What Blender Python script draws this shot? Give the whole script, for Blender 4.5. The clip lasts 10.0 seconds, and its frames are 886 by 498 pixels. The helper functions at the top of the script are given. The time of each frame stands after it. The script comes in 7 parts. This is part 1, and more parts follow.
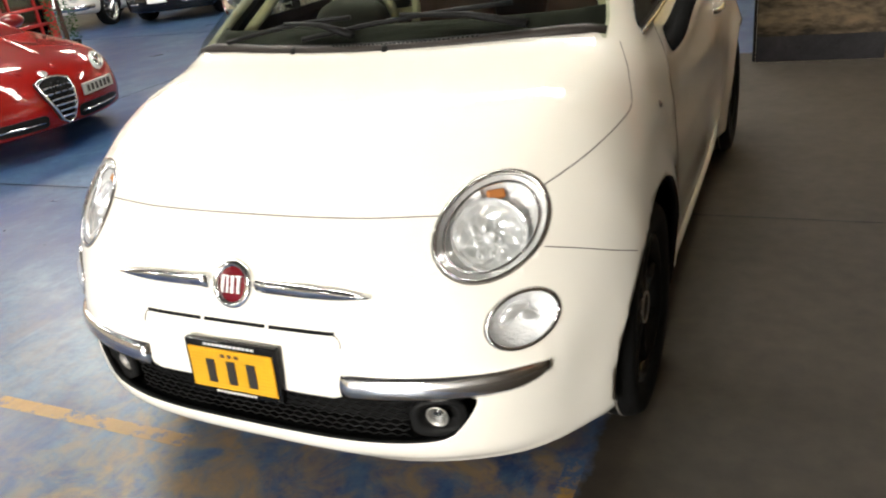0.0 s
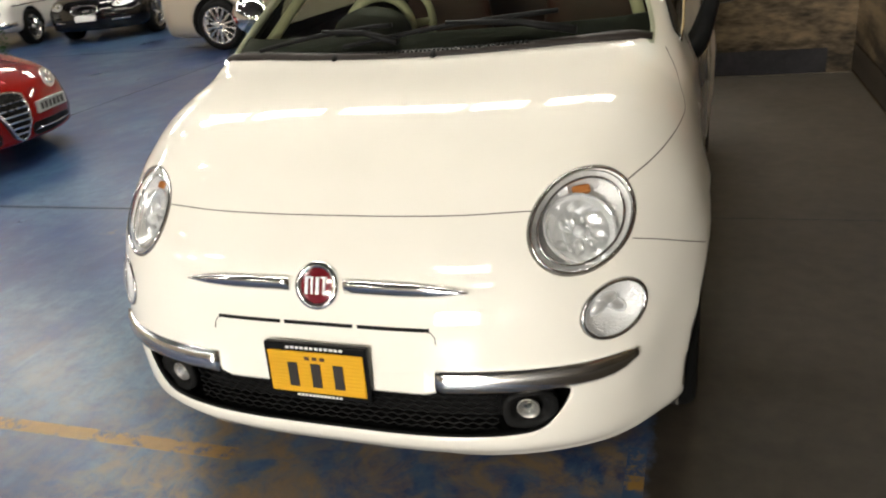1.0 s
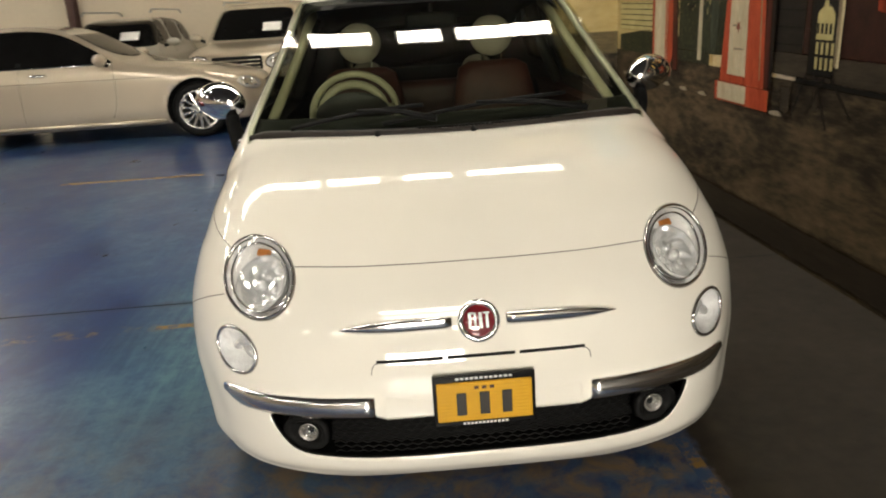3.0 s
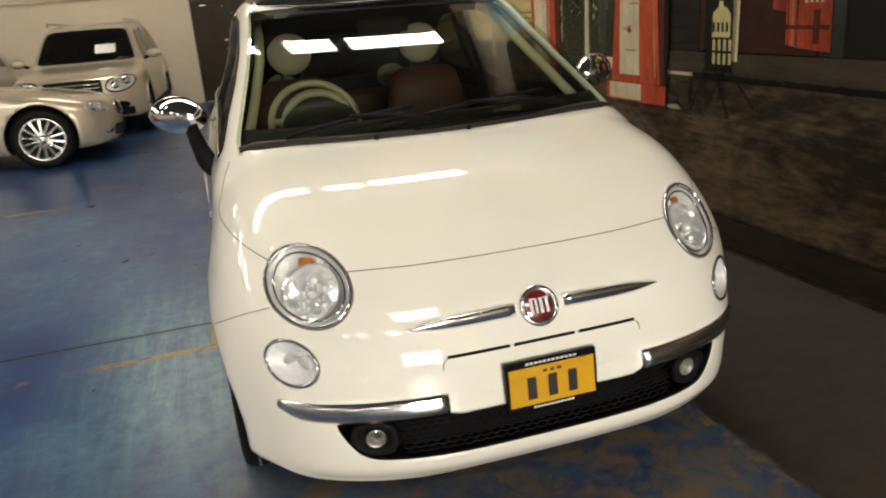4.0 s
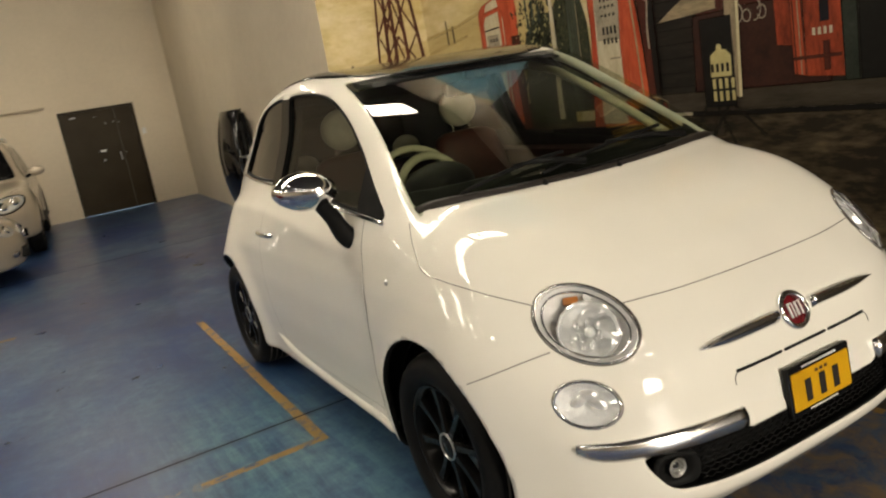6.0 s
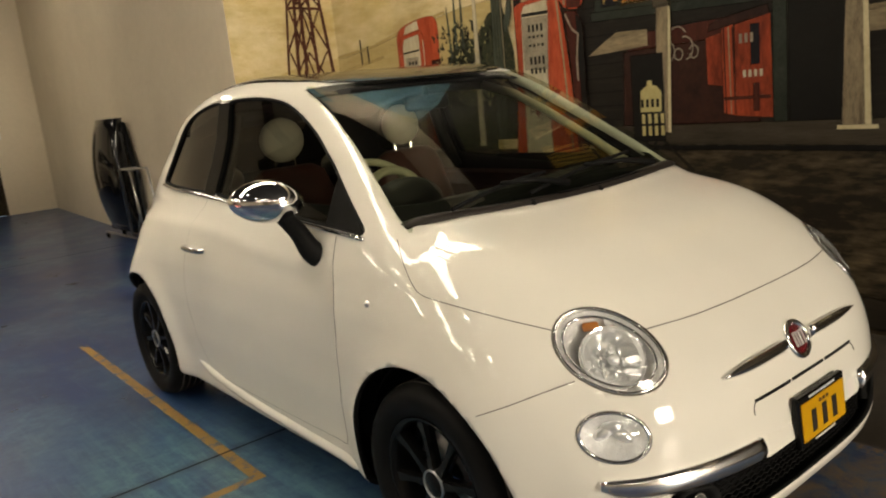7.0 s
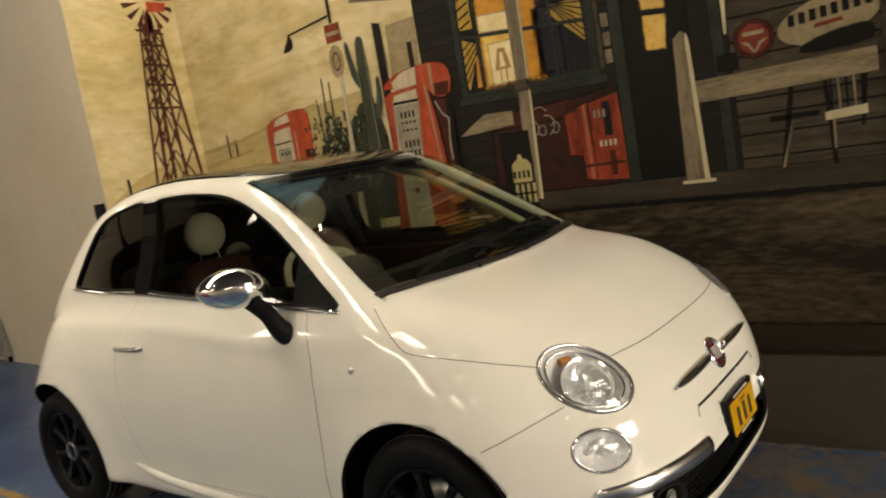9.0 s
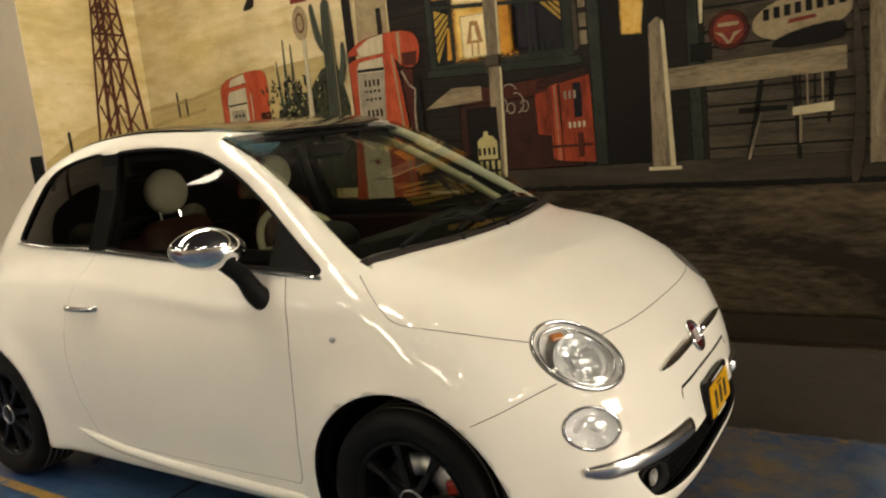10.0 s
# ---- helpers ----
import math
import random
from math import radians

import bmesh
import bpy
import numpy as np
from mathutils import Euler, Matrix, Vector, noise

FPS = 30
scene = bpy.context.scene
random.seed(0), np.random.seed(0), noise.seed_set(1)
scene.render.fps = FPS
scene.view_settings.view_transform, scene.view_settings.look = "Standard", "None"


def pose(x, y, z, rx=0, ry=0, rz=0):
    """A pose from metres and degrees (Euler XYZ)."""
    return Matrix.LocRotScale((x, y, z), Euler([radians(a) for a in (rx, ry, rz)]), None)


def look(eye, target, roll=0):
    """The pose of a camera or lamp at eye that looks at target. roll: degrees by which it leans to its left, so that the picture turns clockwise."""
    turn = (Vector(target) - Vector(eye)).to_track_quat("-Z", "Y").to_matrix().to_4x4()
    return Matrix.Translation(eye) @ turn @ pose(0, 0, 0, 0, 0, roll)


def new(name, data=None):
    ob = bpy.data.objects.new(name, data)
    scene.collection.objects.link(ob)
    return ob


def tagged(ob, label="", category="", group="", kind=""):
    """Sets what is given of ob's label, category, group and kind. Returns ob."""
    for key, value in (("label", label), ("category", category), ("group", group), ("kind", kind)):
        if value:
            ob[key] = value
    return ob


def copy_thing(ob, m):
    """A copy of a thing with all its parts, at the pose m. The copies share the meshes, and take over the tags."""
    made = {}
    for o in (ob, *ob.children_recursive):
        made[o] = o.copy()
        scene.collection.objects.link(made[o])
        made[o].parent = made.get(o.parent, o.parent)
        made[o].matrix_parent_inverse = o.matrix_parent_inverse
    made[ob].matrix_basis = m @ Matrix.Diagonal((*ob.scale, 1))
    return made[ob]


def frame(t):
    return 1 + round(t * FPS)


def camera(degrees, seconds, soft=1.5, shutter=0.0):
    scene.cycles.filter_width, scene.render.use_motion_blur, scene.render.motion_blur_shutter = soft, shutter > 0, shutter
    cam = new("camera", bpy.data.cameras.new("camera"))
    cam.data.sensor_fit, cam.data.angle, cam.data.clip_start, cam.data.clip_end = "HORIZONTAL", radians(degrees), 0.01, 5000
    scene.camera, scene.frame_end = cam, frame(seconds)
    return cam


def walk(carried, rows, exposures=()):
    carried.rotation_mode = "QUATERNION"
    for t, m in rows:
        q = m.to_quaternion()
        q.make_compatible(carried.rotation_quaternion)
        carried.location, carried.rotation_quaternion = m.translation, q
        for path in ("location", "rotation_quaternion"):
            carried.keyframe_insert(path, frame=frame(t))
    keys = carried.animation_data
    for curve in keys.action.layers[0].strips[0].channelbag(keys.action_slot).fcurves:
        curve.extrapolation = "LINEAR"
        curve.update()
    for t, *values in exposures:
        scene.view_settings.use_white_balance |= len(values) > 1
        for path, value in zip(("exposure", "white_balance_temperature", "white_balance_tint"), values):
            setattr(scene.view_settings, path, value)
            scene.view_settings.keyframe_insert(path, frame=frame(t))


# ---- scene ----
cam = camera(60.68, 10.0, 2.0, 0.4)
PATH = [
    (0, (1.1472, -1.1205, 1.3669), (0.3313, 0.5099, 0.5446), -7.58),
    (0.5, (1.0036, -1.2383, 1.3626), (0.2200, 0.4274, 0.5807), -6.23),
    (1, (0.8236, -1.3013, 1.3737), (0.1900, 0.4208, 0.5781), -6.53),
    (1.5, (0.6081, -1.4155, 1.4101), (0.1088, 0.3687, 0.6570), -9.70),
    (2, (0.3603, -1.6061, 1.4201), (0.0934, 0.2572, 0.7441), -6.97),
    (2.5, (0.1018, -1.6730, 1.4447), (-0.0116, 0.2221, 0.8158), -6.92),
    (3, (-0.1932, -1.7249, 1.4139), (-0.0740, 0.1762, 0.8043), -3.50),
    (4.5, (-1.0702, -1.5764, 1.4022), (-0.3837, 0.1988, 0.7878), -7.46),
    (5, (-1.3737, -1.4844, 1.4041), (-0.6161, 0.2517, 0.7622), -8.70),
    (5.5, (-1.6249, -1.3793, 1.3967), (-0.8186, 0.3450, 0.7827), -8.43),
    (6, (-1.7621, -1.2158, 1.4106), (-0.8259, 0.4986, 0.9812), -9.97),
    (7.5, (-2.1247, -0.7848, 1.3892), (-0.7662, 0.6305, 1.0003), -5.86),
    (8, (-2.2870, -0.8426, 1.4086), (-0.8402, 0.5031, 1.0985), -9.44),
    (8.5, (-2.3823, -0.8526, 1.4325), (-0.8876, 0.4452, 1.1468), -10.52),
    (9, (-2.4684, -0.7447, 1.4509), (-0.8889, 0.4558, 1.1976), -9.81),
    (9.5, (-2.5439, -0.6355, 1.4545), (-0.8511, 0.3922, 1.1746), -7.86),
    (10, (-2.5196, -0.5511, 1.4359), (-0.8526, 0.5031, 1.1047), -6.15),
]
EXPOSURES = [(0.0, 1.44, 5700, 10), (0.5, 1.12, 5750, 10), (1.0, 0.91, 5800, 10), (1.5, 0.74, 5900, 10), (2.0, 0.61, 6000, 10), (3.0, 0.53, 6100, 10), (4.5, 0.49, 6000, 10), (5.0, 0.45, 6050, 10), (6.0, 0.42, 6400, 10), (7.5, 0.28, 6700, 10), (9.0, 0.34, 6650, 10), (10.0, 0.48, 6650, 10)]
walk(cam, [(t, look(eye, target, roll)) for t, eye, target, roll in PATH], EXPOSURES)

# ---- light ----
world = bpy.data.worlds.new("world")
scene.world = world
world.use_nodes = True
sky = world.node_tree.nodes.new("ShaderNodeTexSky")
sky.sky_type, sky.sun_disc = "NISHITA", False
sky.sun_elevation, sky.sun_rotation = radians(48), radians(200)
world.node_tree.nodes["Background"].inputs["Strength"].default_value = 0.12
world.node_tree.links.new(sky.outputs[0], world.node_tree.nodes["Background"].inputs["Color"])


def area_lamp(m, sx, sy, watts, colour):
    data = bpy.data.lights.new("area", "AREA")
    data.shape, data.size, data.size_y, data.energy, data.color = "RECTANGLE", sx, sy, watts, colour
    ob = new("lamp_light", data)
    ob.matrix_world = m
    return ob


# ---- materials ----
def lin(c):
    return tuple(c[:3]) + (1.0,)


class Nodes:
    def __init__(self, name):
        self.m = bpy.data.materials.new(name)
        self.m.use_nodes = True
        self.t = self.m.node_tree
        self.p = self.t.nodes["Principled BSDF"]
        self.c = self.t.nodes.new("ShaderNodeTexCoord").outputs["Object"]

    def node(self, kind, **inputs):
        n = self.t.nodes.new(kind)
        for k, v in inputs.items():
            self.set(n.inputs[k.replace("_", " ")], v)
        return n

    def set(self, socket, v):
        if isinstance(v, bpy.types.NodeSocket):
            self.t.links.new(v, socket)
        else:
            socket.default_value = v

    def noise(self, scale, detail=4.0, rough=0.55, vec=None, stretch=None, distort=0.0):
        v = vec or self.c
        if stretch:
            mp = self.node("ShaderNodeMapping", Vector=v)
            mp.inputs["Scale"].default_value = stretch
            v = mp.outputs[0]
        return self.node("ShaderNodeTexNoise", Vector=v, Scale=scale, Detail=detail, Roughness=rough, Distortion=distort).outputs["Fac"]

    def ramp(self, fac, stops):
        n = self.node("ShaderNodeValToRGB", Fac=fac)
        e = n.color_ramp.elements
        while len(e) < len(stops):
            e.new(0.5)
        for el, (pos, col) in zip(e, stops):
            el.position, el.color = pos, (lin(col) if not isinstance(col, float) else (col, col, col, 1))
        return n.outputs["Color"]

    def mix(self, fac, a, b):
        n = self.t.nodes.new("ShaderNodeMix")
        n.data_type = "RGBA"
        self.set(n.inputs[0], fac)
        self.set(n.inputs[6], lin(a) if isinstance(a, tuple) else a)
        self.set(n.inputs[7], lin(b) if isinstance(b, tuple) else b)
        return n.outputs[2]

    def math(self, op, a, b=0.0, clamp=False):
        n = self.t.nodes.new("ShaderNodeMath")
        n.operation, n.use_clamp = op, clamp
        self.set(n.inputs[0], a), self.set(n.inputs[1], b)
        return n.outputs[0]

    def bump(self, height, strength=0.2, distance=0.01):
        self.set(self.p.inputs["Normal"], self.node("ShaderNodeBump", Height=height, Strength=strength, Distance=distance).outputs[0])

    def out(self, **kw):
        for k, v in kw.items():
            key = {"base": "Base Color", "rough": "Roughness", "metal": "Metallic", "coat": "Coat Weight", "coat_rough": "Coat Roughness",
                   "trans": "Transmission Weight", "ior": "IOR", "emit": "Emission Color", "emit_w": "Emission Strength", "spec": "Specular IOR Level",
                   "sheen": "Sheen Weight", "alpha": "Alpha"}[k]
            self.set(self.p.inputs[key], lin(v) if isinstance(v, tuple) else v)
        return self.m


def plain(name, a, b=None, scale=6.0, fine=80.0, rough=0.5, spread=0.1, metal=0.0, coat=0.0, bump=0.1, bump_d=0.002, spec=0.5):
    """A surface with colour varied at two scales, and fine relief."""
    n = Nodes(name)
    b = b or tuple(c * 0.78 for c in a)
    f = n.math("ADD", n.math("MULTIPLY", n.noise(scale), 0.7), n.math("MULTIPLY", n.noise(fine, 3), 0.3))
    col = n.mix(n.ramp(f, [(0.35, 0.0), (0.65, 1.0)]), b, a)
    r = n.math("ADD", n.math("MULTIPLY", n.noise(scale * 2.3), spread * 2), rough - spread)
    if bump:
        n.bump(n.noise(fine * 2.0, 3), bump, bump_d)
    return n.out(base=col, rough=r, metal=metal, coat=coat, spec=spec)


def thin_glass(name, tint, gloss=0.04, edge=0.8):
    """A thin pane: clear to look through, with a mirror-like skin."""
    n = Nodes(name)
    tr = n.node("ShaderNodeBsdfTransparent", Color=lin(tint))
    gl = n.node("ShaderNodeBsdfGlossy", Color=(1, 1, 1, 1), Roughness=0.01)
    facing = n.node("ShaderNodeLayerWeight", Blend=0.5).outputs["Facing"]
    mx = n.node("ShaderNodeMixShader")
    n.set(mx.inputs[0], n.math("ADD", n.math("MULTIPLY", n.math("POWER", facing, 4.0), edge), gloss, True))
    n.set(mx.inputs[1], tr.outputs[0]), n.set(mx.inputs[2], gl.outputs[0])
    n.set(n.t.nodes["Material Output"].inputs[0], mx.outputs[0])
    return n.m


def car_paint(name, a, flake=0.0, rough=0.28, metal=0.0, coat=1.0):
    n = Nodes(name)
    col = n.mix(n.ramp(n.noise(2.2, 3), [(0.3, 0.0), (0.7, 1.0)]), tuple(c * 0.95 for c in a), a)
    if flake:
        col = n.mix(n.math("MULTIPLY", n.noise(900, 1), flake), col, tuple(min(1, c * 1.5) for c in a))
    n.bump(n.noise(260, 2), 0.012, 0.001)
    return n.out(base=col, rough=rough, metal=metal, coat=coat, coat_rough=0.012, spec=0.03)


def glow(name, colour, strength):
    n = Nodes(name)
    return n.out(base=(0.8, 0.8, 0.8), emit=colour, emit_w=strength)


PEARL = car_paint("pearl_white_paint", (0.86, 0.83, 0.75))
WARM_SILVER = car_paint("pale_gold_silver_paint", (0.52, 0.455, 0.355), 0.4, 0.33, 0.5)
RED_PAINT = car_paint("red_paint", (0.165, 0.006, 0.0045))
BLACK_PAINT = car_paint("black_paint", (0.004, 0.004, 0.005), coat=0.9)
WHITE_PAINT = car_paint("old_white_paint", (0.75, 0.74, 0.70))
GREY_PAINT = car_paint("grey_paint", (0.38, 0.36, 0.31), 0.4, 0.35, 0.3)
SATIN_CHROME = plain("satin_chrome", (0.90, 0.90, 0.90), (0.82, 0.82, 0.83), rough=0.17, spread=0.05, metal=1.0, bump=0.0)
CHROME = plain("chrome", (0.82, 0.82, 0.83), (0.74, 0.74, 0.75), rough=0.06, spread=0.03, metal=1.0, bump=0.0)
BRUSHED = plain("satin_metal", (0.55, 0.55, 0.55), rough=0.32, metal=1.0, bump=0.02)
ALLOY = plain("silver_alloy", (0.72, 0.71, 0.69), rough=0.25, metal=0.9, bump=0.02)
GLOSS_BLACK = plain("gloss_black", (0.006, 0.006, 0.006), (0.009, 0.009, 0.009), rough=0.16, spread=0.05, bump=0.03, spec=0.14)
RUBBER = plain("rubber", (0.004, 0.004, 0.004), (0.006, 0.006, 0.006), rough=0.62, bump=0.3, spec=0.15)
BLACK_PLASTIC = plain("black_plastic", (0.008, 0.008, 0.008), (0.012, 0.012, 0.012), rough=0.5, bump=0.2, spec=0.06)
JOINT = plain("floor_joint_dirt", (0.006, 0.008, 0.016), rough=0.8, bump=0.0)
MIRROR_FACET = plain("mirrored_facets", (0.96, 0.96, 0.95), (0.80, 0.80, 0.80), scale=70, rough=0.14, spread=0.05, metal=0.22, bump=0.8, bump_d=0.005)
BRIGHT_FACET = plain("bright_plated_facets", (0.97, 0.97, 0.96), (0.90, 0.90, 0.90), rough=0.10, spread=0.04, metal=0.65, bump=0.1)
LAMP_GREY = plain("grey_lamp_bezel", (0.88, 0.87, 0.85), (0.72, 0.71, 0.69), scale=26, rough=0.18, metal=0.35, bump=0.7, bump_d=0.006)
SEAM = plain("panel_gap", (0.15, 0.135, 0.115), rough=0.8, bump=0.0)
WINDSCREEN = thin_glass("windscreen_glass", (0.66, 0.70, 0.60), 0.075, 0.5)
SIDE_GLASS = thin_glass("side_glass", (0.48, 0.49, 0.45), 0.035, 0.28)
DARK_GLASS = thin_glass("tinted_glass", (0.10, 0.095, 0.085), 0.035)
LENS = thin_glass("lamp_lens", (0.94, 0.95, 0.96), 0.05)
ROOF_GLASS = plain("roof_glass", (0.012, 0.012, 0.011), (0.016, 0.015, 0.013), rough=0.12, spread=0.03, bump=0.0, spec=0.35)
CREAM = plain("cream_trim", (0.50, 0.46, 0.32), rough=0.5, bump=0.25)
HEADREST = plain("cream_leather", (0.50, 0.44, 0.355), rough=0.55, bump=0.35, scale=12)
SEAT_RED = plain("oxblood_leather", (0.075, 0.019, 0.012), (0.045, 0.012, 0.008), rough=0.5, bump=0.35, scale=14)
DARK_TRIM = plain("dark_trim", (0.012, 0.012, 0.012), (0.018, 0.017, 0.016), rough=0.6, bump=0.3, spec=0.3)
LAMP_SILVER = plain("lamp_reflector", (0.95, 0.95, 0.93), (0.80, 0.80, 0.79), scale=60, rough=0.22, spread=0.1, metal=0.40, bump=0.6, bump_d=0.006)
ORANGE = plain("amber_plastic", (0.50, 0.19, 0.05), rough=0.2, bump=0.0)
CALIPER = plain("red_caliper", (0.38, 0.030, 0.014), rough=0.35)
BADGE_RED = plain("badge_red", (0.124, 0.0062, 0.01116), (0.13, 0.008, 0.012), rough=0.15, coat=1.0, bump=0.0)
FOG_GREY = plain("dull_lamp_bowl", (0.34, 0.33, 0.31), (0.22, 0.21, 0.20), scale=90, rough=0.25, metal=0.5, bump=0.4)
PLATE_YELLOW = plain("plate_yellow", (0.66, 0.37, 0.006), (0.57, 0.31, 0.005), rough=0.35, bump=0.05)
TAIL_RED = plain("tail_lamp_red", (0.55, 0.02, 0.012), rough=0.12, coat=1.0, bump=0.0)
PAPER = plain("paper", (0.85, 0.85, 0.83), (0.78, 0.78, 0.76), rough=0.8)
WALL_WHITE = plain("cream_wall_paint", (0.70, 0.61, 0.465), (0.62, 0.54, 0.41), scale=0.7, fine=14, rough=0.55, bump=0.12)
WALL_GREY = plain("grey_wall_paint", (0.63, 0.55, 0.42), (0.55, 0.475, 0.36), scale=0.9, fine=14, rough=0.55, bump=0.12)
CEILING_M = plain("dark_ceiling_paint", (0.075, 0.070, 0.065), (0.055, 0.052, 0.048), scale=0.8, rough=0.85)
DOOR_BROWN = plain("brown_steel_door_paint", (0.045, 0.034, 0.020), (0.033, 0.025, 0.015), scale=2.0, rough=0.45, spec=0.12)
RUST = plain("rust_brown_paint", (0.085, 0.035, 0.022), (0.05, 0.022, 0.016), rough=0.6)
TUBE = glow("lit_diffuser", (1.0, 0.88, 0.68), 20.0)
BAY_GLOW = glow("lit_bay_bulb", (1.0, 0.90, 0.74), 90.0)
HOUSING = plain("white_enamel", (0.75, 0.74, 0.72), rough=0.4)


def floor_material():
    n = Nodes("worn_blue_floor_paint")
    sep = n.node("ShaderNodeSeparateXYZ", Vector=n.c)
    x, y = sep.outputs[0], sep.outputs[1]
    big, mid = n.noise(0.75, 5, 0.6), n.noise(2.6, 6, 0.68)
    scuff = n.noise(3.4, 6, 0.62, stretch=(1.0, 0.45, 1.0), distort=0.4)
    streak = n.noise(21.0, 5, 0.66, stretch=(1.0, 0.10, 1.0), distort=0.25)
    fine = n.noise(38, 4, 0.7)
    grain = n.noise(11, 7, 0.74, distort=0.3)
    blue = n.mix(n.ramp(mid, [(0.32, 0.0), (0.68, 1.0)]), (0.006, 0.017, 0.080), (0.017, 0.046, 0.150))
    worn = n.mix(n.ramp(grain, [(0.36, 0.0), (0.66, 1.0)]), (0.020, 0.054, 0.138), (0.082, 0.150, 0.225))
    col = n.mix(n.ramp(n.math("ADD", n.math("MULTIPLY", big, 0.65), n.math("MULTIPLY", scuff, 0.40)), [(0.48, 0.0), (0.62, 0.95)]), blue, worn)
    # paler scrubbed patch beside the bay, with mop streaks along it
    patch = n.math("MULTIPLY", n.ramp(n.math("ABSOLUTE", n.math("ADD", x, 1.05)), [(0.16, 1.0), (0.62, 0.0)]), n.ramp(n.math("MULTIPLY", n.math("ABSOLUTE", n.math("SUBTRACT", y, 1.75)), 0.5), [(0.22, 1.0), (0.72, 0.0)]))
    rubbed = n.math("ADD", n.math("MULTIPLY", streak, 0.6), n.math("MULTIPLY", grain, 0.4))
    col = n.mix(n.math("MULTIPLY", patch, n.ramp(rubbed, [(0.40, 0.12), (0.60, 0.95)])), col, n.mix(grain, (0.050, 0.150, 0.225), (0.135, 0.240, 0.250)))
    col = n.mix(n.math("MULTIPLY", n.ramp(streak, [(0.56, 0.0), (0.72, 0.32)]), n.ramp(big, [(0.35, 0.2), (0.6, 1.0)])), col, (0.10, 0.17, 0.24))
    col = n.mix(n.ramp(grain, [(0.26, 0.22), (0.46, 0.0)]), col, (0.016, 0.040, 0.120))
    # grime spread along the saw cut
    cut = n.math("ABSOLUTE", n.math("ADD", n.math("SUBTRACT", y, 2.153), n.math("MULTIPLY", grain, 0.10)))
    col = n.mix(n.math("MULTIPLY", n.ramp(cut, [(0.006, 1.0), (0.055, 0.0)]), n.ramp(scuff, [(0.36, 0.25), (0.60, 0.75)])), col, (0.012, 0.020, 0.055))
    # ochre undercoat showing through near the bay's front line, and specks along its side line
    near = n.math("MULTIPLY", n.ramp(n.math("ABSOLUTE", n.math("SUBTRACT", y, 0.15)), [(0.20, 1.0), (0.98, 0.0)]),
                  n.ramp(n.math("ABSOLUTE", x), [(0.60, 1.0), (0.98, 0.30)]))
    flakes = n.ramp(n.noise(7.5, 9, 0.70, distort=0.5), [(0.42, 0.0), (0.60, 0.88)])
    ochre = n.mix(fine, (0.15, 0.102, 0.046), (0.26, 0.178, 0.080))
    col = n.mix(n.math("MULTIPLY", near, n.ramp(grain, [(0.38, 0.15), (0.62, 0.8)])), col, (0.075, 0.120, 0.175))
    col = n.mix(n.math("MULTIPLY", near, flakes), col, ochre)
    specks = n.math("MULTIPLY", n.ramp(n.math("ABSOLUTE", n.math("SUBTRACT", y, 1.785)), [(0.02, 1.0), (0.07, 0.0)]),
                    n.math("MULTIPLY", n.ramp(n.math("ABSOLUTE", n.math("ADD", x, 1.85)), [(0.35, 1.0), (0.5, 0.0)]), n.ramp(n.noise(9, 5, 0.6), [(0.52, 0.0), (0.60, 0.9)])))
    col = n.mix(specks, col, ochre)
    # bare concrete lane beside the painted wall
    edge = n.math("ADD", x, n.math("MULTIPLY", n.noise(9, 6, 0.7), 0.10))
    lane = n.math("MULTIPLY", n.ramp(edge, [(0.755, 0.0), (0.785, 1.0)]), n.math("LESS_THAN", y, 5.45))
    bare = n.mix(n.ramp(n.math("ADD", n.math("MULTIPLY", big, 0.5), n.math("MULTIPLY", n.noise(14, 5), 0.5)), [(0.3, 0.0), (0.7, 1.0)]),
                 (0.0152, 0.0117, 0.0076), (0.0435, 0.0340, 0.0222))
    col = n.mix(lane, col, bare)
    rough = n.math("ADD", n.math("MULTIPLY", mid, 0.22), 0.20)
    rough = n.math("ADD", rough, n.math("MULTIPLY", lane, 0.40))
    n.bump(n.math("ADD", n.noise(22, 4), n.math("MULTIPLY", fine, 0.4)), 0.06, 0.004)
    return n.out(base=col, rough=rough, spec=0.5)


FLOOR_M = floor_material()


def line_material(name="worn_yellow_line_paint", low=0.38, high=0.49):
    n = Nodes(name)
    f = n.ramp(n.noise(12, 7, 0.72), [(low, 0.0), (high, 1.0)])
    col = n.mix(f, n.mix(n.noise(5, 4), (0.016, 0.045, 0.13), (0.055, 0.10, 0.17)), n.mix(n.noise(30), (0.215, 0.128, 0.030), (0.32, 0.190, 0.046)))
    return n.out(base=col, rough=0.4)


LINE_M = line_material()
LINE_WORN = line_material("nearly_gone_yellow_line_paint", 0.50, 0.62)

# ---- mesh helpers ----
def part(name, bm, material, parent=None, label="", smooth=False, m=None):
    """Links a bmesh as one mesh object, under a thing or a part when given."""
    me = bpy.data.meshes.new(name)
    bm.normal_update()
    bm.to_mesh(me)
    bm.free()
    return put(name, me, material, parent, label, smooth, m)


def put(name, me, material, parent=None, label="", smooth=False, m=None):
    for mm in material if isinstance(material, (list, tuple)) else (material,):
        me.materials.append(mm)
    if smooth:
        me.polygons.foreach_set("use_smooth", [True] * len(me.polygons))
    ob = new(name, me)
    if parent is not None:
        ob.parent = parent
    if m is not None:
        ob.matrix_basis = m
    if label:
        tagged(ob, label)
    return ob


def thing(name, at, label, category, group="", kind="", rz=0.0):
    ob = new(name)
    ob.empty_display_size = 0.2
    ob.matrix_basis = pose(*at, 0, 0, rz)
    return tagged(ob, label, category, group, kind)


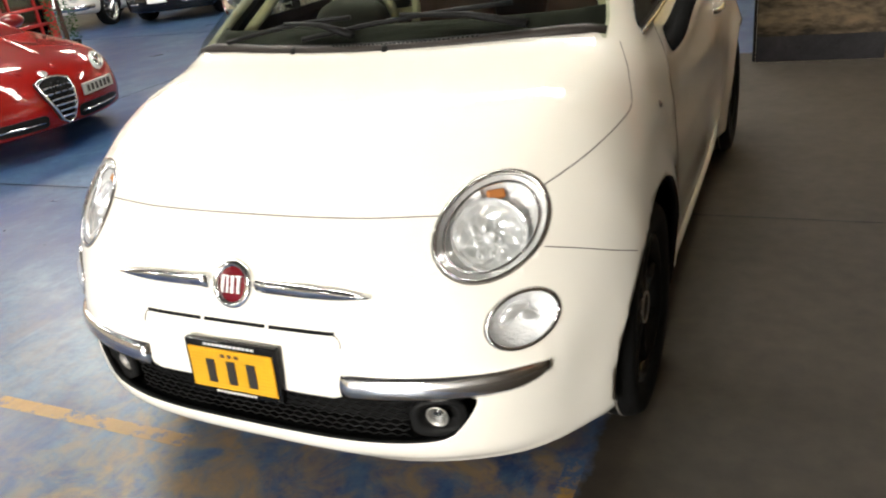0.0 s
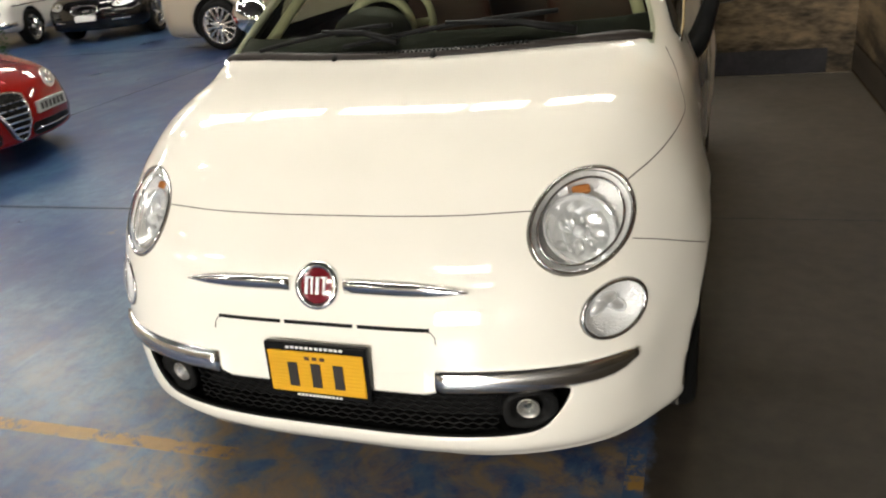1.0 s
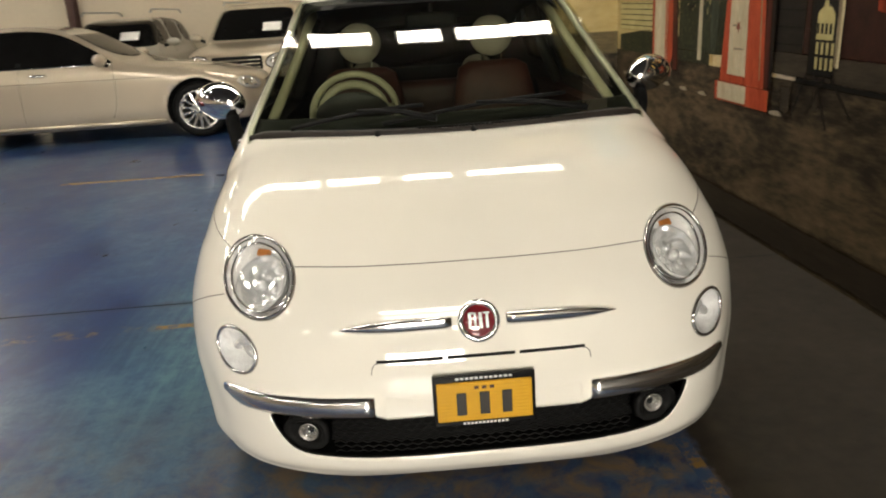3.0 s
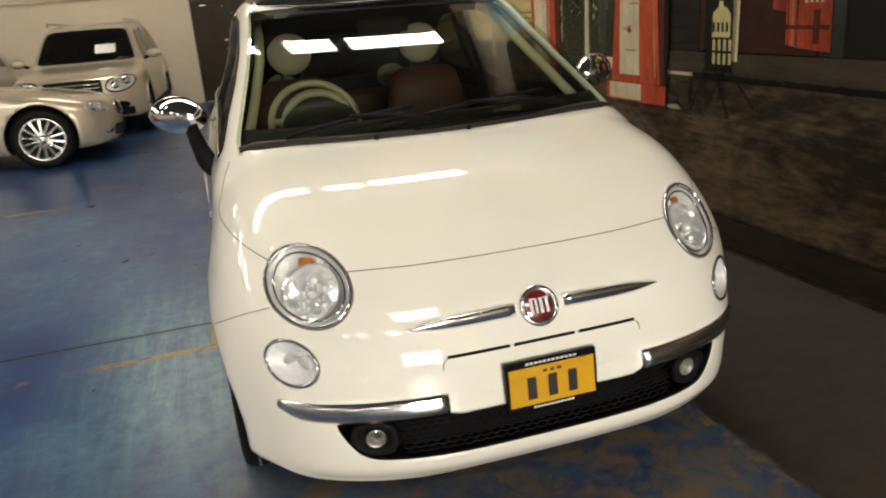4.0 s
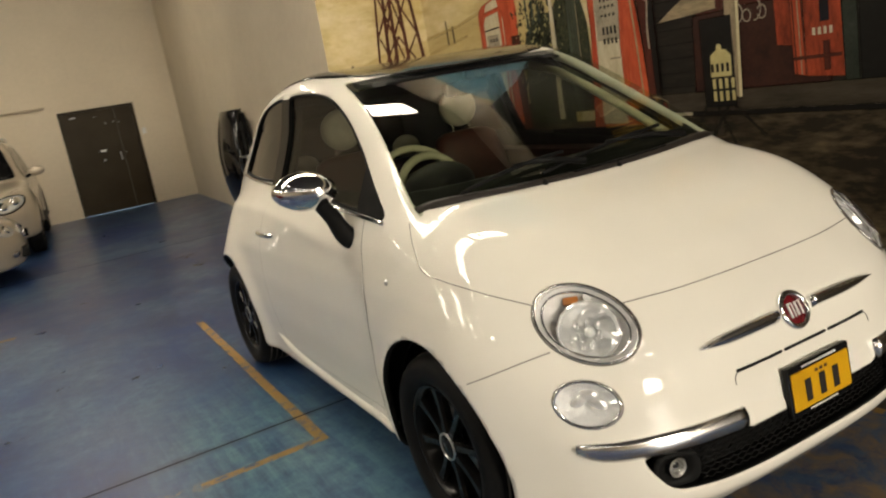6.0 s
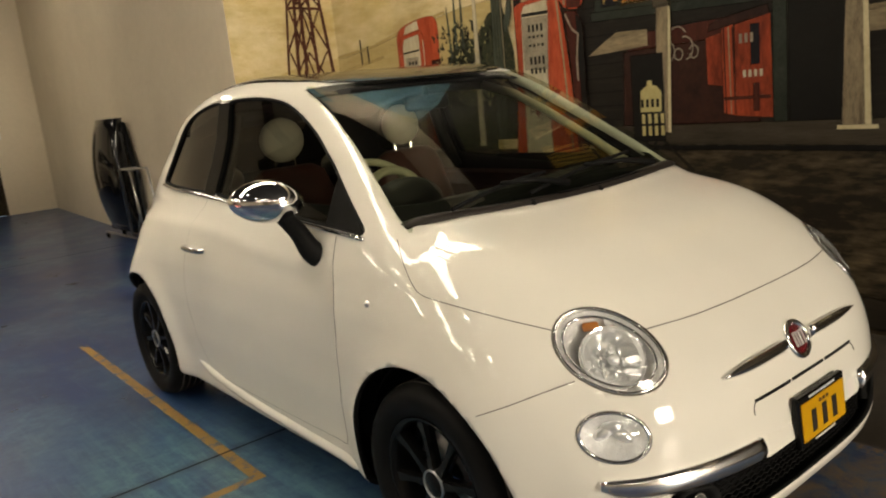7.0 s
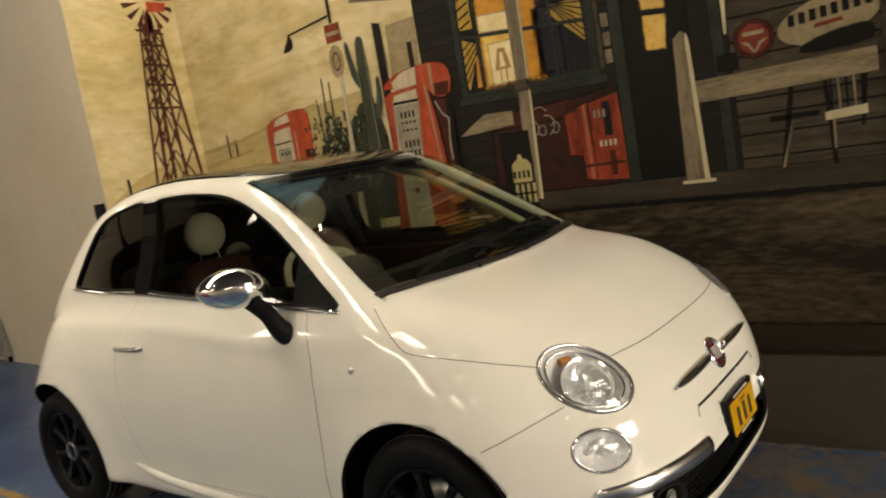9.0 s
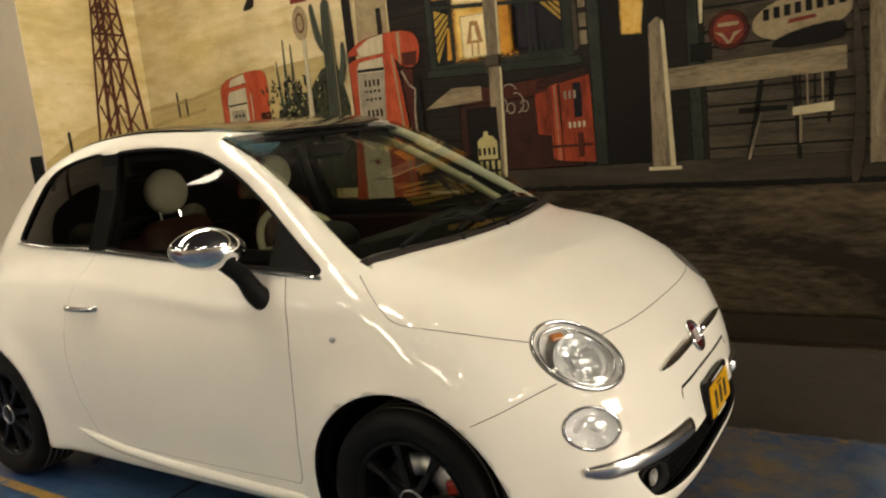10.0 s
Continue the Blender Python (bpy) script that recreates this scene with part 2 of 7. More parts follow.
def box(bm, lo, hi, m=None):
    c = [(a + b) / 2 for a, b in zip(lo, hi)]
    mat = Matrix.Translation(c) @ Matrix.Diagonal((*[b - a for a, b in zip(lo, hi)], 1))
    r = bmesh.ops.create_cube(bm, size=1.0, matrix=(m @ mat) if m is not None else mat)
    return r["verts"]


def boxed(lo, hi, bevel=0.0, segments=2, m=None):
    bm = bmesh.new()
    box(bm, lo, hi, m)
    if bevel:
        bmesh.ops.bevel(bm, geom=bm.edges[:], offset=bevel, segments=segments, affect="EDGES", profile=0.5)
    return bm


def loft(bm, rings, closed=True, cap=True):
    """Quads between rings of equal length."""
    vs = [[bm.verts.new(p) for p in r] for r in rings]
    n = len(vs[0])
    for a, b in zip(vs, vs[1:]):
        for i in range(n if closed else n - 1):
            j = (i + 1) % n
            bm.faces.new((a[i], a[j], b[j], b[i]))
    if cap and closed:
        bm.faces.new(vs[0][::-1])
        bm.faces.new(vs[-1])
    return bm


def tube(points, radius, sides=8, bm=None, cap=True):
    """A round bar along points; radius a number or one for each point."""
    bm = bm or bmesh.new()
    pts = [Vector(p) for p in points]
    rad = radius if isinstance(radius, (list, tuple)) else [radius] * len(pts)
    rings, side = [], None
    for i, p in enumerate(pts):
        d = (pts[min(i + 1, len(pts) - 1)] - pts[max(i - 1, 0)]).normalized()
        side = side - d * side.dot(d) if side is not None else d.orthogonal()
        side.normalize()
        up = d.cross(side)
        rings.append([p + (side * math.cos(a) + up * math.sin(a)) * rad[i] for a in (2 * math.pi * k / sides for k in range(sides))])
    return loft(bm, rings, True, cap)


def lathe(profile, steps=32, axis="X", bm=None, cap=False):
    """Turns (along, radius) pairs round an axis."""
    bm = bm or bmesh.new()
    rings = []
    for a, r in profile:
        ring = []
        for k in range(steps):
            t = 2 * math.pi * k / steps
            c, s = r * math.cos(t), r * math.sin(t)
            ring.append({"X": (a, c, s), "Y": (c, a, s), "Z": (c, s, a)}[axis])
        rings.append(ring)
    return loft(bm, rings, True, cap)


def flat(points, bm=None):
    bm = bm or bmesh.new()
    bm.faces.new([bm.verts.new(p) for p in points])
    return bm


def curve(points, per=8, closed=False):
    """Points along a Catmull-Rom curve through the given ones."""
    p = np.array(points, float)
    n = len(p)
    out = []
    for i in range(n if closed else n - 1):
        a, b, c, d = (p[(i + k) % n] if closed else p[min(max(i + k, 0), n - 1)] for k in (-1, 0, 1, 2))
        for t in np.arange(per) / per:
            out.append(0.5 * (2 * b + (c - a) * t + (2 * a - 5 * b + 4 * c - d) * t**2 + (3 * b - a - 3 * c + d) * t**3))
    if not closed:
        out.append(p[-1])
    return np.array(out)


def eased(points, rounds=3, closed=True):
    """An outline with its corners cut round."""
    p = [np.array(q, float) for q in points]
    for _ in range(rounds):
        out = []
        for a, b in zip(p, p[1:] + p[:1] if closed else p[1:]):
            out += [a * 0.75 + b * 0.25, a * 0.25 + b * 0.75]
        p = out if closed else [p[0]] + out[1:-1] + [p[-1]]
    return p


def smax(a, b, k):
    h = np.maximum(k - np.abs(a - b), 0) / k
    return np.maximum(a, b) + h * h * k * 0.25


def smin(a, b, k):
    return -smax(-a, -b, k)


class Outline:
    """The signed distance to a closed outline in a plane, kept on a grid."""

    def __init__(self, poly, lo, hi, step):
        self.lo, self.step = np.array(lo, float), step
        nx, ny = (int((h - l) / step) + 2 for l, h in zip(lo, hi))
        gx, gy = np.meshgrid(lo[0] + np.arange(nx) * step, lo[1] + np.arange(ny) * step, indexing="ij")
        pts = np.stack([gx.ravel(), gy.ravel()], -1)
        a, b = poly, np.roll(poly, -1, 0)
        best, inside = np.full(len(pts), 9.0), np.zeros(len(pts), bool)
        for p, q in zip(a, b):
            d = q - p
            t = np.clip(((pts - p) @ d) / max(d @ d, 1e-12), 0, 1)
            best = np.minimum(best, np.hypot(*(pts - p - t[:, None] * d).T))
            if p[1] != q[1]:
                cross = ((p[1] > pts[:, 1]) != (q[1] > pts[:, 1])) & (pts[:, 0] < (q[0] - p[0]) * (pts[:, 1] - p[1]) / (q[1] - p[1]) + p[0])
                inside ^= cross
        self.g = np.where(inside, -best, best).reshape(nx, ny)

    def __call__(self, x, y):
        u = np.clip((x - self.lo[0]) / self.step, 0, self.g.shape[0] - 1.001)
        v = np.clip((y - self.lo[1]) / self.step, 0, self.g.shape[1] - 1.001)
        i, j = u.astype(int), v.astype(int)
        fu, fv = u - i, v - j
        g = self.g
        return (g[i, j] * (1 - fu) + g[i + 1, j] * fu) * (1 - fv) + (g[i, j + 1] * (1 - fu) + g[i + 1, j + 1] * fu) * fv


def skin(field, lo, hi, core_lo, core_hi, step, offsets):
    """A closed skin of quads where field(x, y, z) meets each offset, cast outwards from an inner core. Later offsets face inwards."""
    n = [max(2, int(round((h - l) / step))) for l, h in zip(lo, hi)]
    ids, pts, quads = {}, [], []

    def vid(i, j, k):
        if (i, j, k) not in ids:
            ids[i, j, k] = len(pts)
            pts.append((i, j, k))
        return ids[i, j, k]

    for ax in range(3):
        b, c = (ax + 1) % 3, (ax + 2) % 3
        for end in (0, n[ax]):
            for u in range(n[b]):
                for v in range(n[c]):
                    q = []
                    for du, dv in ((0, 0), (1, 0), (1, 1), (0, 1)):
                        w = [0, 0, 0]
                        w[ax], w[b], w[c] = end, u + du, v + dv
                        q.append(vid(*w))
                    quads.append(q if end else q[::-1])
    p = np.array(pts, float) / n * (np.array(hi) - lo) + lo
    q = np.clip(p, core_lo, core_hi)
    way = p - q
    verts, faces = [], []
    for nth, off in enumerate(offsets):
        a, b = np.zeros(len(p)), np.ones(len(p)) * 1.25
        for _ in range(26):
            mid = (a + b) / 2
            w = q + way * mid[:, None]
            out = field(w[:, 0], w[:, 1], w[:, 2]) > off
            a, b = np.where(out, a, mid), np.where(out, mid, b)
        base = len(p) * nth
        verts.append(q + way * a[:, None])
        faces += [[base + i for i in (f[::-1] if nth else f)] for f in quads]
    me = bpy.data.meshes.new("skin")
    me.from_pydata(np.concatenate(verts).tolist(), [], faces)
    me.update()
    return me


def carve(me, cutter_bm, operation, cutter_material=None, solver="EXACT"):
    """The mesh cut by (or kept within) the cutter."""
    cut = bpy.data.meshes.new("cutter")
    bmesh.ops.recalc_face_normals(cutter_bm, faces=cutter_bm.faces[:])
    cutter_bm.to_mesh(cut)
    cutter_bm.free()
    if cutter_material is not None:
        cut.materials.append(cutter_material)
    a, b = bpy.data.objects.new("a", me), bpy.data.objects.new("b", cut)
    scene.collection.objects.link(a), scene.collection.objects.link(b)
    mod = a.modifiers.new("cut", "BOOLEAN")
    mod.operation, mod.object, mod.solver = operation, b, solver
    if cutter_material is not None:
        mod.material_mode = "TRANSFER"
    dep = bpy.context.evaluated_depsgraph_get()
    out = bpy.data.meshes.new_from_object(a.evaluated_get(dep))
    bpy.data.objects.remove(a), bpy.data.objects.remove(b)
    bpy.data.meshes.remove(cut)
    return out


def prism(bm, outline, way, near, far):
    """A bar with the given outline (points in 3D) pushed along way from near to far."""
    w = Vector(way)
    return loft(bm, [[Vector(p) + w * near for p in outline], [Vector(p) + w * far for p in outline]])

# ---- the room ----
MURAL_X, FAR_X, BACK_Y, STEP_Y, STEP_X = 1.90, 1.60, 15.0, 5.09, 0.87
WEST_X, SOUTH_Y, CEIL = -16.0, -13.0, 4.9


def structure(name, bm, material, label):
    return tagged(part(name, bm, material), label, name.split("_")[0], kind="structure")


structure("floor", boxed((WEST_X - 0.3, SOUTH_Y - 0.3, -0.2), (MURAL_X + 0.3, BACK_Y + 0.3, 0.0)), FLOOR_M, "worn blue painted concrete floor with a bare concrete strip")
structure("ceiling", boxed((WEST_X - 0.3, SOUTH_Y - 0.3, CEIL), (MURAL_X + 0.3, BACK_Y + 0.3, CEIL + 0.2)), CEILING_M, "plain dark warehouse ceiling")
structure("wall_east", boxed((MURAL_X, SOUTH_Y, 0), (MURAL_X + 0.3, STEP_Y, CEIL)), WALL_GREY, "smooth grey painted wall behind the mural")
bm = bmesh.new()
prism(bm, [(STEP_X, STEP_Y, 0), (MURAL_X + 0.3, STEP_Y, 0), (MURAL_X + 0.3, BACK_Y + 0.3, 0), (FAR_X, BACK_Y + 0.3, 0), (FAR_X, BACK_Y, 0)], (0, 0, 1), 0, CEIL)
structure("wall_step", bm, WALL_GREY, "grey painted wall stepping out into the room")
part("corner_trim", boxed((STEP_X - 0.024, STEP_Y + 0.03, 0), (STEP_X + 0.02, STEP_Y + 0.16, 1.5), 0.004), BLACK_PLASTIC)
tagged(bpy.data.objects["corner_trim"], "thin black corner guard on the wall edge", "trim", kind="structure")
structure("wall_west", boxed((WEST_X - 0.3, SOUTH_Y, 0), (WEST_X, BACK_Y, CEIL)), WALL_WHITE, "cream painted wall")
# back wall with a doorway
DX0, DX1, DH = -0.61, 0.77, 2.03
bm = bmesh.new()
box(bm, (WEST_X, BACK_Y, 0), (DX0, BACK_Y + 0.3, CEIL))
box(bm, (DX1, BACK_Y, 0), (FAR_X, BACK_Y + 0.3, CEIL))
box(bm, (DX0, BACK_Y, DH), (DX1, BACK_Y + 0.3, CEIL))
structure("wall_north", bm, WALL_WHITE, "cream painted block wall with a steel door")
# front wall with a high window letting daylight in
bm = bmesh.new()
box(bm, (WEST_X, SOUTH_Y - 0.3, 0), (-2.45, SOUTH_Y, CEIL))
box(bm, (0.65, SOUTH_Y - 0.3, 0), (MURAL_X, SOUTH_Y, CEIL))
box(bm, (-2.45, SOUTH_Y - 0.3, 3.0), (0.65, SOUTH_Y, CEIL))
box(bm, (-2.45, SOUTH_Y - 0.3, 0), (0.65, SOUTH_Y, 1.4))
structure("wall_south", bm, WALL_WHITE, "cream painted wall with an open high window")
# bars are added, out of view, to break up the window's reflection
win = part("window_1", boxed((-2.45, SOUTH_Y - 0.06, 1.4), (0.65, SOUTH_Y - 0.02, 1.46)), HOUSING)
tagged(win, "high window in the front wall, white bars added to split its reflection", "window", kind="structure")
part("window_head", boxed((-2.45, SOUTH_Y - 0.06, 2.94), (0.65, SOUTH_Y - 0.02, 3.0)), HOUSING, win)
for x in (-2.45, -1.47, -0.45, 0.57):
    part("window_post", boxed((x, SOUTH_Y - 0.06, 1.46), (x + 0.08, SOUTH_Y - 0.02, 2.94)), HOUSING, win)
for a in (-2.37, -1.39, -0.37):
    part("window_bar", boxed((a, SOUTH_Y - 0.055, 2.16), (a + (0.90 if a < -2 else 0.94), SOUTH_Y - 0.025, 2.22)), HOUSING, win)
structure("ground", boxed((-60, -80, -0.25), (60, SOUTH_Y - 0.3, -0.03)), plain("asphalt", (0.06, 0.06, 0.058), rough=0.9, scale=0.5), "grey asphalt yard outside the window")


# steel double door
door = part("door_1", boxed((DX0 + 0.045, BACK_Y + 0.03, 0.01), (DX1 - 0.045, BACK_Y + 0.075, DH - 0.045), 0.003), DOOR_BROWN)
tagged(door, "closed dark brown flush steel door", "door", kind="structure")
bm = bmesh.new()
for lo, hi in (((DX0 + 0.002, BACK_Y - 0.012, 0), (DX0 + 0.045, BACK_Y + 0.09, DH)), ((DX1 - 0.045, BACK_Y - 0.012, 0), (DX1 - 0.002, BACK_Y + 0.09, DH)), ((DX0 + 0.045, BACK_Y - 0.012, DH - 0.045), (DX1 - 0.045, BACK_Y + 0.09, DH - 0.002))):
    box(bm, lo, hi)
part("door_frame", bm, DOOR_BROWN, door)
part("door_seam", boxed((0.395, BACK_Y + 0.026, 0.02), (0.401, BACK_Y + 0.031, DH - 0.05)), SEAM, door)
part("door_notice", boxed((-0.02, BACK_Y + 0.024, 1.18), (0.09, BACK_Y + 0.031, 1.22)), PAPER, door, "small white notice")
for x, z in ((-0.36, 1.90), (0.02, 1.86), (0.20, 1.72), (0.34, 1.73), (0.44, 1.70), (0.45, 1.10)):
    part("door_stud", boxed((x - (0.05 if x < -0.3 else 0.008), BACK_Y + 0.020, z - 0.008), (x + (0.05 if x < -0.3 else 0.008), BACK_Y + 0.031, z + 0.008), 0.002), BRUSHED, door)
part("door_lock", lathe([(BACK_Y - 0.02, 0.001), (BACK_Y - 0.02, 0.022), (BACK_Y + 0.031, 0.024)], 16, "Y"), BRUSHED, door, "", True, pose(0.02, 0, 1.02))
part("door_pull", tube([(0.33, BACK_Y + 0.03, 0.98), (0.33, BACK_Y - 0.03, 0.98), (0.33, BACK_Y - 0.03, 1.12), (0.33, BACK_Y + 0.03, 1.12)], 0.010, 8), BRUSHED, door)
sw = thing("wall_switch", (0, 0, 0), "small white switch on the cream wall beside the door", "switch")
sw.matrix_basis = pose(0.86, BACK_Y, 1.45)
part("plate", boxed((-0.04, -0.012, -0.06), (0.04, 0, 0.06), 0.004), HOUSING, sw)
part("rocker", boxed((-0.012, -0.02, -0.02), (0.012, -0.0122, 0.02), 0.003), HOUSING, sw)
# painted service pipe above the door, and rusty columns on the back wall
pipe = thing("service_pipe", (0, 0, 0), "cream painted pipe running along the wall", "pipe")
pipe.matrix_basis = pose(-4.0, BACK_Y - 0.05, 2.16)
part("pipe", tube([(-5.6, 0, 0), (3.2, 0, 0)], 0.022, 10), WALL_WHITE, pipe, "", True)
for k in range(5):
    part("clip", boxed((-5.2 + k * 1.9, -0.03, -0.03), (-5.16 + k * 1.9, 0.05, 0.03)), BRUSHED, pipe)
for x in (-9.6, -6.35):
    col = thing("steel_column", (x, BACK_Y - 0.12, 0), "rust brown steel column against the back wall", "column", "steel columns")
    part("web", boxed((-0.006, -0.10, 0), (0.006, 0.10, CEIL)), RUST, col)
    part("flange", boxed((-0.08, -0.116, 0), (0.08, -0.1005, CEIL)), RUST, col)
    part("flange", boxed((-0.08, 0.1005, 0), (0.08, 0.116, CEIL)), RUST, col)
# floor markings and joints
for name, lo, hi in (("floor_line", (-1.40, 1.765, 0), (-0.848, 1.812, 0)), ("floor_line", (-1.75, 0.16, 0), (-0.45, 0.215, 0)),
                     ("floor_line", (0.665, -0.4, 0), (0.715, 0.42, 0)), ("floor_line", (-3.35, 5.60, 0), (-2.0, 5.68, 0))):
    tagged(part(name, boxed(lo, (hi[0], hi[1], 0.0006)), LINE_WORN if lo[0] > 0 else LINE_M), "worn ochre line painted on the floor", "line", kind="structure")
bm = bmesh.new()
prism(bm, [(-0.898, 1.814, 0), (-0.848, 1.814, 0), (-0.782, 4.43, 0), (-0.832, 4.43, 0)], (0, 0, 1), 0, 0.0006)
tagged(part("floor_line", bm, LINE_M), "worn ochre line painted on the floor", "line", kind="structure")
for lo, hi in (((WEST_X, 2.098, 0), (0.80, 2.109, 0.0009)), ((0.80, 2.098, 0), (2.2, 2.103, 0.0009)), ((-5.02, -6.0, 0), (-5.008, BACK_Y, 0.0009)), ((WEST_X, 8.6, 0), (0.8, 8.612, 0.0009))):
    tagged(part("floor_joint", boxed(lo, hi), JOINT), "dark saw cut joint in the floor", "joint", kind="structure")


def troffer(x, y, long=1.50, wide=0.58):
    t = thing("ceiling_light", (x, y, 0), "lit white fluorescent batten fixed under the ceiling, out of view", "light", "ceiling lights")
    t.matrix_basis = pose(x, y, CEIL)
    part("housing", boxed((-long / 2, -wide / 2, -0.07), (long / 2, wide / 2, 0), 0.01), HOUSING, t)
    part("diffuser", boxed((-long / 2 + 0.02, -wide / 2 + 0.02, -0.11), (long / 2 - 0.02, wide / 2 - 0.02, -0.072), 0.012), TUBE, t)
    return t


for x, y, long in ((1.0, 3.34, 1.05), (0.10, 3.34, 0.50), (-0.72, 3.34, 0.66), (-1.80, 3.34, 1.30)):
    troffer(x, y, long)
first = troffer(-3.13, 3.30, 0.93)
# unseen copies, most added to fill the room and brighten the car's nose
for y, xs in ((3.30, (-4.25,)), (10.8, (-0.95, -2.0, -7.43, -8.5, -10.7)), (4.3, (-9.6, -10.7, -12.3)),
              (-5.6, (0.1, -0.9)), (-6.5, (0.1, -0.9)), (-5.0, (-6.6,)), (-9.4, (0.6, -2.0, -4.6, -7.5)), (-6.0, (-9.6, -12.0)), (1.2, (-9.4,)), (6.3, (-8.0, -9.1, -10.2))):
    for x in xs:
        copy_thing(first, pose(x, y, CEIL))


def high_bay(x, y):
    t = thing("high_bay_lamp", (x, y, 0), "small round high bay lamp hanging under the ceiling", "lamp", "high bay lamps")
    t.matrix_basis = pose(x, y, CEIL)
    part("shade", lathe([(-0.02, 0.05), (-0.05, 0.09), (-0.16, 0.17), (-0.17, 0.165), (-0.06, 0.08)], 24, "Z"), HOUSING, t, "", True)
    part("stem", tube([(0, 0, 0), (0, 0, -0.05)], 0.012, 8), HOUSING, t)
    bulb = bmesh.new()
    bmesh.ops.create_uvsphere(bulb, u_segments=16, v_segments=10, radius=0.085, matrix=pose(0, 0, -0.125))
    part("bulb", bulb, BAY_GLOW, t, "", True)


for x, y in ((-4.76, 3.13), (-5.78, 3.10), (-6.27, -1.75), (-11.5, -0.75), (-4.3, 1.55)):
    high_bay(x, y)
# daylight standing in the high window
area_lamp(look((-0.90, SOUTH_Y - 0.1, 2.2), (-0.90, 0, 1.7)), 3.0, 1.5, 900, (1.0, 0.89, 0.72))

# ---- the white hatchback ----
AXLE_F, AXLE_R, WHEEL_Z, WHEEL_R = 0.740, 3.05, 0.300, 0.300

LOWER = Outline(curve([(0.090, 0.192), (0.056, 0.214), (0.021, 0.257), (0.015, 0.33), (0.022, 0.40), (0.034, 0.50), (0.063, 0.60), (0.108, 0.69), (0.150, 0.737), (0.215, 0.793),
                       (0.30, 0.852), (0.50, 0.945), (0.75, 1.002), (0.95, 1.029), (1.3, 1.040), (2.2, 1.042), (3.0, 1.02), (3.29, 0.96), (3.463, 0.80),
                       (3.544, 0.60), (3.538, 0.42), (3.50, 0.28), (3.40, 0.19), (3.0, 0.175), (1.8, 0.165), (0.7, 0.172), (0.3, 0.186)], 8, True), (-0.8, -0.2), (4.4, 1.9), 0.012)
UPPER = Outline(curve([(0.74, 0.90), (0.82, 1.022), (1.026, 1.166), (1.272, 1.318), (1.474, 1.421), (1.645, 1.484), (1.845, 1.516), (2.149, 1.533), (2.502, 1.509), (2.803, 1.449),
                       (3.019, 1.363), (3.196, 1.236), (3.357, 1.058), (3.45, 0.90), (3.0, 0.72), (2.0, 0.68), (1.0, 0.72)], 8, True), (-0.8, -0.2), (4.4, 1.9), 0.012)


def cabin_half(y, z):
    """Half the cabin's width at a place along and up."""
    w = np.interp(z, [0.90, 1.00, 1.10, 1.20, 1.30, 1.40, 1.50], [0.775, 0.741, 0.701, 0.656, 0.619, 0.597, 0.579])
    return w - 0.111 * np.clip((y - 2.5) / 0.8, 0, 1) ** 2


def hatch_field(x, y, z):
    ax = np.abs(x)
    front, rear = np.clip((1.5 - y) / 1.5, 0, 1), np.clip((y - 2.2) / 1.2, 0, 1)
    bow = (0.579 - 0.357 * (z - 0.55)) * ax**3.537
    ye = y - bow * np.sqrt(front) + 0.40 * ax**2.3 * rear
    d1 = LOWER(ye, z)
    # half width by height, fuller over the wheels and at the sill
    w = np.interp(z, [0.12, 0.20, 0.26, 0.33, 0.45, 0.62, 0.76, 0.84, 0.92, 1.00, 1.08], [0.775, 0.797, 0.802, 0.807, 0.821, 0.8255, 0.815, 0.800, 0.792, 0.786, 0.75])
    for ay in (AXLE_F, AXLE_R):
        r = np.hypot(y - ay, z - WHEEL_Z)
        w = w + 0.026 * np.exp(-((r - 0.34) / 0.09) ** 2)
    crease = np.interp(y, [1.18, 1.5, 1.95, 2.4, 3.0], [0.866, 0.884, 0.930, 0.951, 0.950])
    w = w + 0.010 * np.exp(-(((z - crease) / 0.030) ** 2)) * np.clip((y - 1.15) / 0.5, 0, 1)
    w = w - 0.244 * np.clip((0.55 - y) / 0.5, 0, 1) ** 2 - 0.05 * np.clip((y - 3.0) / 0.5, 0, 1) ** 2
    lower = smax(d1, ax - w, np.interp(z, [0.45, 0.60, 0.78], [0.05, 0.14, 0.227]))
    yu = y - 0.138 * ax**2 * np.clip((2.0 - y) / 1.0, 0, 1) + 0.25 * ax**2 * np.clip((y - 2.3) / 0.8, 0, 1)
    wu = cabin_half(y, z)
    upper = smax(UPPER(yu, z), (ax - wu + 0.005) * 0.95, 0.13)
    return smin(lower, upper, 0.035)


SPAN = ((-0.95, -0.15, 0.10), (0.95, 3.70, 1.60), (-0.30, 0.62, 0.42), (0.30, 3.0, 0.72))
runabout = thing("hatchback_car", (0, 0, 0), "glossy pearl white small hatchback with chrome trim and black wheels", "car", rz=-0.8)


def side_points(pts, x):
    return [(x, a, b) for a, b in eased(pts)]


DOOR_GLASS = [(1.030, 0.994), (1.10, 1.043), (1.185, 1.104), (1.31, 1.194), (1.44, 1.283), (1.57, 1.360), (1.69, 1.410), (1.82, 1.436), (2.0, 1.450), (2.19, 1.450), (2.215, 1.44),
              (2.213, 1.25), (2.222, 1.086), (2.205, 1.070), (1.8, 1.042), (1.4, 1.015), (1.12, 1.000)]
QUARTER_GLASS = [(2.300, 1.080), (2.298, 1.25), (2.290, 1.430), (2.325, 1.450), (2.44, 1.440), (2.56, 1.420), (2.66, 1.390), (2.74, 1.342), (2.80, 1.288), (2.86, 1.205), (2.905, 1.115), (2.890, 1.098), (2.56, 1.086), (2.34, 1.080)]
